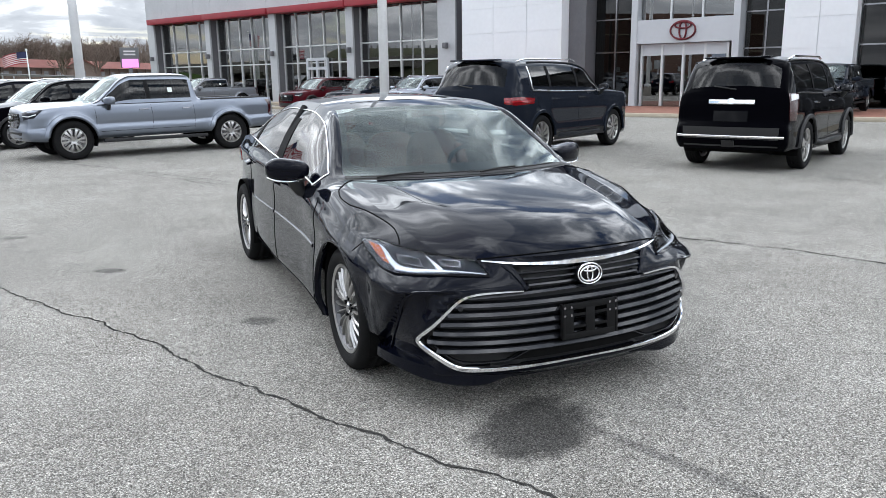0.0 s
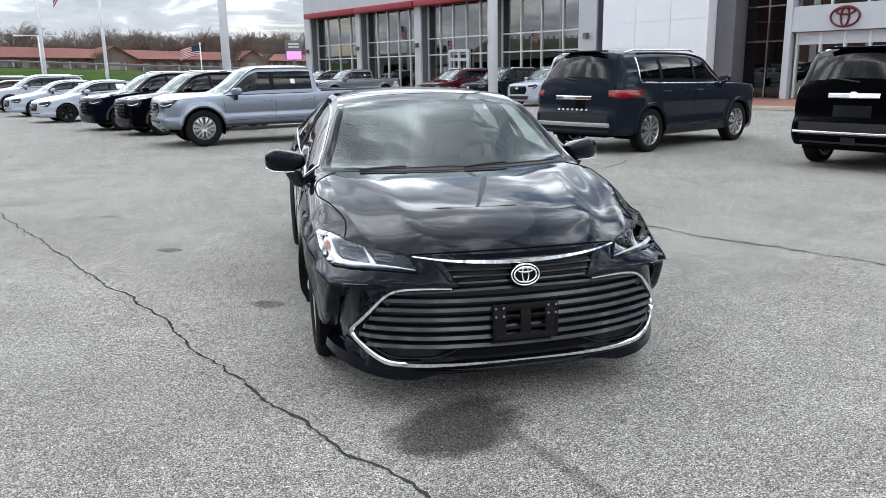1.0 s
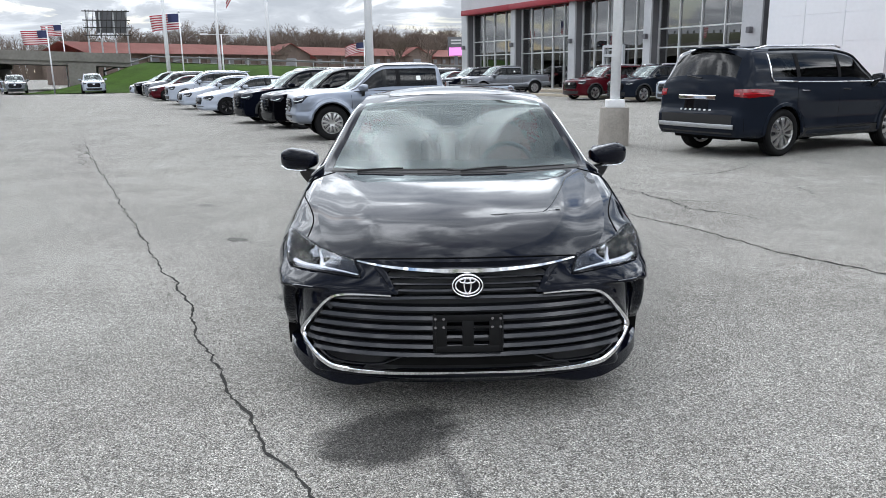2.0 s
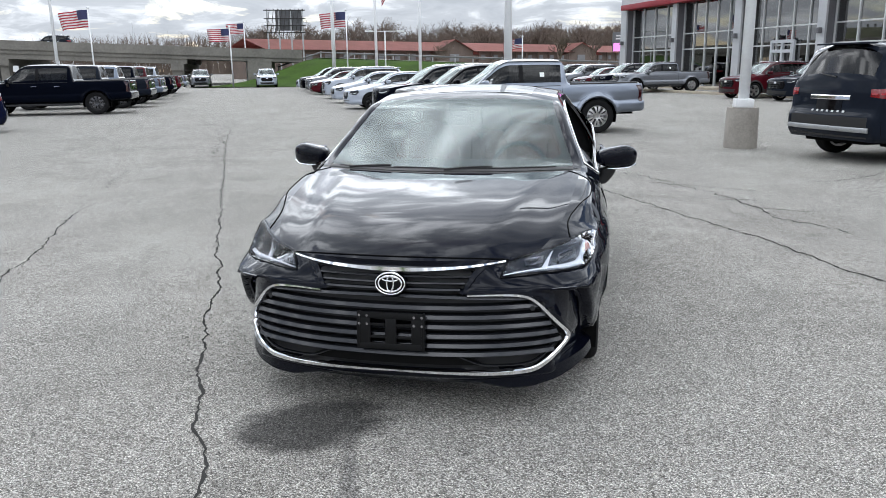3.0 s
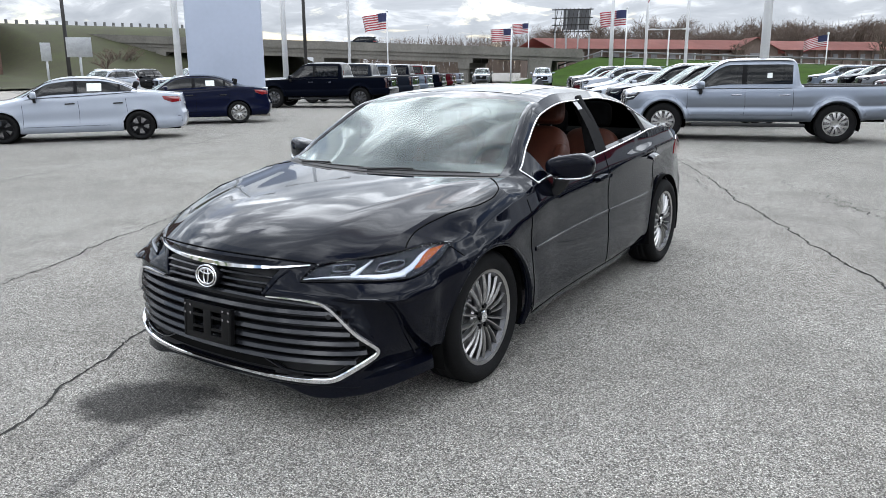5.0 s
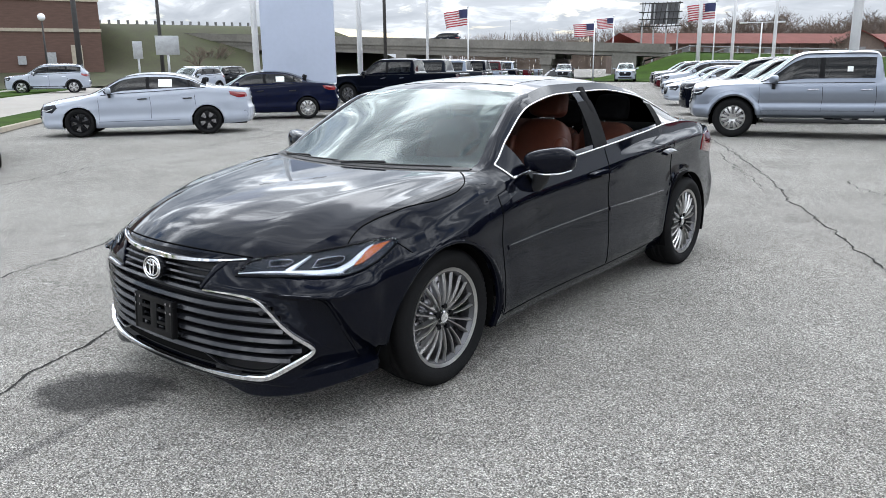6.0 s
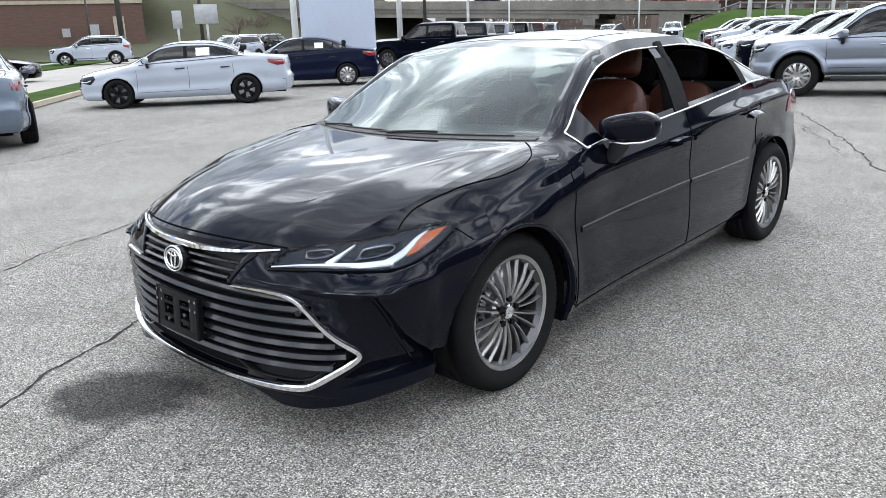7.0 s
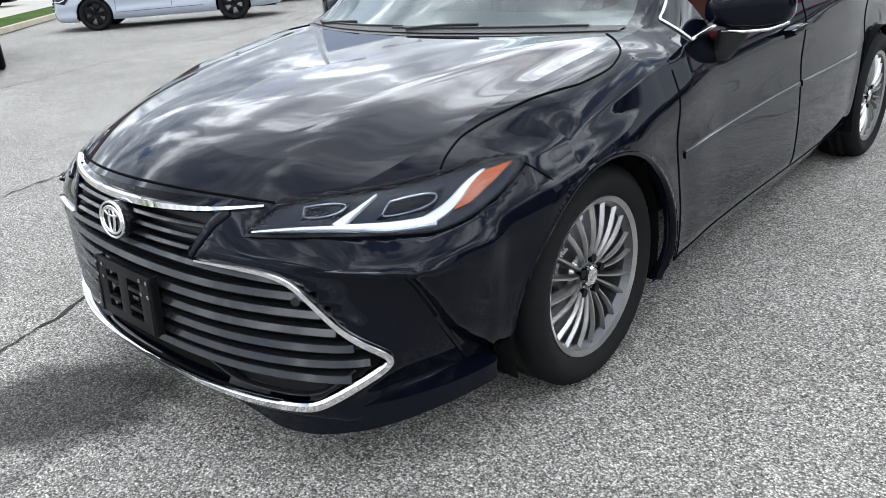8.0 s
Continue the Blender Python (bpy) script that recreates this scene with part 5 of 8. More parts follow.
    vv = [bm.verts.new(p) for p in v]
    for q in f:
        bm.faces.new([vv[a] for a in q])
    bk = bpy.data.meshes.new("wheel_back")
    bm.to_mesh(bk)
    bm.free()
    bk.materials.append(LINER)
    bm = bmesh.new()
    # on the near car black studs stand in for the shaded nut pockets
    if kind == "twin":
        add_tube(bm, [(h * 0.60, 0, 0), (h * 0.74, 0, 0)], 0.013, 10)
    else:
        for k in range(5):
            a = 2 * math.pi * k / 5
            add_tube(bm, [(h * 0.60, 0.055 * math.sin(a), 0.055 * math.cos(a)), (h * 0.74, 0.055 * math.sin(a), 0.055 * math.cos(a))], 0.010, 10)
    nm = bpy.data.meshes.new("lug_nut_or_pocket")
    bm.to_mesh(nm)
    bm.free()
    nm.materials.append(ALLOY_BLACK if kind == "twin" else DARK_CHROME)
    for m in (rm, dm, nm):
        m.polygons.foreach_set("use_smooth", [False] * len(m.polygons))
    if hm is None:
        hm = bpy.data.meshes.new("hub_cap")
        hb = bmesh.new()
        v, f = lathe([(0.001, h * 0.74), (0.026, h * 0.74), (0.032, h * 0.70), (0.034, h * 0.55)], 24)
        vv = [hb.verts.new(p) for p in v]
        for q in f:
            hb.faces.new([vv[a] for a in q])
        hb.to_mesh(hm)
        hb.free()
        hm.materials.append(GLOSS_BLACK)
    WHEELS[key] = (rm, tyre, dm, bk, nm, hm, *singles)
    return WHEELS[key]


def spoke_pairs(n=10):
    """Angle, widths and lean of the near car's paired spokes."""
    return [s for k in range(n) for a in [2 * math.pi * k / n] for s in ((a - 0.12, 0.011, 0.016, -0.005), (a + 0.12, 0.011, 0.016, 0.005))]


def put_wheel(car, meshes, x, y, z, left, steer=0.0):
    w = new("wheel", meshes[0])
    w.parent = car
    w.matrix_basis = pose(x, y, z, random.uniform(0, 70), 0, steer + (0 if left else 180))
    for nm, me in zip(["tyre", "brake_disc", "wheel_back", "lug_nut_or_pocket", "hub_cap"] + ["spoke"] * (len(meshes) - 6), meshes[1:]):
        single = nm == "lug_nut_or_pocket" and len(meshes) > 6
        for k in range(5 if single else 1):
            o = new(nm, me)
            o.parent = w
            if single:
                o.location = (0, 0.055 * math.sin(2 * math.pi * k / 5), 0.055 * math.cos(2 * math.pi * k / 5))
    return w


def arch_liner(car, sp, cy, cz, rad):
    for s in (1, -1):
        v, f = [], []
        n = 20
        x0, x1 = 0.50 * sp["w"], 0.985 * sp["w"] * 0.985
        for i in range(n + 1):
            a = radians(-19 + 218 * i / n)
            for x in (x0, x1):
                v.append((s * x, cy + (rad + 0.006) * math.cos(a), cz + (rad + 0.006) * math.sin(a)))
        for i in range(n):
            f.append((2 * i, 2 * i + 1, 2 * i + 3, 2 * i + 2))
        f.append(tuple(2 * i for i in range(n + 1)))
        mesh_part("arch_liner", v, f, LINER, car)


def seat(car, x, y, z, mat, w=0.52, back_h=0.62, head=None):
    """A seat with a cushion, a backrest that narrows to its shoulders, side bolsters and a headrest on two rods."""
    def cushion(name, parent, m, sx, sy, sz, taper=0.0, puff=0.0, mt=mat):
        bm = bmesh.new()
        bmesh.ops.create_uvsphere(bm, u_segments=24, v_segments=14, radius=1.0)
        for v in bm.verts:
            q = [math.copysign(abs(c) ** 0.45, c) for c in v.co]
            up = (q[2] + 1) / 2
            v.co = Vector((q[0] * sx * (1 - taper * up * up), q[1] * sy * (1 + puff * (1 - up)), q[2] * sz))
        bmesh.ops.transform(bm, matrix=m, verts=bm.verts)
        return part(name, bm, mt, parent, smooth=True)
    c = cushion("seat", car, pose(x, y, z, 4), w / 2, 0.27, 0.10)
    lean = pose(x, y + 0.24, z, -19)
    back = cushion("backrest", c, lean @ pose(0, 0, back_h / 2), w * 0.46, 0.075, back_h / 2, 0.30, 0.35)
    for s in (-1, 1):
        cushion("bolster", back, lean @ pose(s * w * 0.37, -0.055, back_h * 0.42, 0, -s * 5), 0.055, 0.065, back_h * 0.36, 0.35)
    cushion("headrest", c, lean @ pose(0, -0.012, back_h + 0.115, 4), 0.135, 0.052, 0.098, 0.12, 0.1, head or mat)
    for s in (-1, 1):
        bm = bmesh.new()
        add_tube(bm, [(s * 0.05, 0, back_h - 0.03), (s * 0.05, 0, back_h + 0.06)], 0.007, 8)
        bmesh.ops.transform(bm, matrix=lean, verts=bm.verts)
        part("headrest_rod", bm, DARK_CHROME, c, smooth=True)


def mirror_part(car, sp, x, y, z, mat, chrome=True, s=1.0):
    """A door mirror: a shell that is tall and blunt outside, flat behind, with a glass, a foot and a bright strip."""
    for sg in (1, -1):
        bm = bmesh.new()
        bmesh.ops.create_uvsphere(bm, u_segments=28, v_segments=16, radius=1.0)
        for v in bm.verts:
            q = [math.copysign(abs(c) ** 0.60, c) for c in v.co]
            out = (q[0] + 1) / 2
            tall = 0.052 + 0.020 * min(1, out * 1.5) - 0.014 * max(0, out - 0.75) / 0.25
            v.co = Vector((q[0] * 0.125, q[1] * (0.095 - 0.045 * out) + 0.055 * out * out, q[2] * tall + (0.008 * out if q[2] > 0 else 0.006)))
            flat = 0.052 + 0.030 * out
            v.co.y = min(v.co.y, flat)
        bmesh.ops.scale(bm, vec=(s, s, s), verts=bm.verts)
        bmesh.ops.transform(bm, matrix=Matrix.Translation((x, y, z)), verts=bm.verts)
        if sg < 0:
            bmesh.ops.scale(bm, vec=(-1, 1, 1), verts=bm.verts)
            bmesh.ops.reverse_faces(bm, faces=bm.faces)
        mo = part("mirror", bm, mat, car, smooth=True)
        bm = bmesh.new()
        add_box(bm, 0, 0, 0, 0.19 * s, 0.006, 0.10 * s, 0.002)
        bmesh.ops.transform(bm, matrix=pose(sg * x, y + 0.070 * s, z + 0.006, 0, 0, sg * 7), verts=bm.verts)
        part("mirror_glass", bm, DARK_CHROME, mo)
        bm = bmesh.new()
        rows = []
        for t in np.linspace(0, 1, 6):
            cx, cz = x - 0.045 * s - 0.055 * s * t * t, z - 0.055 * s - 0.105 * s * t
            hw, hd = (0.055 - 0.012 * t) * s, (0.036 - 0.006 * t) * s
            rows.append([bm.verts.new((sg * (cx + hw * math.cos(k * math.pi / 5)), y + 0.012 + hd * math.sin(k * math.pi / 5), cz + 0.010 * s * math.cos(k * math.pi / 5) * (1 - t))) for k in range(10)])
        for r0, r1 in zip(rows, rows[1:]):
            for k in range(10):
                bm.faces.new((r0[k], r0[(k + 1) % 10], r1[(k + 1) % 10], r1[k]))
        bm.faces.new(rows[0]); bm.faces.new(rows[-1][::-1])
        bmesh.ops.recalc_face_normals(bm, faces=bm.faces)
        part("mirror_stalk", bm, PLASTIC, mo, smooth=True)
        if chrome:
            tube("mirror_trim", [(sg * (x - 0.055 * s), y - 0.062 * s, z - 0.058 * s), (sg * (x + 0.01 * s), y - 0.052 * s, z - 0.060 * s), (sg * (x + 0.075 * s), y - 0.020 * s, z - 0.056 * s), (sg * (x + 0.118 * s), y + 0.030 * s, z - 0.040 * s)], 0.0055 * s, CHROME, mo, 6)

# ---------------------------------------------------------------- body types
SEDAN = dict(
    n=90, K1=7, K2=9, M=22, w=0.90,
    belt=[(-0.86, 0.66, 0.70), (-0.62, 0.80, 0.77), (-0.35, 0.85, 0.83), (0.15, 0.85, 0.93), (0.6, 0.85, 0.965), (1.5, 0.845, 1.00), (2.3, 0.83, 1.05), (2.8, 0.80, 1.08), (3.3, 0.76, 1.05), (3.66, 0.66, 1.0)],
    rail=[(-0.86, 0.52, 0.73), (-0.3, 0.66, 0.85), (0.15, 0.75, 0.965), (0.6, 0.68, 1.19), (0.95, 0.60, 1.33), (1.4, 0.57, 1.385), (1.9, 0.57, 1.375), (2.35, 0.60, 1.28), (2.75, 0.67, 1.12), (3.0, 0.70, 1.08), (3.66, 0.60, 1.02)],
    top=[(-0.86, 0.735), (-0.6, 0.82), (-0.2, 0.90), (0.1, 0.95), (0.2, 0.985), (0.6, 1.19), (0.98, 1.37), (1.3, 1.425), (1.7, 1.435), (2.1, 1.40), (2.5, 1.28), (2.95, 1.11), (3.2, 1.08), (3.66, 1.04)],
    bow=[(-0.86, 0.32), (-0.4, 0.34), (0.2, 0.32), (0.95, 0.08), (1.6, 0.0), (2.3, -0.02), (2.9, -0.16), (3.66, -0.22)],
    bottom=[(-1.0, 0.20), (-0.5, 0.19), (0.4, 0.20), (2.3, 0.21), (3.2, 0.24), (3.8, 0.28)],
    side=[(0, 0), (0.10, 0.030), (0.20, 0.034), (0.40, 0.048), (0.62, 0.032), (0.80, 0.052), (0.92, 0.03), (1, -0.02)],
    front=[(0, 0), (0.15, 0.035), (0.45, 0.07), (0.75, 0.075), (0.92, 0.05), (1, 0.0)],
    rear=[(0, 0), (0.2, 0.03), (0.45, 0.06), (0.6, 0.10), (0.85, 0.08), (1, 0.02)],
    arches=[(0.0, 0.325, 0.355), (2.70, 0.325, 0.355)], wheelbase=2.70, R=0.325, flare=0.012, snap=0.022,
    cowl=0.16, header=0.97, rear_header=2.05, rear_base=2.93, glass_a=0.25, glass_b=2.85, pillars=[(1.42, 1.50), (2.32, 2.37)],
)
SUV = dict(
    n=100, K1=7, K2=9, M=24, w=0.93,
    belt=[(-0.84, 0.70, 0.90), (-0.6, 0.83, 0.96), (-0.3, 0.87, 1.01), (0.2, 0.875, 1.06), (0.7, 0.875, 1.08), (1.6, 0.87, 1.10), (2.4, 0.86, 1.13), (3.0, 0.84, 1.16), (3.35, 0.80, 1.16), (3.56, 0.72, 1.14)],
    rail=[(-0.84, 0.58, 0.93), (-0.3, 0.70, 1.02), (0.2, 0.79, 1.09), (0.6, 0.73, 1.32), (0.98, 0.67, 1.52), (1.5, 0.64, 1.595), (2.3, 0.63, 1.60), (2.9, 0.625, 1.575), (3.15, 0.63, 1.53), (3.36, 0.66, 1.34), (3.56, 0.66, 1.16)],
    top=[(-0.84, 0.95), (-0.6, 1.01), (-0.2, 1.06), (0.1, 1.10), (0.2, 1.12), (0.6, 1.36), (0.98, 1.575), (1.3, 1.645), (1.8, 1.67), (2.5, 1.665), (3.0, 1.63), (3.22, 1.59), (3.25, 1.56), (3.40, 1.36), (3.56, 1.17)],
    bow=[(-0.84, 0.24), (-0.4, 0.26), (0.2, 0.28), (0.98, 0.10), (1.6, 0.0), (2.8, -0.02), (3.2, -0.10), (3.56, -0.14)],
    bottom=[(-1.0, 0.25), (-0.5, 0.22), (0.4, 0.25), (2.3, 0.26), (3.2, 0.30), (3.8, 0.34)],
    side=[(0, 0), (0.12, 0.03), (0.35, 0.05), (0.6, 0.04), (0.85, 0.05), (0.95, 0.03), (1, -0.02)],
    front=[(0, 0), (0.12, 0.035), (0.4, 0.05), (0.7, 0.06), (0.9, 0.04), (1, 0.0)],
    rear=[(0, 0), (0.2, 0.03), (0.5, 0.05), (0.62, 0.10), (0.85, 0.09), (1, 0.02)],
    arches=[(0.0, 0.36, 0.40), (2.69, 0.36, 0.40)], wheelbase=2.69, R=0.36, flare=0.02, snap=0.022,
    cowl=0.18, header=1.0, rear_header=3.24, rear_base=3.50, glass_a=0.25, glass_b=3.20, pillars=[(1.36, 1.44), (2.34, 2.42)],
)
BIG_SUV = dict(          # a tall square wagon: flat roof, upright tailgate, blunt bonnet
    SUV,
    belt=[(-0.84, 0.76, 1.00), (-0.66, 0.865, 1.045), (-0.3, 0.885, 1.07), (0.2, 0.89, 1.09), (0.7, 0.89, 1.10), (1.6, 0.885, 1.11), (2.4, 0.88, 1.125), (3.0, 0.87, 1.14), (3.36, 0.855, 1.14), (3.56, 0.815, 1.12)],
    rail=[(-0.84, 0.64, 1.04), (-0.3, 0.75, 1.10), (0.2, 0.81, 1.115), (0.6, 0.765, 1.32), (0.98, 0.72, 1.535), (1.5, 0.70, 1.605), (2.3, 0.70, 1.62), (2.9, 0.70, 1.61), (3.30, 0.705, 1.59), (3.45, 0.745, 1.34), (3.56, 0.765, 1.15)],
    top=[(-0.84, 1.075), (-0.6, 1.135), (-0.2, 1.155), (0.1, 1.16), (0.2, 1.165), (0.6, 1.37), (0.98, 1.585), (1.3, 1.655), (1.8, 1.68), (2.5, 1.685), (3.0, 1.675), (3.37, 1.655), (3.41, 1.61), (3.50, 1.36), (3.56, 1.16)],
    bow=[(-0.84, 0.15), (-0.4, 0.20), (0.2, 0.26), (0.98, 0.10), (1.6, 0.0), (2.8, -0.02), (3.2, -0.04), (3.56, -0.07)],
    rear_header=3.40, rear_base=3.535, glass_b=3.32, pillars=[(1.36, 1.44), (2.34, 2.42)],
)
PICKUP = dict(
    n=130, K1=7, K2=9, M=24, w=0.96,
    belt=[(-0.86, 0.76, 1.02), (-0.62, 0.87, 1.065), (-0.3, 0.89, 1.10), (0.3, 0.89, 1.12), (0.8, 0.89, 1.13), (2.0, 0.885, 1.14), (2.62, 0.88, 1.15), (2.70, 0.88, 1.16), (3.6, 0.885, 1.17), (4.3, 0.88, 1.18), (4.42, 0.87, 1.17)],
    rail=[(-0.86, 0.60, 1.02), (-0.3, 0.72, 1.10), (0.3, 0.80, 1.155), (0.7, 0.75, 1.40), (1.05, 0.69, 1.64), (1.28, 0.665, 1.715), (2.2, 0.655, 1.72), (2.50, 0.66, 1.705), (2.57, 0.68, 1.64), (2.635, 0.71, 1.40), (2.68, 0.78, 1.17), (2.72, 0.83, 1.17), (4.38, 0.83, 1.185), (4.42, 0.82, 1.175)],
    top=[(-0.86, 1.10), (-0.6, 1.165), (-0.2, 1.185), (0.2, 1.195), (0.3, 1.21), (0.7, 1.43), (1.05, 1.70), (1.28, 1.765), (1.9, 1.785), (2.45, 1.77), (2.57, 1.73), (2.635, 1.42), (2.68, 1.17), (2.72, 1.16), (4.42, 1.175)],
    bow=[(-0.86, 0.22), (-0.4, 0.24), (0.3, 0.28), (1.05, 0.10), (1.7, 0.0), (2.6, 0.0), (4.42, -0.03)],
    bottom=[(-1.0, 0.44), (-0.5, 0.40), (0.4, 0.42), (2.3, 0.43), (3.9, 0.49), (4.6, 0.54)],
    side=[(0, 0), (0.10, 0.026), (0.3, 0.044), (0.50, 0.040), (0.58, 0.030), (0.66, 0.066), (0.76, 0.072), (0.88, 0.064), (0.95, 0.03), (1, -0.02)],
    front=[(0, 0), (0.12, 0.035), (0.4, 0.05), (0.7, 0.09), (0.9, 0.08), (1, 0.02)],
    rear=[(0, 0), (0.2, 0.02), (0.6, 0.02), (0.64, 0.08), (0.9, 0.08), (1, 0.02)],
    arches=[(0.0, 0.40, 0.47), (3.35, 0.40, 0.46)], wheelbase=3.35, R=0.40, flare=0.05, snap=0.022,
    cowl=0.22, header=1.06, rear_header=2.58, rear_base=2.66, glass_a=0.30, glass_b=2.50, pillars=[(1.52, 1.62)],
    bed=(2.72, 4.38, 0.72),
)


def vehicle(name, sp, colour, label, category, wheel_kind="five", wheel_mat=None, group="parked vehicles", glass=None, seats=True, face="plain", bright=False, papers=(), tail=""):
    """A parked vehicle with body, panes, wheels, lamps, mirrors and trim, built at the origin."""
    car = thing(name, label, category, group=group)
    mat = PAINTS[colour]
    sh = shell(sp)
    verts, groups = split_shell(sp, sh)
    allf = [f for fs in groups.values() for f in fs]
    skin = Skin(verts, allf)
    for g, fs in groups.items():
        v, f = take(verts, fs)
        if g == "body":
            mesh_part("body", v, f, mat, car)
        elif g == "windscreen":
            mesh_part("windscreen", v, f, WINDSCREEN, car)
        elif g == "rear_window":
            mesh_part("rear_window", v, f, TINTED, car)
        else:
            mesh_part("side_window", v, f, glass or TINTED, car)
    W, R, wb = sp["w"], sp["R"], sp["wheelbase"]
    ya, yb = sp["belt"][0][0], sp["belt"][-1][0]
    beltz = sp["belt"][4][2]
    low = sp["bottom"][2][1]
    # underside, cabin floor and dashboard
    box("underbody", (0, (ya + yb) / 2 + 0.05, low + 0.10), (W * 1.25, (yb - ya) * 0.93, 0.16), LINER, car)
    box("dashboard", (0, sp["cowl"] + 0.45, beltz - 0.10), (W * 1.5, 0.5, 0.16), CABIN, car, 0.04)
    if seats:
        for x in (0.38 * W / 0.9, -0.38 * W / 0.9):
            for y in (1.35, 2.2):
                seat(car, x, y * sp["glass_b"] / 2.85 if "bed" not in sp else y * 0.93, beltz - 0.46, CABIN)
    box("cabin_floor", (0, 1.6, beltz - 0.62), (W * 1.6, 2.6, 0.05), CABIN, car)
    for cy, cz, rad in sp["arches"]:
        arch_liner(car, sp, cy, cz, rad)
    wm = wheel_meshes(wheel_kind, R, 0.24, R * 0.70 if "bed" not in sp else R * 0.62, (), wheel_mat or ALLOY)
    for y in (0, wb):
        for s in (1, -1):
            put_wheel(car, wm, s * (W - 0.115), y, R, s > 0)
    mx = sp["glass_a"] + 0.42
    mirror_part(car, sp, W + 0.09, mx, beltz + 0.07, mat, False, 1.0 if "bed" not in sp else 1.15)
    zb, zt = beltz, sp["top"][0][1]
    fz = sp["belt"][0][2]
    # lamps, grille, bumpers laid on the skin
    h = fz - low
    tall = sp is not None and (face != "plain")
    gz0, gz1 = low + h * 0.42, low + h * 0.93
    part("grille", patch(skin, [(-0.46, gz1), (0.46, gz1), (0.52, (gz0 + gz1) / 2), (0.44, gz0), (-0.44, gz0), (-0.52, (gz0 + gz1) / 2)], 0, 0.006, 0.01, 0.08), GLOSS_BLACK, car)
    for k in range(4):
        z = gz0 + (gz1 - gz0) * (k + 0.5) / 4
        part("grille_bar", trim(skin, [(-0.44, z), (0.44, z)], 0, 0.03, 0.014, 0.008, 0.08), SLAT, car)
    part("lower_grille", patch(skin, [(-0.62, low + h * 0.30), (0.62, low + h * 0.30), (0.55, low + h * 0.08), (-0.55, low + h * 0.08)], 0, 0.006, 0.01, 0.08), PLASTIC, car)
    bm = patch(skin, [(-0.075, gz1 - 0.02), (0.075, gz1 - 0.02), (0.075, gz1 - 0.12), (-0.075, gz1 - 0.12)], 0, 0.02, 0.02, 0.08)
    part("emblem", bm, CHROME, car)
    for mir in (False, True):
        lamp = part("headlight", patch(skin, [(-0.02, fz - 0.01), (0.30, fz + 0.035), (0.36, fz - 0.03), (0.26, fz - 0.15), (-0.05, fz - 0.10)] if face != "truck" else [(-0.06, fz - 0.03), (0.20, fz + 0.03), (0.36, fz + 0.02), (0.24, fz - 0.13), (0.0, fz - 0.17)], 38, 0.008, 0.012, 0.06, mir, 0.01), LAMP_BODY, car)
        part("lamp_bar", trim(skin, [(0.0, fz - 0.09), (0.15, fz - 0.10), (0.27, fz - 0.06)], 38, 0.02, 0.012, 0.012, 0.05, mir), LAMP_SILVER, lamp)
    rz = sp["belt"][-1][2]
    rl = sp["bottom"][-1][1]
    rh = rz - rl
    for mir in (False, True):
        if face == "wagon":
            tl = [(-0.05, rz - 0.06), (0.33, rz - 0.03), (0.36, rz - 0.12), (0.20, rz - 0.20), (-0.05, rz - 0.20)]
        elif "bed" in sp:
            tl = [(0.08, rz - 0.03), (0.225, rz - 0.03), (0.195, rz - 0.20), (0.195, rz - 0.40), (0.08, rz - 0.40)]
        else:
            tl = [(0.0, rz - 0.05), (0.36, rz - 0.02), (0.34, rz - 0.10), (0.20, rz - 0.17), (0.0, rz - 0.15)]
        # seen from behind on the left corner; patched on the mirrored side for the other
        ang = 142
        yc = yb - 0.12
        a = radians(ang)
        shift = W * 0.9 * math.cos(a) + yc * math.sin(a)
        if tail == "tall":
            tl = [(0.10, 1.235), (0.33, 1.235), (0.33, 1.05), (0.27, 0.82), (0.12, 0.82)]
        elif tail == "wide":
            tl = [(-0.02, 1.16), (0.30, 1.17), (0.60, 1.14), (0.58, 1.04), (0.20, 1.02), (-0.02, 1.05)]
        pts = [(shift - u + 0.16, z) for u, z in tl]
        lamp = part("tail_light", patch(skin, pts, ang, 0.008, 0.012, 0.06, mir, 0.006), DARK_RED_LENS if tail == "tall" or face == "truck" else RED_LENS, car)
        if tail == "tall":
            part("clear_lens", patch(skin, [(shift - u + 0.16, z) for u, z in ((0.13, 1.215), (0.31, 1.215), (0.31, 1.15), (0.13, 1.12))], ang, 0.018, 0.006, 0.06, mir, 0.003), WHITE_LENS, lamp, "clear upper lens")
        elif tail == "wide":
            part("clear_lens", patch(skin, [(shift - u + 0.16, z) for u, z in ((0.0, 1.10), (0.5, 1.10), (0.5, 1.082), (0.0, 1.075))], ang, 0.018, 0.006, 0.06, mir, 0.003), LIT_RED, lamp, "brighter red band")
    part("rear_bumper", patch(skin, [(-W * 0.80, rl + rh * 0.40), (W * 0.80, rl + rh * 0.40), (W * 0.78, rl + 0.03), (-W * 0.78, rl + 0.03)], 180, 0.008, 0.012, 0.12), PLASTIC if face != "plain" else mat, car)
    if tail == "wide":
        part("bumper_strip", trim(skin, [(-W * 0.84, rl + 0.16), (0, rl + 0.16), (W * 0.84, rl + 0.16)], 180, 0.075, 0.012, 0.016, 0.08), STEEL, car)
        # plain raised bars where the maker's letters stand
        for k in range(7):
            part("letter_bar", patch(skin, [(u + 0.11 * k - 0.35, rl + rh * zz) for u, zz in ((0, 0.50), (0.045, 0.50), (0.045, 0.465), (0, 0.465))], 180, 0.012, 0.006, 0.08), STEEL, car)
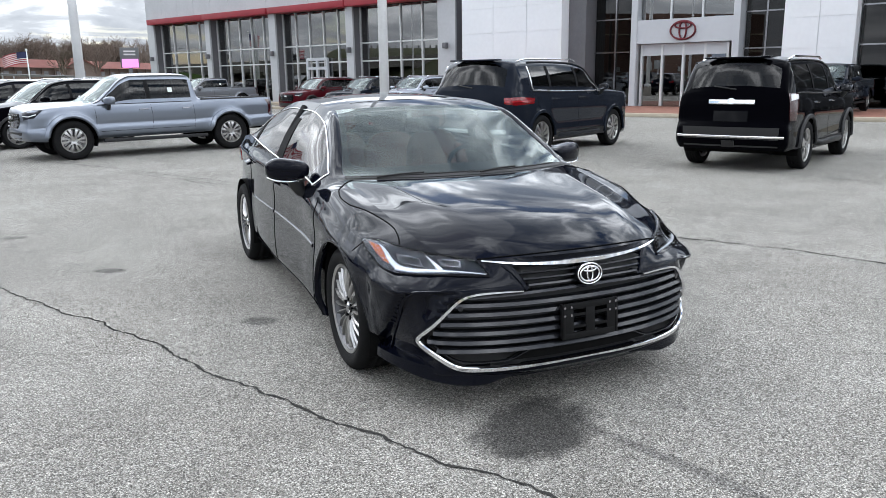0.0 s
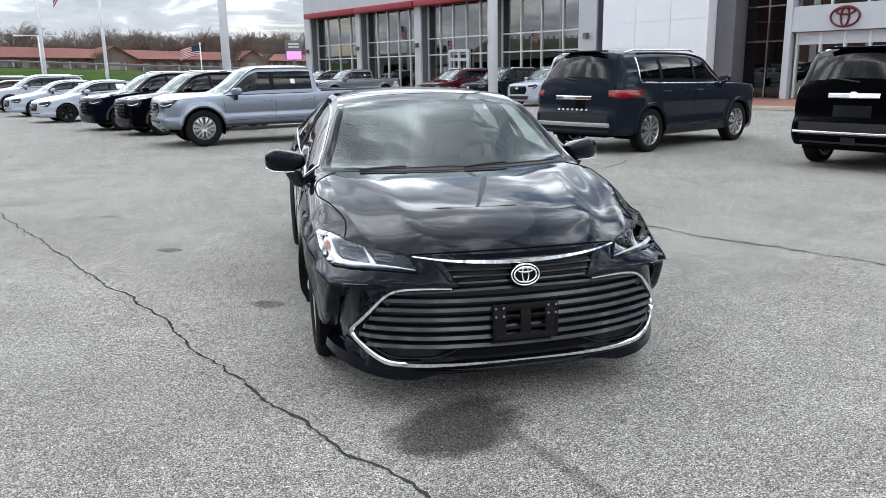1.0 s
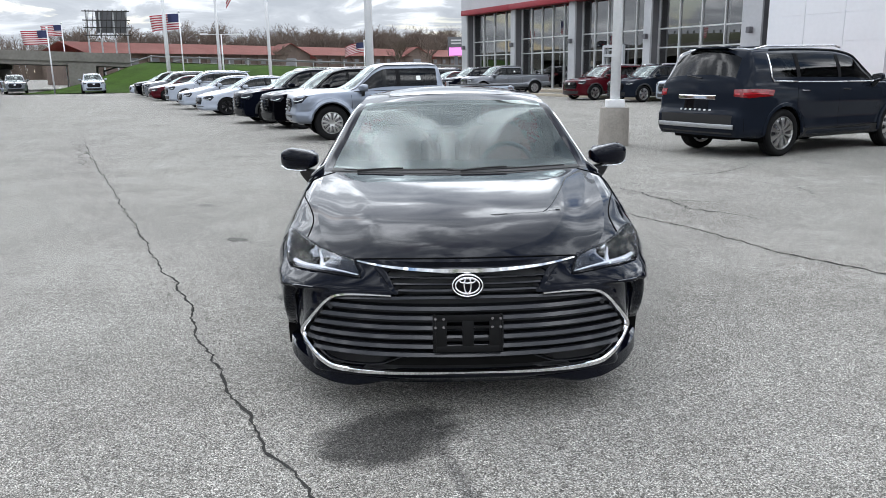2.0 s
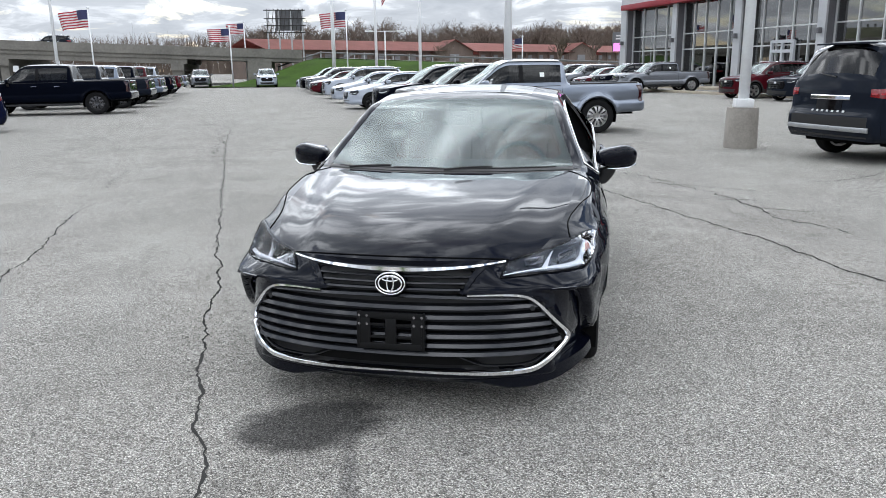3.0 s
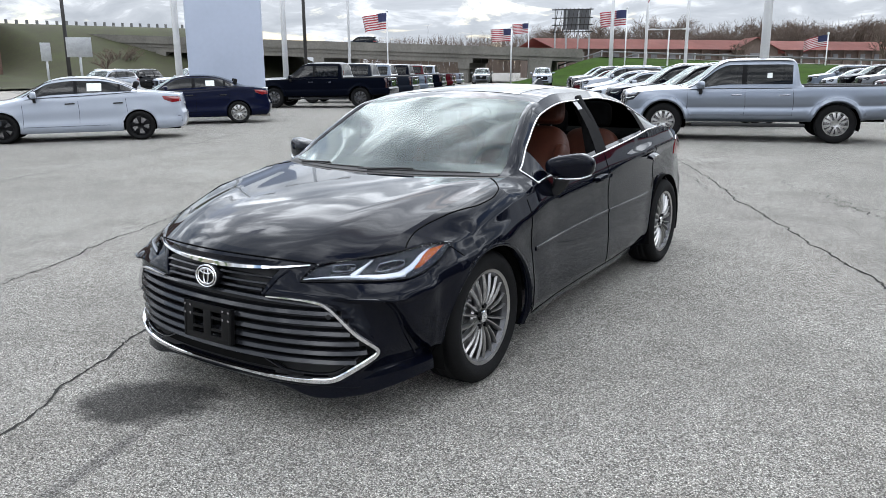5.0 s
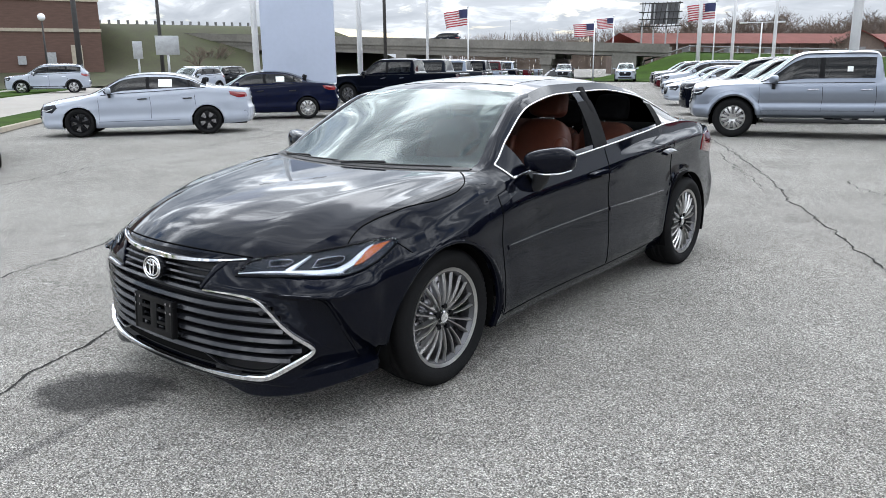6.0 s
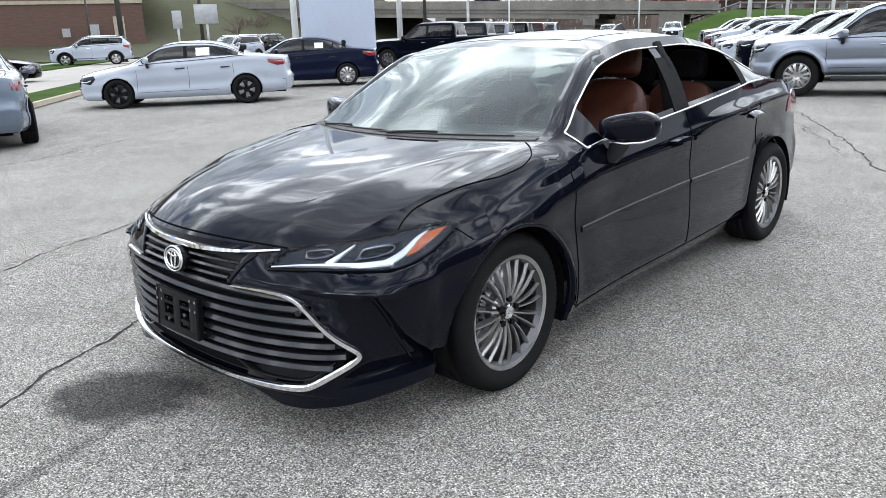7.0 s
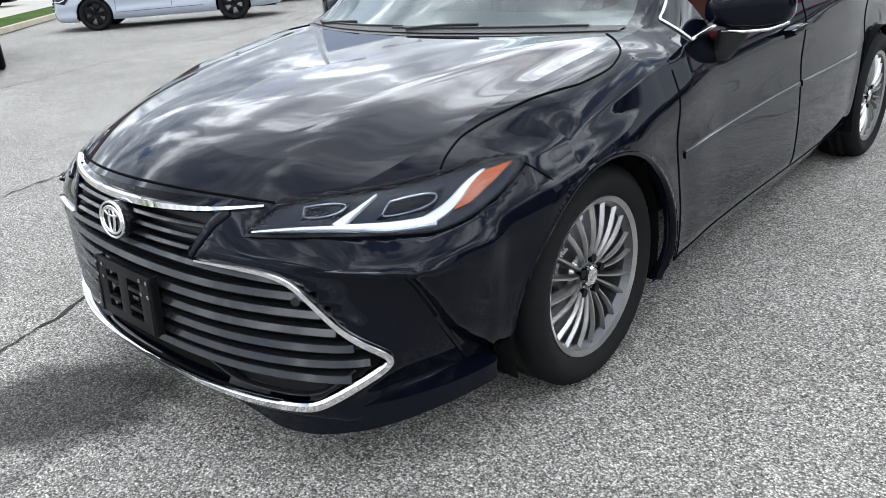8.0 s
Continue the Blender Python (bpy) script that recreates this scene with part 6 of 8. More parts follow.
    if tail == "tall":
        part("bumper_strip", trim(skin, [(-W * 0.88, rl + 0.19), (0, rl + 0.19), (W * 0.88, rl + 0.19)], 180, 0.035, 0.012, 0.016, 0.08), CHROME, car)
        part("hitch_cover", patch(skin, [(-0.10, rl + 0.13), (0.10, rl + 0.13), (0.10, rl + 0.03), (-0.10, rl + 0.03)], 180, 0.022, 0.012, 0.08), PLASTIC, car)
        part("emblem", patch(skin, [(0.06 * math.cos(a), 1.115 + 0.045 * math.sin(a)) for a in np.linspace(0, 2 * np.pi, 14, endpoint=False)], 180, 0.024, 0.012, 0.08), CHROME, car)
        for s in (1, -1):
            tube("step_bar", [(s * (W - 0.03), sp["arches"][0][2] + 0.12, 0.40), (s * (W + 0.03), sp["arches"][0][2] + 0.25, 0.385), (s * (W + 0.03), wb - sp["arches"][1][2] - 0.25, 0.385), (s * (W - 0.03), wb - sp["arches"][1][2] - 0.12, 0.40)], 0.05, PLASTIC, car, 8)
    part("plate_panel", patch(skin, [(-0.27, rl + rh * 0.70), (0.27, rl + rh * 0.70), (0.27, rl + rh * 0.50), (-0.27, rl + rh * 0.50)], 180, 0.006, 0.012, 0.12), GLOSS_BLACK, car)
    bar_z, bar_w = (1.10, 0.36) if tail == "tall" else (rl + rh * 0.73, 0.33 if tail != "wide" else 0.42)
    part("tail_trim", trim(skin, [(-bar_w, bar_z), (bar_w, bar_z)], 180, 0.07 if tail else 0.05, 0.018, 0.004, 0.1), CHROME, car)
    # door lines, handles, sill, window trim
    pill = sp["pillars"]
    seams = [sp["glass_a"] + 0.16, (pill[0][0] + pill[0][1]) / 2 + 0.03]
    seams.append(sp["arches"][1][0] - sp["arches"][1][2] * 0.75 if "bed" not in sp else 2.56)
    for mir in (False, True):
        for y in seams:
            part("door_seam", trim(skin, [(y, beltz - 0.03), (y + 0.02, beltz - 0.3), (y, low + 0.14)], 90, 0.007, 0.001, 0.0004, 0.06, mir), GAP, car)
        part("sill_seam", trim(skin, [(seams[0], low + 0.14), (seams[-1] + 0.0, low + 0.16)], 90, 0.007, 0.001, 0.0004, 0.1, mir), GAP, car)
        for y in seams[1:]:
            part("door_handle", trim(skin, [(y - 0.26, beltz - 0.13), (y - 0.06, beltz - 0.12)], 90, 0.028, 0.028, 0.002, 0.04, mir), PLASTIC if face == "plain" else DARK_CHROME if face == "truck" else CHROME, car)
        if face == "truck":
            s = -1 if mir else 1
            box("side_step", (s * (W - 0.02), (sp["arches"][0][2] + wb - sp["arches"][1][2]) / 2, low - 0.05), (0.10, wb - 2 * sp["arches"][0][2] - 0.22, 0.07), PLASTIC, car, 0.02)
        if face == "wagon":
            part("sill_cladding", patch(skin, [(sp["arches"][0][2] + 0.02, low + 0.18), (wb - sp["arches"][1][2] - 0.02, low + 0.18), (wb - sp["arches"][1][2] - 0.02, low + 0.04), (sp["arches"][0][2] + 0.02, low + 0.04)], 90, 0.008, 0.012, 0.2, mir), PLASTIC, car)
    # trim round the side glass, flares over the wheels, papers in the window
    tg, st, k1 = sh["top"], sh["Y"], sh["K1"]
    ids = [i for i in range(len(st)) if sp["glass_a"] - 0.05 < st[i] < sp["glass_b"] + 0.02]
    for s in (1, -1):
        for rr in (0, k1):
            row = rr if s > 0 else tg.shape[1] - 1 - rr
            tube("window_trim", [tg[i, row] + np.array([s * 0.006, 0, 0.0]) for i in ids[::3]], 0.012 if face == "wagon" else 0.007, CHROME if (bright and rr == 0) else PLASTIC, car, 6)
    if bright:
        for s in (1, -1):
            def rim(i, k):
                return tg[i, k if s > 0 else tg.shape[1] - 1 - k] + np.array([s * 0.008, 0, 0.002])
            back = ids[-1]
            tube("window_trim", [rim(i, 0) for i in ids[-14::3]] + [rim(back, k) for k in range(1, k1)], 0.016, CHROME, car, 6)
    for mir in (False, True):
        for cy, cz, rad in sp["arches"]:
            foot = math.asin(min(0.5, max(-0.35, (float(pch(sp["bottom"], [cy])[0]) + 0.09 - cz) / (rad + 0.03))))
            arc = [(cy + (rad + 0.03) * math.cos(a), cz + (rad + 0.03) * math.sin(a)) for a in np.linspace(math.pi - foot, foot, 22)]
            part("wheel_flare", trim(skin, arc, 90, {"plain": 0.03, "truck": 0.105}.get(face, 0.07), {"plain": 0.006, "truck": 0.046}.get(face, 0.028), 0.0, 0.06, mir), mat if face != "wagon" else (mat if bright else PLASTIC), car)
    # black faces of the pillars between the doors
    for s in (1, -1):
        for a, b in sp["pillars"]:
            cols_ = [i for i in range(len(st)) if a - 0.02 <= st[i] <= b + 0.02]
            rows_ = [k if s > 0 else tg.shape[1] - 1 - k for k in range(1, k1)]
            pv = [tg[i, k] + [s * 0.006, 0, 0.001] for i in cols_ for k in rows_]
            n_ = len(rows_)
            if len(cols_) > 1:
                mesh_part("pillar_cover", pv, [(i * n_ + j, i * n_ + j + 1, i * n_ + n_ + j + 1, i * n_ + n_ + j) for i in range(len(cols_) - 1) for j in range(n_ - 1)], CABIN, car)
        if "bed" in sp:
            ids_ = [i for i in range(len(st)) if sp["bed"][0] - 0.05 < st[i] < sp["bed"][1] + 0.03]
            row = k1 if s > 0 else tg.shape[1] - 1 - k1
            tube("bed_rail", [tg[i, row] + [s * 0.012, 0, 0.004] for i in ids_[::3]], 0.028, PLASTIC, car, 8)
    for y, z, w, hh in papers:
        part("window_paper", patch(skin, [(y, z), (y + w, z), (y + w, z + hh), (y, z + hh)], 90, 0.010, 0.002, 0.04), PAPER, car)
    if face == "wagon":
        zr = sp["rail"][6][2]
        for s in (1, -1):
            xr = sp["rail"][6][1] - 0.03
            tube("roof_rail", [(s * xr, sp["header"] + 0.25, zr + 0.02), (s * xr, sp["header"] + 0.4, zr + 0.055), (s * (xr - 0.01), sp["rear_header"] - 0.6, zr + 0.05), (s * (xr - 0.01), sp["rear_header"] - 0.3, zr - 0.0)], 0.016, CHROME if colour in ("grey", "black") else PLASTIC, car, 8)
        bm = bmesh.new()
        add_box(bm, 0, sp["rear_header"] + 0.01, float(pch(sp["top"], [sp["rear_header"] - 0.08])[0]) - 0.012, W * 1.08, 0.17, 0.030, 0.012)
        part("spoiler", bm, mat, car)
        part("rear_wiper", trim(skin, [(0.05, sp["belt"][-1][2] + 0.08), (-0.30, sp["belt"][-1][2] + 0.13)], 180, 0.02, 0.02, 0.006, 0.08), PLASTIC, car)
    return car


def place(car, x, y, heading):
    """Stand a vehicle with its front axle over (x, y), facing the heading vector."""
    hx, hy = heading
    car.matrix_world = Matrix.Translation((x, y, 0)) @ Matrix.Rotation(math.atan2(hx, -hy), 4, "Z")
    return car


def repaint(car, colour, old):
    """Another colour for a copied vehicle: its own slots, the shared meshes."""
    for o in car.children_recursive:
        if o.type == "MESH" and o.material_slots and o.material_slots[0].material == PAINTS[old]:
            o.material_slots[0].link = "OBJECT"
            o.material_slots[0].material = PAINTS[colour]
    return car


def again(src, x, y, heading, colour, old, label):
    c = copy_thing(src, Matrix())
    place(c, x, y, heading)
    if colour != old:
        repaint(c, colour, old)
    c["label"] = label
    return c


ROW = (-0.90, -0.43)
silver_pickup = place(vehicle("pickup_truck", scaled(dict(PICKUP, arches=[(0.0, 0.40, 0.47), (3.40, 0.40, 0.46)]), 0.98, 3.40 / 3.35, 0.975), "silver", "silver crew cab pickup truck with open bed", "truck", "six", face="truck", papers=((2.04, 1.32, 0.10, 0.10),)), -2.63, 14.37, (-0.9656, -0.26))
tall_suv = place(vehicle("suv", scaled(dict(BIG_SUV, glass_b=2.98, R=0.405, arches=[(0.0, 0.405, 0.455), (3.10, 0.405, 0.455)]), 1.09, 3.10 / 2.69, 1.125), "grey", "dark grey full size suv with chrome rear bar", "suv", "mesh", face="wagon", bright=True, tail="wide"), 8.24, 11.27, (0.889, 0.457))
dark_suv = place(vehicle("suv", scaled(dict(BIG_SUV, R=0.39, arches=[(0.0, 0.39, 0.44), (2.79, 0.39, 0.44)]), 1.03, 2.79 / 2.69, 1.085), "black", "gloss black off road suv with chrome roof rails", "suv", "five", face="wagon", tail="tall"), 10.63, 7.14, (0.895, 0.444))
plain_sedan = place(vehicle("sedan", scaled(dict(SEDAN, arches=[(0.0, 0.325, 0.355), (2.80, 0.325, 0.355)]), 1.0, 2.80 / 2.70, 1.0), "white", "white compact sedan with black wheels", "sedan", "five", ALLOY_BLACK, papers=((1.75, 1.10, 0.30, 0.17),)), -15.07, 6.11, (-0.605, -0.796))
navy = place(vehicle("sedan", dict(SEDAN, w=0.9001), "blue", "navy blue compact sedan with machined wheels", "sedan", "mesh", papers=((1.80, 1.10, 0.25, 0.15),)), -17.2, 11.17, (-0.62, -0.785))
again(navy, -12.75, 2.1, (-0.95, 0.30), "slate", "blue", "slate grey sedan at the edge of the lot")
dark_pickup = place(vehicle("pickup_truck", scaled(dict(PICKUP, R=0.42, arches=[(0.0, 0.42, 0.49), (3.70, 0.42, 0.48)]), 1.04, 3.70 / 3.35, 1.04), "darkblue", "black crew cab pickup truck with tinted windows", "truck", "mesh", ALLOY_DARK, face="truck"), -21.2, 21.0, (-0.91, -0.41))
for k, (dx, dy, col) in enumerate(((-1.85, 4.3, "grey"), (-3.6, 8.15, "slate"), (-5.9, 13.05, "darkblue"), (-8.4, 18.2, "red"), (-10.8, 23.2, "silver"))):
    again(dark_pickup, -21.2 + dx, 21.0 + dy, (-0.91, -0.41), col, "darkblue", "dark crew cab pickup in a row of trucks" if k < 3 else "pickup truck far along the row")
small_suv = place(vehicle("suv", dict(SUV), "black", "black compact suv in the parked row", "suv", "five", face="wagon"), -3.7 - 0.36, 17.3 + 0.75, ROW)
again(small_suv, -5.46, 20.5, ROW, "darkblue", "black", "midnight blue suv in the parked row")
other_sedan = again(plain_sedan, -8.1, 25.6, ROW, "white", "white", "white sedan in the parked row")
again(plain_sedan, -10.4, 30.6, ROW, "white", "white", "white sedan in the parked row")
again(small_suv, -12.75, 35.7, ROW, "white", "black", "white suv in the parked row")
again(plain_sedan, -15.8, 41.9, ROW, "red", "white", "red sedan in the parked row")
again(small_suv, -17.4, 45.2, ROW, "midgrey", "black", "grey suv in the parked row")
again(small_suv, -19.4, 49.2, ROW, "black", "black", "black suv far along the row")
again(plain_sedan, -21.2, 53.2, ROW, "white", "white", "white sedan far along the row")
again(silver_pickup, 2.75, 42.6, (-0.94, -0.33), "midgrey", "silver", "grey pickup truck before the showroom glass")
for k, (kind, col) in enumerate(((small_suv, "darkblue"), (plain_sedan, "red"), (small_suv, "midgrey"), (small_suv, "black"), (plain_sedan, "white"), (small_suv, "slate"))):
    again(kind, 1.5 - 1.25 * k, 45.2 + 2.6 * k, ROW, col, "black" if kind is small_suv else "white", "parked car in the row by the showroom")
again(small_suv, 7.5, 34.0, ROW, "red", "black", "dark red suv by the showroom")
again(small_suv, 9.0, 30.9, ROW, "grey", "black", "dark grey suv by the showroom")
again(small_suv, 10.4, 28.0, ROW, "white", "black", "white suv by the showroom")
again(silver_pickup, 20.6, 14.9, ROW, "grey", "silver", "dark grey pickup on the terrace by the entrance").location.z = 0.14
again(small_suv, -28.6, 62.0, (0.42, -0.90), "white", "black", "white suv driving out of the underpass")
again(small_suv, -36.5, 64.5, (0.45, -0.89), "midgrey", "black", "grey suv by the underpass")
again(small_suv, -51.5, 19.6, (-0.45, -0.89), "white", "black", "white minivan on the far street").scale = (1.12, 1.16, 1.16)
again(plain_sedan, -31.0, 9.2, (0.45, 0.89), "black", "white", "black car on the far street")
again(small_suv, -44, 34.5, (0.3, -0.95), "white", "black", "white suv parked beyond the lot")
again(small_suv, -38.6, 23.2, (0.3, -0.95), "white", "black", "white suv on the far street")
again(small_suv, -40.4, 26.4, (0.3, -0.95), "black", "black", "black suv on the far street")
again(silver_pickup, -37.2, 27.6, (-0.3, -0.95), "white", "silver", "white pickup truck on the far street")
again(small_suv, -47, 38.0, (0.3, -0.95), "grey", "black", "dark suv parked beyond the lot")
again(small_suv, -58, 66.6, (-0.92, -0.38), "grey", "black", "dark car on the overpass").location = bm_ @ Vector((29, -8, 0.0))

# ---------------------------------------------------------------- the black sedan in the middle
def hero_hood(half, Y, K1, K2):
    """Bonnet sculpting: two long creases, a hollow beside each, and a soft centre."""
    x, z = half[..., 0], half[..., 2]
    on = np.clip((0.10 - Y) / 0.15, 0, 1) * np.clip((Y + 0.95) / 0.25, 0, 1)
    c = np.interp(Y, [-0.93, -0.4, 0.15], [0.40, 0.50, 0.62])[:, None]
    ridge = 0.005 * np.exp(-((x - c) / 0.085) ** 2) - 0.004 * np.exp(-((x - c - 0.15) / 0.08) ** 2)
    half[..., 2] = z + ridge * on[:, None]
    # the wing's shoulder rolls over into the side
    roll = np.clip((0.18 - Y) / 0.2, 0, 1) * np.clip((Y + 0.70) / 0.16, 0, 1)
    k = np.arange(K1)
    half[:, :K1, 2] -= 0.030 * roll[:, None] * (1 - k / K1)[None, :] ** 2.6
    # and stands as a crest over the wheel
    kk = np.arange(K1 + K2 + 1)
    over = np.clip((0.14 - Y) / 0.22, 0, 1) * np.clip((Y + 0.66) / 0.22, 0, 1)
    half[..., 2] += 0.026 * (over * over * (3 - 2 * over))[:, None] * np.exp(-((kk - 0.42 * K1) / (0.50 * K1)) ** 2)[None, :]
    # the windscreen is one even sheet between cowl and roof
    i0, i1 = int(np.argmin(abs(Y - 0.17))), int(np.argmin(abs(Y - 1.05)))
    f = ((Y[i0:i1 + 1] - Y[i0]) / (Y[i1] - Y[i0]))[:, None, None]
    g = (np.arange(K2 + 1) / K2)[None, :, None]
    a, b = half[i0, K1:].copy(), half[i1, K1:].copy()
    sheet = a[None] * (1 - f) + b[None] * f
    sheet = sheet + (half[i0:i1 + 1, K1:K1 + 1] - sheet[:, :1]) * (1 - g) ** 2
    sheet[..., 2] += (0.012 * 4 * f * (1 - f) * (1 - np.cos(np.pi * g)) / 2)[..., 0]
    half[i0:i1 + 1, K1:] = sheet
    # the windscreen pillars stand proud of the glass
    rise = np.clip(4 * f[:, 0, 0], 0, 1) * np.clip(6 * (1 - f[:, 0, 0]), 0, 1)
    half[i0:i1 + 1, K1:K1 + 2, 2] += 0.011 * rise[:, None]
    half[i0:i1 + 1, K1 - 1, 2] += 0.006 * rise
    return half


RECESS = [True]


def hero_skirt(S, Q, nrm):
    """Front corner: a ledge under the lamp, a hollow below it, and a lip that juts at the foot."""
    # below the rim the nose fills out to a blunt rounded plan
    cy, a, b, p = -0.40, 0.93, 0.553, 2.4
    vx, vy = Q[:, 0], np.minimum(Q[:, 1] - cy, -1e-4)
    r = np.hypot(vx, vy)
    target = 1 / ((abs(vx / r) / a) ** p + (abs(vy / r) / b) ** p) ** (1 / p)
    grow = np.clip((cy - Q[:, 1]) / 0.10, 0, 1)
    grow = grow * grow * (3 - 2 * grow)
    z = S[..., 2]
    prof = np.interp(z, [0.15, 0.185, 0.212, 0.30, 0.42, 0.55, 0.62, 0.70, 0.76], [-0.075, -0.040, 0.000, 0.004, 0.006, 0.0, -0.006, -0.030, -0.06])
    rise = np.clip((Q[:, 2:3] - z) / np.maximum(Q[:, 2:3] - 0.58, 0.03), 0, 1)
    want = r[:, None] + (target[:, None] + prof - r[:, None]) * (rise * (2 - rise))
    nx, ny = vx[:, None] / r[:, None] * want, cy + vy[:, None] / r[:, None] * want
    S[..., 0] += (nx - S[..., 0]) * grow[:, None]
    S[..., 1] += (ny - S[..., 1]) * grow[:, None]
    x, y, z = abs(S[..., 0]), S[..., 1], S[..., 2]
    S[..., 0] -= np.sign(S[..., 0]) * 0.074 * np.clip((0.62 - z) / 0.34, 0, 1) * np.clip((-0.26 - y) / 0.12, 0, 1) * np.clip((x - 0.70) / 0.12, 0, 1)
    x = abs(S[..., 0])
    haunch = np.clip((y - 1.55) / 0.9, 0, 1) * np.clip((3.75 - y) / 0.5, 0, 1)
    crease = np.interp(y, [1.5, 2.3, 3.2], [0.905, 0.930, 0.955])
    S[..., 0] += np.sign(S[..., 0]) * 0.020 * (haunch * haunch * (3 - 2 * haunch)) * np.where(z > crease, np.exp(-((z - crease) / 0.055) ** 2), np.exp(-((z - crease) / 0.035) ** 2)) * np.clip((Q[:, 2:3] - z) / 0.04, 0, 1)
    front = np.clip((-0.36 - y) / 0.05, 0, 1)
    inner = np.interp(z, [0.24, 0.33, 0.375, 0.47, 0.57, 0.60], [0.67, 0.775, 0.785, 0.735, 0.650, 0.63])
    outer = np.interp(z, [0.20, 0.29, 0.40, 0.50, 0.592], [0.878, 0.874, 0.868, 0.855, 0.832])
    ledge = np.interp(x, [0.66, 0.83], [0.606, 0.590])
    across = np.clip((x - inner) / np.maximum(outer - inner, 0.02), 0, 1)
    hollow = np.clip((ledge - z) / 0.009, 0, 1) * np.clip((outer - x) / 0.009, 0, 1) * np.clip((z - 0.225) / 0.05, 0, 1)
    shelf = np.where(z >= ledge - 0.003, np.clip((ledge + 0.060 - z) / 0.060, 0, 1), 0.0) * np.clip((x - 0.655) / 0.07, 0, 1) * np.clip((0.90 - x) / 0.06, 0, 1)
    rib = np.exp(-((x - outer - 0.012) / 0.016) ** 2) * np.clip((ledge + 0.01 - z) / 0.02, 0, 1) * np.clip((z - 0.24) / 0.06, 0, 1)
    d = (0.024 * shelf + 0.008 * rib - 0.052 * hollow * across ** 0.8) * front
    mouth = (inside(HEX, S[..., 0], z) | inside(UPPER, S[..., 0], z)) & (y < -0.55)
    d = np.where(mouth & RECESS[0], -0.050, d)
    S[..., 0] += nrm[:, None, 0] * d
    S[..., 1] += nrm[:, None, 1] * d
    return S


def hero_top_part(y, kk, left, K1):
    if kk >= K1:
        if y < 0.135:
            return "bonnet"
        if y < 0.17:
            return "cowl_panel"
        if 1.05 < y < 2.35:
            return "roof"
        if y > 3.38:
            return "boot_lid"
        return "body"
    return ("fender_left" if left else "fender_right") if y < 0.20 else "body"


HEX = [(-0.33, 0.597), (-0.598, 0.583), (-0.65, 0.55), (-0.766, 0.375), (-0.750, 0.33), (-0.64, 0.245), (-0.31, 0.235), (0.31, 0.235), (0.64, 0.245), (0.750, 0.33), (0.766, 0.375), (0.65, 0.55), (0.598, 0.583), (0.33, 0.597)]
UPPER = [(-0.375, 0.70), (-0.29, 0.59), (0.29, 0.59), (0.375, 0.70)]


def hero_skirt_part(a, b, j, c):
    y = (a[1] + b[1]) / 2
    if c[1] < -0.55 and (inside(HEX, c[0], c[2]) or inside(UPPER, c[0], c[2])):
        return "grille_backing"
    side = abs(a[0]) > 0.6
    if y < -0.30:
        return "front_bumper"
    if not side or y > 3.45:
        return "rear_bumper"
    s = "left" if a[0] > 0 else "right"
    if y < 0.40:
        return "fender_" + s
    if j >= 60:
        return "sill_" + s
    if y < 1.585:
        return "front_door_" + s
    if y < 2.62:
        return "rear_door_" + s
    return "quarter_panel_" + s


def hood_line(z0, rise, sag, slope):
    """Height along the bonnet: a blunt nose that runs out into a nearly straight line."""
    return [(y, z0 + rise * (1 - math.exp(-(y + 0.93) / sag)) + slope * (y + 0.93)) for y in np.linspace(-0.93, 0.13, 40)]


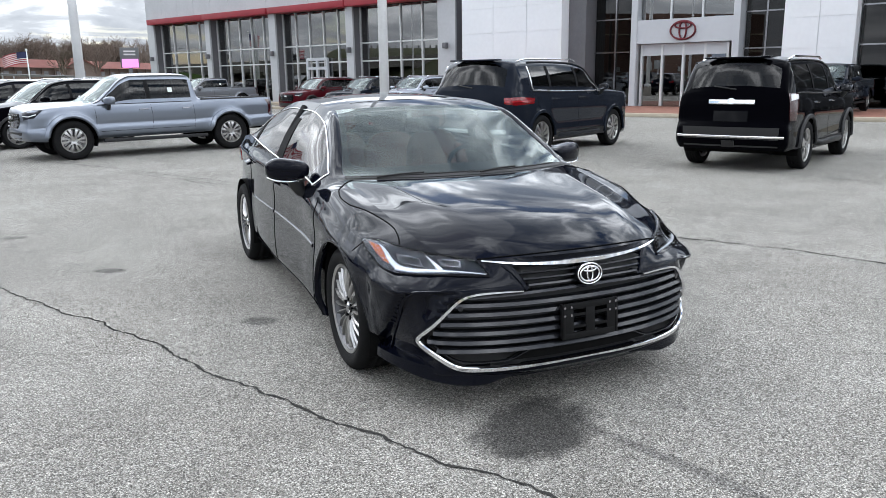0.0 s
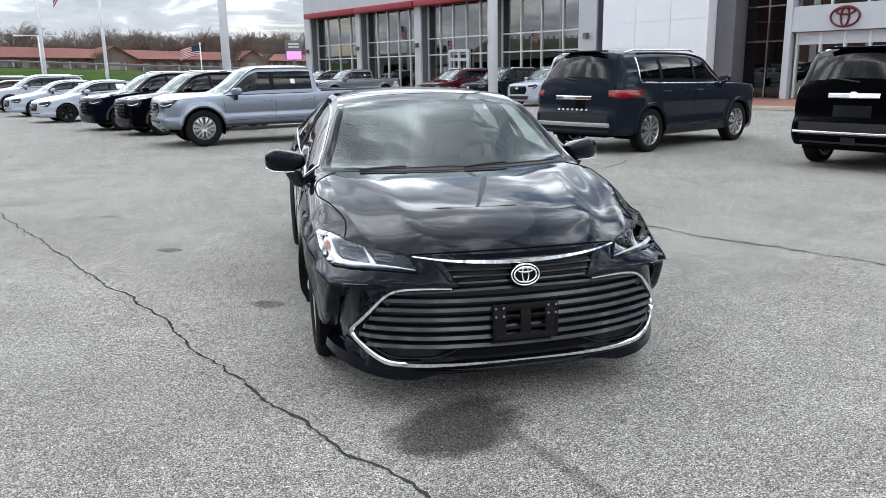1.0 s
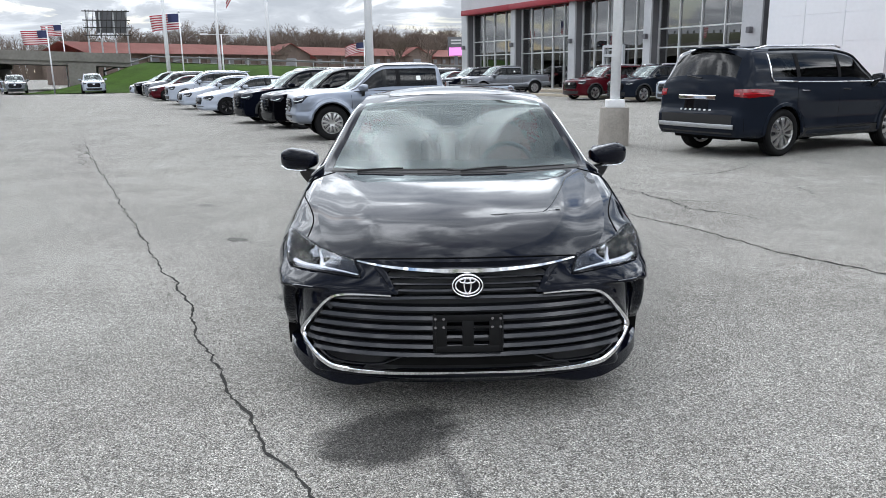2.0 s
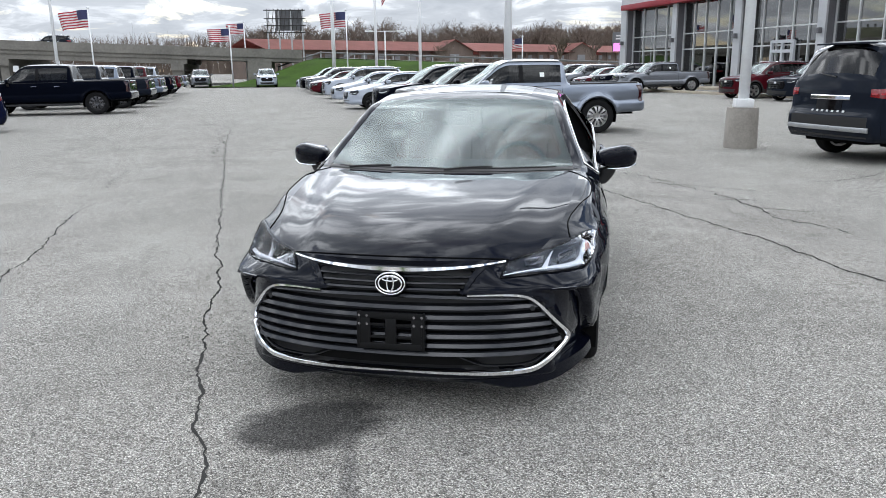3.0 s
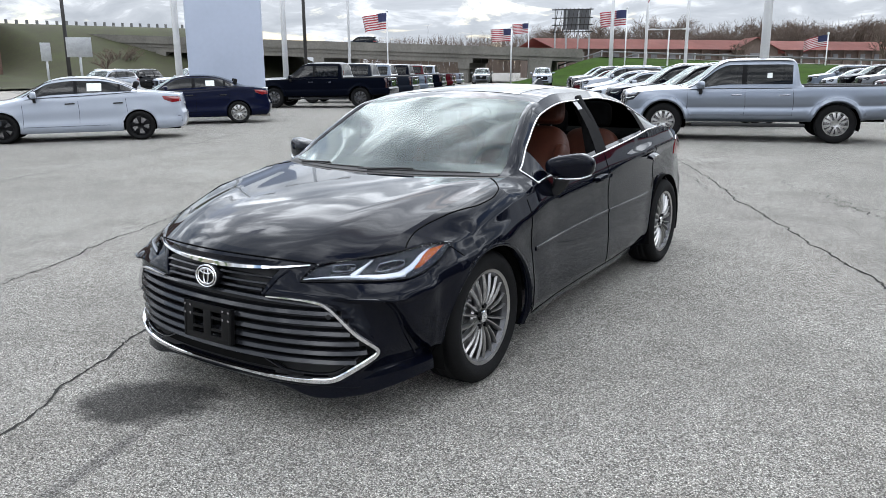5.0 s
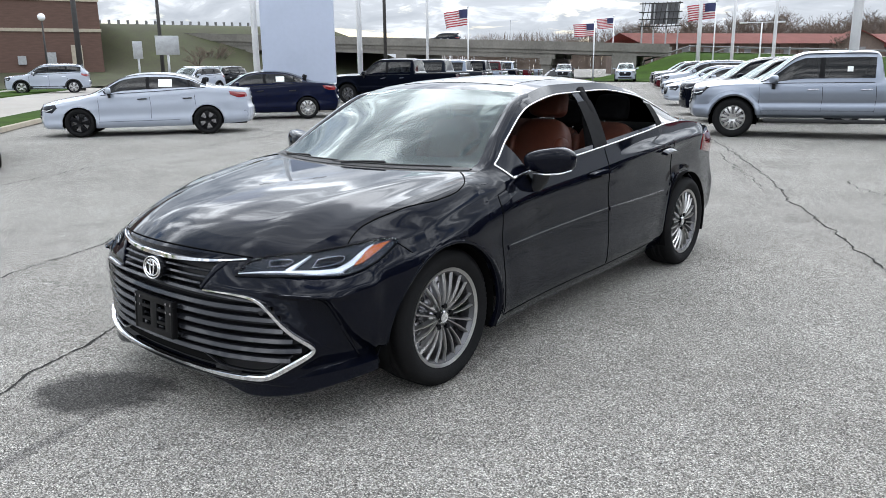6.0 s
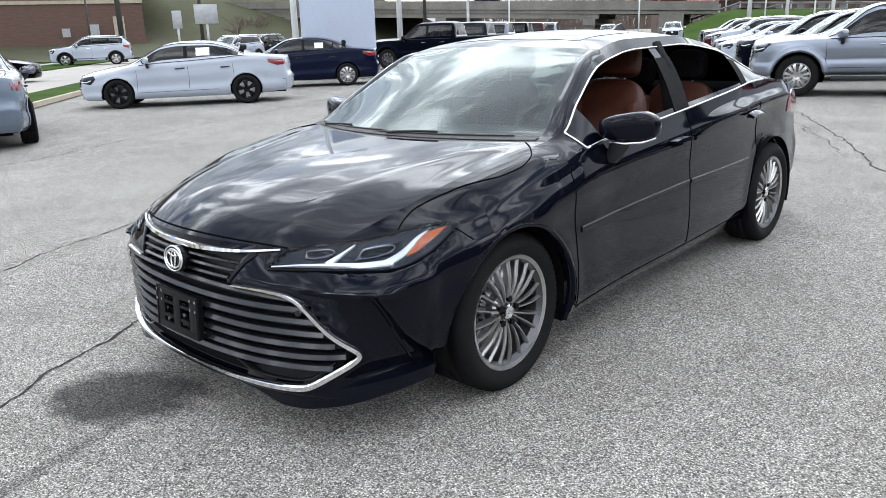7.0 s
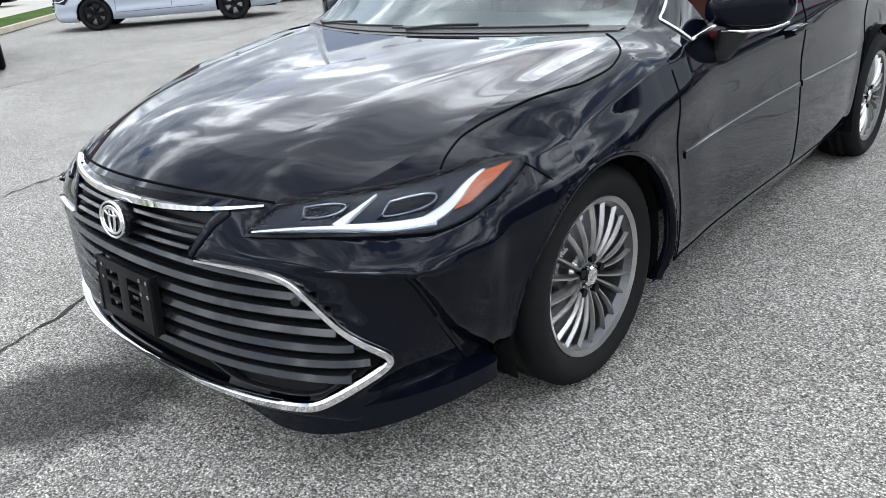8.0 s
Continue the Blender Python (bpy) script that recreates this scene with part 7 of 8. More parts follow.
HERO = dict(
    n=290, fine=-0.28, K1=14, K2=30, M=66, w=0.925, smooth=16, corner=2.7, sculpt=hero_hood, sculpt_skirt=hero_skirt, split_top=hero_top_part, split_skirt=hero_skirt_part,
    belt=[(-0.93, 0.70, 0.70), (-0.80, 0.845, 0.748), (-0.60, 0.892, 0.800), (-0.25, 0.900, 0.868), (0.16, 0.890, 0.926), (0.6, 0.870, 0.957), (1.2, 0.86, 0.985), (1.6, 0.858, 1.01), (2.2, 0.845, 1.055), (2.65, 0.82, 1.085), (2.95, 0.80, 1.085), (3.4, 0.77, 1.055), (3.84, 0.70, 0.99)],
    rail=[(y, float(pch([(-0.93, 0.60), (-0.78, 0.685), (-0.5, 0.742), (-0.2, 0.766), (0.2, 0.787)], [y])[0]), z) for y, z in hood_line(0.722, 0.132, 0.275, 0.119)] + [(0.21, 0.787, 0.993), (0.55, 0.715, 1.146), (1.0, 0.622, 1.330), (1.4, 0.59, 1.382), (1.9, 0.58, 1.385), (2.4, 0.60, 1.325), (2.8, 0.66, 1.20), (3.05, 0.71, 1.105), (3.3, 0.71, 1.07), (3.84, 0.62, 1.01)],
    top=hood_line(0.742, 0.146, 0.226, 0.089) + [(0.165, 0.986), (0.22, 1.002), (0.6, 1.165), (1.05, 1.36), (1.3, 1.412), (1.75, 1.435), (2.2, 1.415), (2.6, 1.345), (3.0, 1.235), (3.4, 1.125), (3.55, 1.10), (3.84, 1.06)],
    bow=[(-0.93, 0.46), (-0.5, 0.40), (0.16, 0.33), (1.05, 0.08), (1.6, 0.0), (2.4, -0.02), (3.1, -0.18), (3.84, -0.24)],
    bottom=[(-1.05, 0.165), (-0.6, 0.17), (0.4, 0.185), (2.3, 0.195), (3.2, 0.22), (4.1, 0.26)],
    side=[(0, 0), (0.06, 0.016), (0.16, 0.042), (0.21, 0.045), (0.33, 0.041), (0.50, 0.050), (0.68, 0.056), (0.84, 0.052), (0.93, 0.03), (1, -0.01)],
    front=[(0, 0), (0.08, 0.022), (0.25, 0.048), (0.5, 0.072), (0.72, 0.070), (0.86, 0.046), (0.94, 0.012), (1, -0.03)],
    rear=[(0, 0), (0.2, 0.03), (0.45, 0.06), (0.6, 0.10), (0.85, 0.08), (1, 0.02)],
    arches=[(-0.020, 0.320, 0.390), (2.87, 0.335, 0.372)], wheelbase=2.87, R=0.334, flare=0.010, snap=0.012,
    cowl=0.17, header=1.05, rear_header=2.35, rear_base=3.38, glass_a=0.30, glass_b=3.0, lean=0.13, pillars=[(1.46, 1.615), (2.43, 2.51)],
    seams=(0.40, 1.585), pillar_rows=2, frame_rows=1, head_rows=2,
)


def glass_border(sh, sp, pane):
    """The black printed border between the windscreen's two sheets, rounded at the inner corners."""
    Y, top, K1 = sh["Y"], sh["top"], sh["K1"]
    i0, i1 = int(np.argmin(abs(Y - sp["cowl"]))), int(np.argmin(abs(Y - sp["header"])))
    k0 = K1 + sp["pillar_rows"]
    k1 = top.shape[1] - 1 - k0

    def at(u, v):
        a, b = i0 + v * (i1 - i0), k0 + u * (k1 - k0)
        i, k = min(int(a), i1 - 1), min(int(b), k1 - 1)
        a, b = a - i, b - k
        p = (top[i, k] * (1 - b) + top[i, k + 1] * b) * (1 - a) + (top[i + 1, k] * (1 - b) + top[i + 1, k + 1] * b) * a
        return p + np.array([0, 0.0020, -0.0026])
    def rounded(c, d):
        """Rim of the clear part, towards a point on the unit square."""
        r = (abs(c) ** 9 + abs(d) ** 9) ** (-1 / 9)
        return 0.5 + 0.473 * c * r, 0.545 + 0.405 * d * r
    n, verts = 144, []
    for t in (0, 0.33, 0.67, 1):
        for q in range(n):
            a = 2 * math.pi * (q + 0.5) / n
            m = max(abs(math.cos(a)), abs(math.sin(a)))
            c, d = math.cos(a) / m, math.sin(a) / m
            (u, v), o = rounded(c, d), (0.5 + 0.5 * c, 0.5 + 0.5 * d)
            verts.append(at(u + (o[0] - u) * t, v + (o[1] - v) * t))
    faces = [(j * n + q, j * n + (q + 1) % n, (j + 1) * n + (q + 1) % n, (j + 1) * n + q) for j in range(3) for q in range(n)]
    mesh_part("glass_border", np.array(verts), faces, BORDER, pane)


def hero_car():
    sp = HERO
    car = thing("black_sedan", "black full size sedan with chrome framed grille, tan seats inside", "sedan")
    RECESS[0] = False
    verts, groups = split_shell(sp, shell(sp))
    skin = Skin(verts, [f for fs in groups.values() for f in fs])      # smooth skin to lay the trim on
    RECESS[0] = True
    sh = shell(sp)
    verts, groups = split_shell(sp, sh)
    # the lamps sit in pockets of the body
    lens = [(0.472, -0.862, 0.666), (0.487, -0.83, 0.700), (0.505, -0.796, 0.724), (0.59, -0.712, 0.735), (0.67, -0.63, 0.741), (0.755, -0.515, 0.757), (0.82, -0.40, 0.777), (0.868, -0.332, 0.782), (0.886, -0.315, 0.766), (0.880, -0.43, 0.708), (0.858, -0.545, 0.671), (0.832, -0.608, 0.660), (0.74, -0.697, 0.662), (0.63, -0.78, 0.670)]
    view = (40, 32)
    out = seen_from(lens, *view)
    mid = (sum(p[0] for p in out) / len(out), sum(p[1] for p in out) / len(out))
    inner = [(mid[0] + (u - mid[0]) * 0.99, mid[1] + (v - mid[1]) * 0.98) for u, v in out]
    ax_r, ax_d, ax_w = slant_axes(*view)
    for i in range(len(verts)):
        p = Vector((abs(verts[i][0]), verts[i][1], verts[i][2]))
        if p.x > 0.40 and p.y < -0.25 and 0.62 < p.z < 0.82 and inside(inner, p.dot(ax_r), p.dot(ax_w)):
            n = skin.n[i].normalized()
            if n.dot(Vector((math.copysign(0.3, verts[i][0]), -0.4, 0.8))) < 0:
                n = -n
            verts[i] = verts[i] - np.array(n) * 0.012
    for g, fs in groups.items():
        v, f = take(verts, fs)
        if g == "windscreen":
            ob = mesh_part("windscreen", v, f, OUTER_PANE, car)
            mesh_part("inner_sheet", v + np.array([0, 0.0035, -0.0045]), f, INNER_PANE, ob)
            glass_border(sh, sp, ob)
        elif g == "rear_window":
            ob = mesh_part("rear_window", v, f, TINTED, car)
        elif g.startswith("side"):
            if g.endswith("L") and not g.endswith("2L"):
                continue          # the two windows on the driver's side are wound down
            ob = mesh_part("side_window", v, f, CLEAR_SIDE if g.endswith("_0R") else TINTED, car)
        elif g in ("grille_backing", "cowl_panel"):
            ob = mesh_part(g, v, f, PLASTIC, car)
        else:
            ob = mesh_part(g.replace("_left", "").replace("_right", ""), v, f, BLACK_PAINT, car)
        if g == "roof":
            mesh_part("headliner", v * [0.97, 1, 1] - [0, 0, 0.03], f, HEADLINER, car)
    S, top, Y, K1 = sh["S"], sh["top"], sh["Y"], sh["K1"]
    for cy, cz, rad in sp["arches"]:
        arch_liner(car, sp, cy, cz, rad)
    wm = wheel_meshes("twin", 0.336, 0.240, 0.238, spoke_pairs(), ALLOY)
    for y in (0, 2.87):
        for s in (1, -1):
            put_wheel(car, wm, s * 0.790, y, 0.334, s > 0)
    box("underbody", (0, 1.45, 0.27), (1.2, 4.4, 0.16), LINER, car)

    # ---- panel gaps: doors, bonnet, bumper
    def gap(pts, r=0.0032):
        tube("panel_gap", pts, r, GAP, car, 5)
    nl = len(S)
    for s in (1, -1):
        side = [i for i in range(nl) if S[i, 0, 0] * s > 0.6]
        for y, j0, j1 in ((0.40, 3, 60), (1.585, 1, 60), (2.62, 9, 39)):
            i = min(side, key=lambda k: abs(S[k, 0, 1] - y))
            gap([S[i, j] for j in range(j0, j1 + 1, 2)])
        run = sorted((i for i in side if 0.40 <= S[i, 0, 1] <= 2.46), key=lambda k: S[k, 0, 1])
        gap([S[i, 60] for i in run[::4]])
        seam = [skin.at(u, z, 90)[0] for u, z in ((-0.325, 0.762), (-0.28, 0.72), (-0.225, 0.665))]
        gap([(s * p.x, p.y, p.z) for p in seam])
        # the bonnet's side gap swings out behind and dives to the lamp in front
        run = [(0.715, 0.335), (0.775, 0.285), (0.838, 0.20), (0.852, 0.11), (0.845, 0.0), (0.822, -0.10), (0.785, -0.22), (0.752, -0.34), (0.744, -0.40), (0.750, -0.46), (0.760, -0.495)]
        ts = np.linspace(0, len(run) - 1, 70)
        gx, gy = (pch([(k, p[d]) for k, p in enumerate(run)], ts) for d in (0, 1))
        gap([Vector((s * p.x, p.y, p.z)) + Vector((s * n.x, n.y, n.z)) * 0.0006 for p, n in (skin.down(u, v) for u, v in zip(gx, gy))])
        # chrome round the side windows
        for rr, rad in ((0, 0.006), (K1 - sp["head_rows"], 0.0055)):
            row = rr if s > 0 else top.shape[1] - 1 - rr
            ids = [i for i in range(len(Y)) if sp["glass_a"] - 0.03 < Y[i] < 3.0]
            nudge = np.array([s * 0.003, 0, 0.001])
            tube("window_trim", [top[i, row] + nudge for i in ids[::3]], rad, CHROME, car, 6)
        i0 = ids[0]
        tube("window_trim", [top[i0, k if s > 0 else top.shape[1] - 1 - k] + nudge for k in range(K1 - sp["head_rows"], -1, -1)], 0.0055, CHROME, car, 6)
        # black pillar faces between the panes, leaning back
        for pa, pb in sp["pillars"]:
            rows = [k if s > 0 else top.shape[1] - 1 - k for k in range(0, K1 - 3)]
            v = []
            for k, row in enumerate(rows):
                for c in np.linspace(pa - 0.012, pb + 0.012, 6):
                    yy = c + sp["lean"] * k / K1
                    v.append([np.interp(yy, Y, top[:, row, d]) for d in range(3)])
                    v[-1][0] += s * 0.004
            mesh_part("pillar_cover", v, [(i * 6 + j, i * 6 + j + 1, i * 6 + j + 7, i * 6 + j + 6) for i in range(K1 - 4) for j in range(5)], CABIN, car)
    # leading edge of the bonnet, ten centimetres behind the chrome brow
    nose = [skin.down(x, -0.912 + 0.118 * (x / 0.5) ** 2) for x in np.linspace(-0.50, 0.50, 41)]
    gap([p + n * 0.0008 for p, n in nose], 0.0036)

    # ---- front: chrome brow, grille bars, chrome frame
    part("chrome_brow", trim(skin, [(-0.487, 0.721), (-0.34, 0.709), (-0.15, 0.703), (0, 0.702), (0.15, 0.703), (0.34, 0.709), (0.487, 0.721)], 0, (0.009, 0.027, 0.009), 0.012, 0.0, 0.012), CHROME, car)
    for z, w in ((0.672, 0.345), (0.645, 0.325), (0.618, 0.305)):
        part("grille_bar", trim(skin, [(-w, z), (w, z)], 0, 0.013, 0.012, -0.012, 0.05, tilt=-0.7, sink=0.03), SLAT, car)
    part("grille_bar", trim(skin, [(-0.60, 0.575), (-0.3, 0.585), (0, 0.588), (0.3, 0.585), (0.60, 0.575)], 0, 0.018, 0.014, -0.010, 0.05, tilt=-0.6, sink=0.03), SLAT, car)
    for z, w in ((0.540, 0.640), (0.497, 0.668), (0.453, 0.697), (0.409, 0.724), (0.365, 0.742), (0.325, 0.712)):
        part("grille_bar", trim(skin, [(-w, z), (-w * 0.55, z - 0.004), (0, z - 0.006), (w * 0.55, z - 0.004), (w, z)], 0, 0.024, 0.012, -0.014, 0.05, tilt=-0.55, sink=0.03), SLAT, car)
    frame_l = [(0.335, 0.594), (0.46, 0.597), (0.575, 0.590), (0.622, 0.568), (0.70, 0.475), (0.766, 0.388), (0.770, 0.364), (0.752, 0.336), (0.69, 0.285), (0.64, 0.249), (0.60, 0.238), (0.45, 0.234), (0.2, 0.238), (0, 0.240)]
    for m in (False, True):
        part("chrome_frame", trim(skin, frame_l, 0, (0.008, 0.026, 0.012), 0.012, 0.0, 0.012, m), CHROME, car)
        part("splitter_trim", trim(skin, [(0.29, 0.310), (0.345, 0.288), (0.39, 0.264), (0.60, 0.262), (0.66, 0.285), (0.72, 0.345)], 0, 0.007, 0.005, -0.014, 0.015, m), SLAT, car)
        part("grille_cheek", trim(skin, [(0.40, 0.712), (0.365, 0.680), (0.315, 0.600)], 0, (0.030, 0.026, 0.012), 0.006, 0.0, 0.02, m, sink=0.035), BLACK_PAINT, car)
        # rolled edge of the wheel opening
        for cy, cz, rad in sp["arches"]:
            angs = np.linspace(radians(198), radians(-18), 61)
            xo = np.array([skin.at(cy + (rad + 0.012) * math.cos(t), max(cz + (rad + 0.012) * math.sin(t), 0.20), 90)[0].x for t in angs])
            for _ in range(6):
                xo = np.convolve(np.pad(xo, 1, mode="edge"), [0.25, 0.5, 0.25], "valid")
            v, f = [], []
            prof = ((0.010, -0.001), (0.004, 0.003), (-0.004, 0.002), (-0.009, -0.006), (-0.009, -0.035))
            for t, x in zip(angs, xo):
                v += [((x + dx) * (-1 if m else 1), cy + (rad + dr) * math.cos(t), cz + (rad + dr) * math.sin(t)) for dr, dx in prof]
            n = len(prof)
            for i in range(len(angs) - 1):
                quads = [(i * n + k, i * n + k + 1, i * n + n + k + 1, i * n + n + k) for k in range(n - 1)]
                f += [q[::-1] for q in quads] if m else quads
            mesh_part("arch_lip", v, f, BLACK_PAINT, car)
    part("lower_panel", patch(skin, [(-0.34, 0.300), (0.34, 0.300), (0.42, 0.262), (-0.42, 0.262)], 0, -0.022, 0.01, 0.05), LINER, car)

    # ---- emblem: dark disc with plain chrome rings
    ey = skin.at(0, 0.645, 0)[0].y + 0.0
    em = pose(0, ey - 0.016, 0.643, -8) @ Matrix.Diagonal((0.88, 1, 0.90, 1))
    bm = bmesh.new()
    v, f = lathe([(0.001, 0.012), (0.070, 0.010), (0.078, 0.0), (0.078, -0.045)], 40)
    vv = [bm.verts.new((p[1], -p[0], p[2] * 0.72)) for p in v]
    for q in f:
        bm.faces.new([vv[a] for a in q])
    bmesh.ops.recalc_face_normals(bm, faces=bm.faces)
    bmesh.ops.transform(bm, matrix=em, verts=bm.verts)
    eb = part("emblem", bm, GLOSS_BLACK, car, "dark emblem disc with chrome rings", smooth=False)
    for rx, rz, cz, w in ((0.080, 0.058, 0.0, 0.011), (0.066, 0.046, 0.0, 0.013), (0.023, 0.044, 0.0, 0.012), (0.045, 0.017, 0.023, 0.012)):
        bm = bmesh.new()
        ring_bm(bm, 0, cz, rx, rz, w, 0.006, -0.012)
        bmesh.ops.recalc_face_normals(bm, faces=bm.faces)
        bmesh.ops.transform(bm, matrix=em, verts=bm.verts)
        part("ring", bm, CHROME, eb, smooth=True)

    # ---- number plate bracket, empty
    py = skin.at(0, 0.43, 0)[0].y
    pm = pose(0, py - 0.020, 0.430, -4)

    def bit(name, x, z, sx, sz, d=0.012, dy=0.0, parent=None, mat=BRACKET):
        bm = bmesh.new()
        add_box(bm, x, dy, z, sx, d, sz, 0.002)
        bmesh.ops.transform(bm, matrix=pm, verts=bm.verts)
        return part(name, bm, mat, parent)
    pb = bit("plate_bracket", 0, 0.070, 0.31, 0.028, parent=car)
    bit("bottom_rail", 0, -0.070, 0.31, 0.028, parent=pb)
    for x in (-0.125, 0.125):
        bit("side_plate", x, 0, 0.062, 0.114, parent=pb)
    bit("centre_plate", 0, 0, 0.050, 0.114, parent=pb)
    for x in (-0.061, 0.061):
        for z in (0.028, -0.028):
            bit("cross_bar", x, z, 0.068, 0.012, parent=pb)
        bit("rim_flange", x * 2.4, 0, 0.010, 0.165, 0.03, 0.006, pb)
    for x in (-0.125, 0.125):
        for z in (0.068, 0.03):
            for dx in (-0.018, 0.018):
                bm = bmesh.new()
                add_tube(bm, [(x + dx, -0.004, z), (x + dx, -0.010, z)], 0.006, 10)
                bmesh.ops.transform(bm, matrix=pm, verts=bm.verts)
                part("screw", bm, DARK_CHROME, pb)

    # ---- headlamps
    amber = seen_from([(0.834, -0.535, 0.696), (0.820, -0.51, 0.720), (0.827, -0.438, 0.757), (0.866, -0.350, 0.773), (0.864, -0.416, 0.745), (0.848, -0.50, 0.705)], *view)
    bar = seen_from([(0.484, -0.856, 0.671), (0.57, -0.80, 0.676), (0.663, -0.742, 0.680), (0.70, -0.71, 0.678)], *view)
    beam = seen_from([(0.655, -0.742, 0.681), (0.70, -0.705, 0.679), (0.76, -0.655, 0.677), (0.816, -0.582, 0.683)], *view)
    fork = seen_from([(0.655, -0.745, 0.682), (0.668, -0.688, 0.708), (0.682, -0.634, 0.733)], *view)
    fork2 = seen_from([(0.800, -0.60, 0.680), (0.822, -0.535, 0.702), (0.823, -0.465, 0.745), (0.832, -0.42, 0.763)], *view)
    low_ = seen_from([(0.472, -0.864, 0.662), (0.56, -0.82, 0.660), (0.70, -0.72, 0.656), (0.765, -0.66, 0.655)], *view)
    for m in (False, True):
        lamp = part("headlight", patch(skin, out, view, -0.007, 0.003, 0.012, m), LAMP_BODY, car, "headlamp with silver blades and an amber marker")
        part("light_blade", trim(skin, bar, view, (0.006, 0.010, 0.016), 0.007, -0.002, 0.008, m), LAMP_SILVER, lamp)
        part("light_blade", trim(skin, beam, view, (0.010, 0.024, 0.026), 0.006, -0.002, 0.008, m), LAMP_SILVER, lamp)
        part("light_blade", trim(skin, fork, view, (0.026, 0.014, 0.004), 0.006, -0.002, 0.008, m), LAMP_SILVER, lamp)
        part("light_blade", trim(skin, fork2, view, (0.026, 0.022, 0.005), 0.005, -0.002, 0.008, m), LAMP_SILVER, lamp)
        # two dark projector windows with bright frames between the blades, and the rim of the lens
        for win in (((0.555, -0.745, 0.708), (0.645, -0.668, 0.722), (0.640, -0.715, 0.694), (0.565, -0.775, 0.690)), ((0.715, -0.625, 0.722), (0.790, -0.515, 0.738), (0.797, -0.570, 0.702), (0.715, -0.675, 0.694))):
            quad = seen_from(win, *view)
            eye = part("projector", patch(skin, quad, view, -0.004, 0.003, 0.012, m), GLOSS_BLACK, lamp, "dark glossy projector window")
            part("projector_frame", trim(skin, quad, view, 0.004, 0.004, -0.003, 0.02, m, closed=True), DARK_CHROME, eye)
        part("lens_rim", trim(skin, out, view, 0.006, 0.005, 0.0, 0.012, m, closed=True), GLOSS_BLACK, lamp)
        part("amber_marker", patch(skin, amber, view, 0.001, 0.006, 0.012, m), AMBER, lamp)
        part("lens", patch(skin, out, view, 0.004, 0.0003, 0.012, m, 0.005), LENS, lamp, "clear lamp lens")
        part("lamp_lip", trim(skin, low_, view, 0.010, 0.008, 0.0, 0.03, m), GLOSS_BLACK, lamp)
        # sharp edge of the ledge below the lamp, and the crease that falls from it to the lip
        v2 = (50, 14)
        edge = seen_from([(0.690, -0.815, 0.608), (0.765, -0.765, 0.601), (0.818, -0.715, 0.594), (0.836, -0.69, 0.575), (0.855, -0.655, 0.50), (0.868, -0.61, 0.40), (0.874, -0.55, 0.29)], *v2)
        part("bumper_edge", trim(skin, edge, v2, (0.008, 0.020, 0.008), 0.008, 0.0, 0.012, m), BLACK_PAINT, car)
        part("parking_sensor", patch(skin, [(0.615 + 0.011 * math.cos(a), 0.528 + 0.011 * math.sin(a)) for a in np.linspace(0, 2 * np.pi, 10, endpoint=False)], 0, 0.002, 0.02, 0.05, m), SLAT, car)

    # ---- lip under the bumper, a blade that rises towards the wheels
    plan = [(0.0, -0.915), (0.25, -0.912), (0.40, -0.900), (0.52, -0.888), (0.63, -0.855), (0.72, -0.785), (0.79, -0.700), (0.845, -0.60), (0.872, -0.50), (0.876, -0.455)]
    for _ in range(2):
        cut = [plan[0]]
        for a, b in zip(plan, plan[1:]):
            g = min(0.25, 0.02 / math.hypot(b[0] - a[0], b[1] - a[1]))
            cut += [(a[0] + (b[0] - a[0]) * g, a[1] + (b[1] - a[1]) * g), (b[0] + (a[0] - b[0]) * g, b[1] + (a[1] - b[1]) * g)]
        plan = cut + [plan[-1]]
    bm = bmesh.new()
    rows = []
    for x, y in [(-x, y) for x, y in plan[:0:-1]] + plan:
        a = min(1.0, max(0.0, (abs(x) - 0.55) / 0.36))
        lo = float(pch([(0, 0.185), (0.36, 0.178), (0.54, 0.152), (0.72, 0.168), (0.88, 0.215)], [abs(x)])[0])
        hi = float(pch([(0, 0.205), (0.36, 0.202), (0.54, 0.205), (0.72, 0.240), (0.88, 0.266)], [abs(x)])[0])
        rows.append([bm.verts.new(p) for p in ((x * 0.99, y + 0.008, lo), (x, y, lo + 0.008), (x * 0.995, y + 0.003, hi), (x * 0.965, y + 0.028, hi + 0.010), (x * (0.84 + 0.11 * a), y + 0.13 - 0.09 * a, hi + 0.016), (x * (0.84 + 0.11 * a), y + 0.13 - 0.09 * a, lo + 0.004))])
    for r0, r1 in zip(rows, rows[1:]):
        for k in range(6):
            bm.faces.new((r0[k], r0[(k + 1) % 6], r1[(k + 1) % 6], r1[k]))
    bm.faces.new(rows[0]); bm.faces.new(rows[-1][::-1])
    bmesh.ops.recalc_face_normals(bm, faces=bm.faces)
    part("front_lip", bm, BLACK_PAINT, car)

    # ---- sides: mouldings, handles, mirrors
    for m in (False, True):
        for a, b in (((0.445, 0.598), (1.57, 0.622)), ((1.60, 0.622), (2.46, 0.616))):
            part("door_moulding", trim(skin, [a, ((a[0] + b[0]) / 2, (a[1] + b[1]) / 2 - 0.018), (b[0], b[1] - 0.032), (a[0] + 0.01, a[1] - 0.034)][:1] + [b], 90, 0.022, 0.006, 0.0, 0.06, m), BLACK_PAINT, car)
            part("moulding_trim", trim(skin, [(a[0], a[1] + 0.012), (b[0], b[1] + 0.012)], 90, 0.004, 0.007, 0.0, 0.06, m), DARK_CHROME, car)
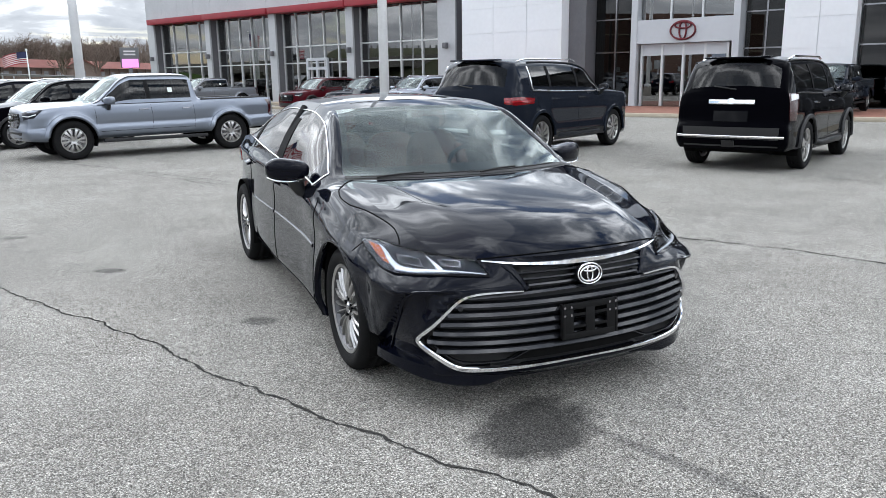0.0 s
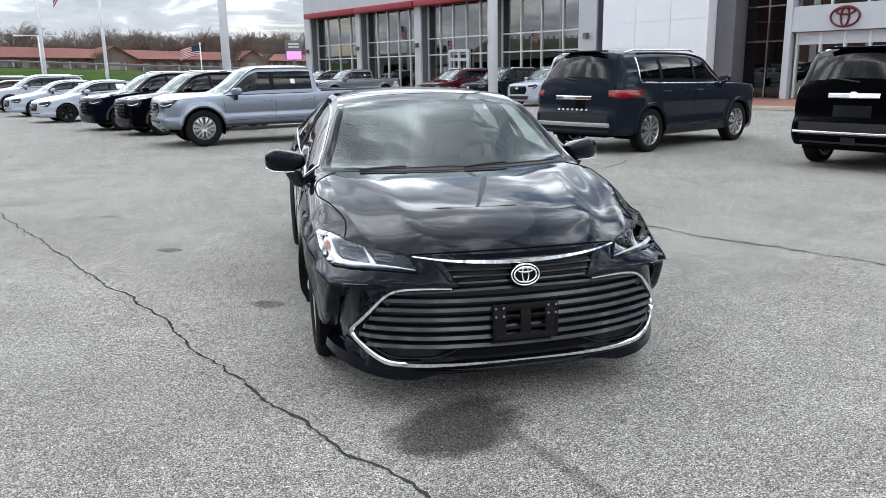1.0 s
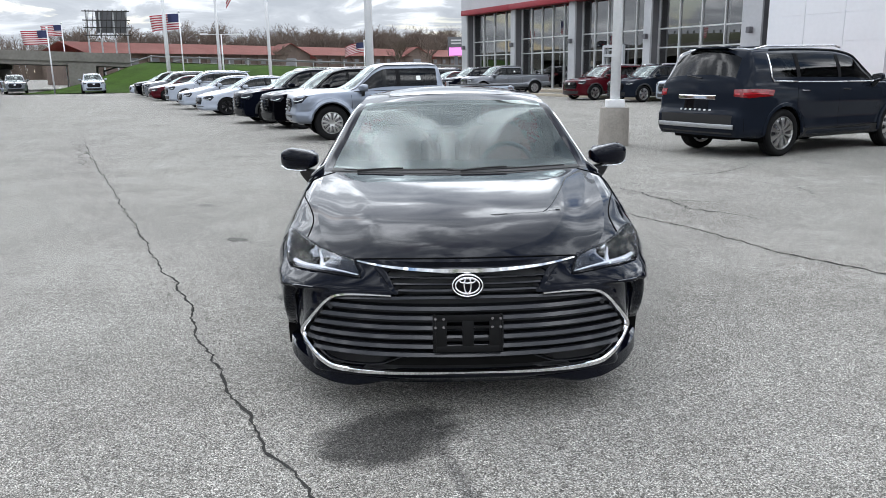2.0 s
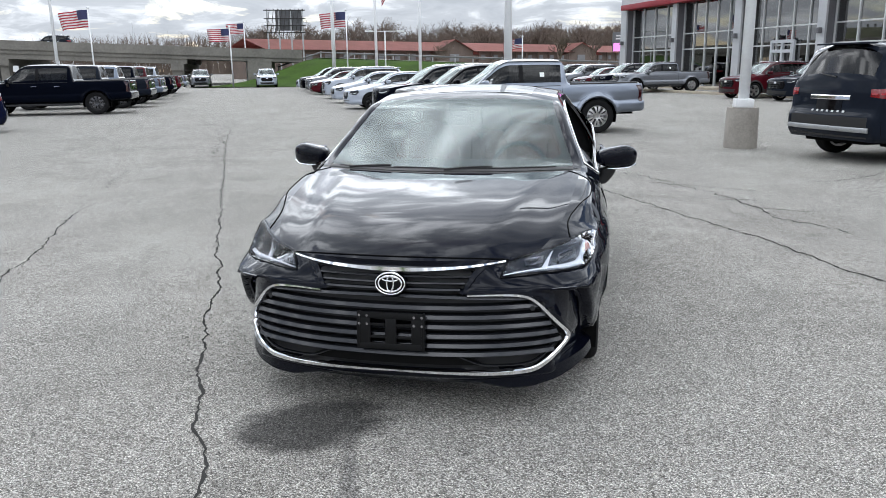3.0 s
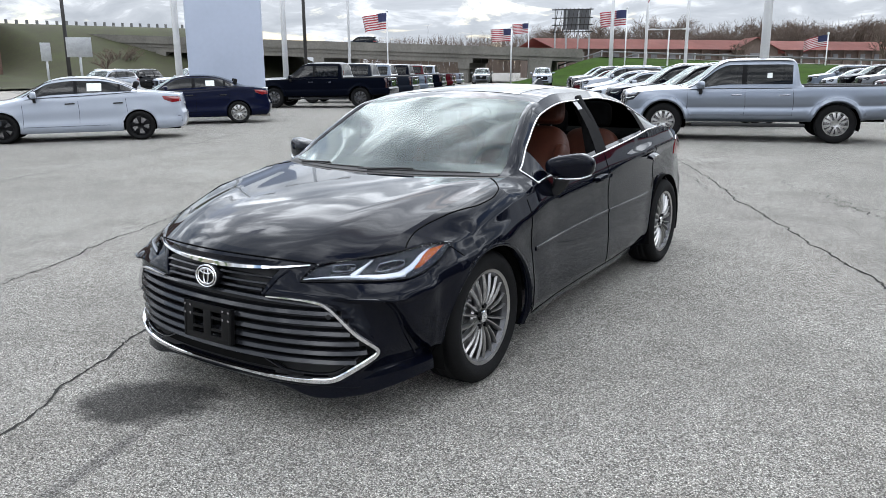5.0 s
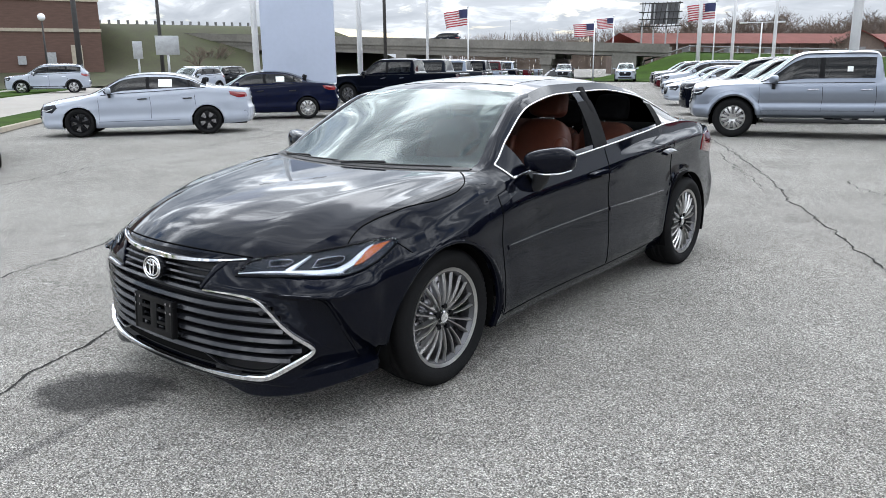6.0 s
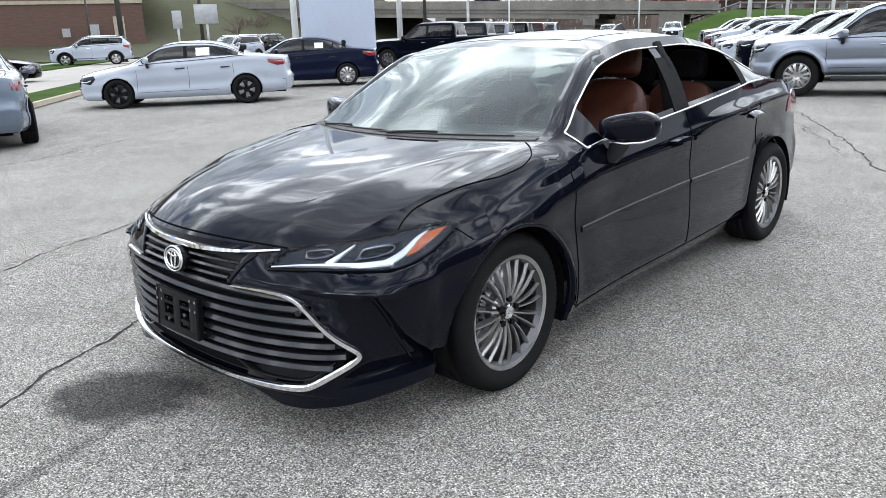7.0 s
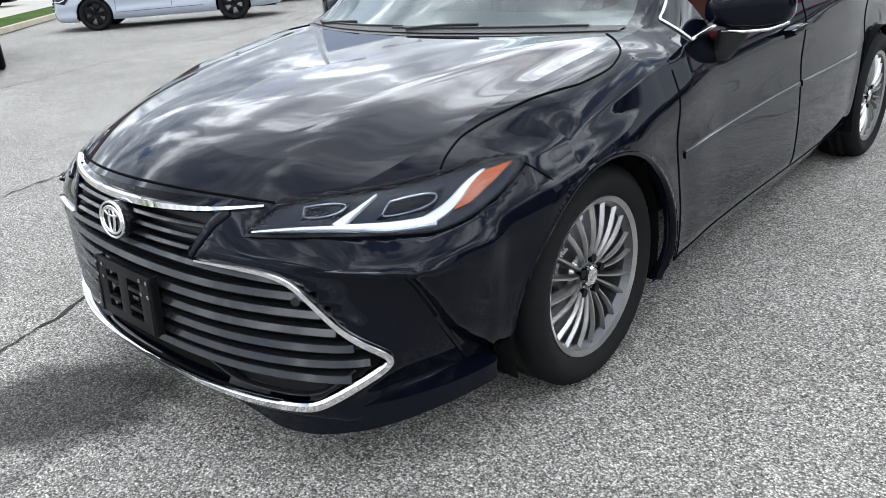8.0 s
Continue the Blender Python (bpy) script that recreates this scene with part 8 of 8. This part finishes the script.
        for y, z in ((1.31, 0.860), (2.36, 0.905)):
            h = part("door_handle", trim(skin, [(y, z), (y + 0.06, z + 0.006), (y + 0.16, z + 0.007), (y + 0.225, z + 0.002)], 90, (0.020, 0.030, 0.024), 0.040, 0.012, 0.02, m, sink=0.002), BLACK_PAINT, car)
            # flat dark plate painted for the shade in the hollow behind the handle
            part("cup_shade", patch(skin, [(y + 0.03, z + 0.02), (y + 0.18, z + 0.025), (y + 0.17, z - 0.025), (y + 0.04, z - 0.025)], 90, 0.001, 0.002, 0.03, m), GAP, h)
        part("tail_light", patch(skin, seen_from([(0.80, 3.35, 0.95), (0.74, 3.70, 0.965), (0.66, 3.83, 0.95), (0.66, 3.86, 0.85), (0.80, 3.62, 0.80), (0.84, 3.35, 0.84)], 125, 10), (125, 10), 0.006, 0.012, 0.04, m, 0.006), RED_LENS, car)
    mirror_part(car, sp, 0.992, 0.725, 1.010, BLACK_PAINT)

    # ---- cowl, wipers, sunroof, fin
    def base_y(x):
        return 0.17 + 0.33 * (x / 0.925) ** 2
    xs = np.linspace(-0.74, 0.74, 25)
    for lo, hi, nm, mat in ((-0.012, 0.028, "cowl_panel", PLASTIC),):
        v, f = [], []
        for k, x in enumerate(xs):
            for d in (lo, hi):
                p, n = skin.down(x, base_y(x) + d)
                v.append(p + n * 0.004)
            if k:
                f.append((2 * k - 2, 2 * k, 2 * k + 1, 2 * k - 1))
        mesh_part(nm, v, f, mat, car)
    for x0, x1, lift in ((-0.66, -0.02, 0.012), (-0.06, 0.64, 0.016)):
        path = [(x, base_y(x) + 0.014 + lift * (k / 8)) for k, x in enumerate(np.linspace(x0, x1, 9))]
        wp_ = part("wiper", trim(skin, path, "top", (0.006, 0.009, 0.006), 0.007, 0.002, 0.06), PLASTIC, car)
        x = x0 + 0.1
        arm = [(x - 0.02, base_y(x) + 0.005), (x + 0.25, base_y(x + 0.25) + 0.036)]
        part("wiper_arm", trim(skin, arm, "top", 0.008, 0.006, 0.008, 0.06), PLASTIC, wp_)
    part("sunroof", patch(skin, [(-0.43, 1.20), (0.43, 1.20), (0.43, 1.72), (-0.43, 1.72)], "top", 0.002, 0.006, 0.08), GLOSS_BLACK, car)
    bm = bmesh.new()
    fin = [bm.verts.new(p) for p in ((0.0, 2.24, 1.405), (0.0, 2.33, 1.455), (0.0, 2.39, 1.465), (0.0, 2.42, 1.40))]
    wide = [[bm.verts.new((s * w, p.co.y, p.co.z)) for p, w in zip(fin, (0.012, 0.010, 0.008, 0.030))] for s in (1, -1)]
    bmesh.ops.delete(bm, geom=fin, context="VERTS")
    a, b = wide
    for k in range(4):
        bm.faces.new((a[k], a[(k + 1) % 4], b[(k + 1) % 4], b[k]))
    bm.faces.new(a); bm.faces.new(b[::-1])
    bmesh.ops.recalc_face_normals(bm, faces=bm.faces)
    part("antenna_fin", bm, BLACK_PAINT, car)

    # ---- cabin
    box("sensor_housing", (0, 0.93, 1.245), (0.14, 0.10, 0.09), CABIN, car, 0.02)
    box("inner_mirror", (0, 1.02, 1.215), (0.24, 0.03, 0.065), CABIN, car, 0.012)
    box("dashboard", (0, 0.66, 0.88), (1.40, 0.55, 0.14), CABIN, car, 0.05)
    for x in (0.37, -0.37):
        seat(car, x, 1.27, 0.58, LEATHER, 0.54, back_h=0.60)
        seat(car, x, 2.20, 0.58, LEATHER, 0.62, back_h=0.52, head=CABIN)
    seat(car, 0, 2.22, 0.585, LEATHER, 0.30, back_h=0.46, head=CABIN)
    for s in (1, -1):          # inner side of the middle pillar
        tube("pillar_lining", [(s * 0.795, 1.60, 0.55), (s * 0.785, 1.60, 0.98), (s * 0.70, 1.66, 1.20), (s * 0.60, 1.70, 1.34)], [0.06, 0.055, 0.045, 0.04], CABIN, car, 8)
    box("cabin_floor", (0, 1.6, 0.36), (1.5, 2.8, 0.05), CABIN, car)
    for s in (1, -1):
        for y0, y1 in ((0.50, 1.54), (1.62, 2.55)):
            box("door_card", (s * 0.80, (y0 + y1) / 2, 0.68), (0.06, y1 - y0, 0.56), CABIN, car, 0.02)
    box("console", (0, 1.05, 0.60), (0.24, 1.0, 0.28), CABIN, car, 0.04)
    box("parcel_shelf", (0, 2.95, 1.02), (1.3, 0.55, 0.04), CABIN, car, 0.01)
    bm = bmesh.new()
    ring = [(0.37 + 0.18 * math.cos(t), 0.98 + 0.07 * math.sin(t), 0.90 + 0.165 * math.sin(t)) for t in np.linspace(0, 2 * np.pi, 25)]
    add_tube(bm, ring, 0.016, 8, cap=False)
    part("steering_wheel", bm, CABIN, car, smooth=True)
    box("rear_view_mirror", (0, 0.98, 1.25), (0.24, 0.04, 0.07), CABIN, car, 0.015)


hero_car()
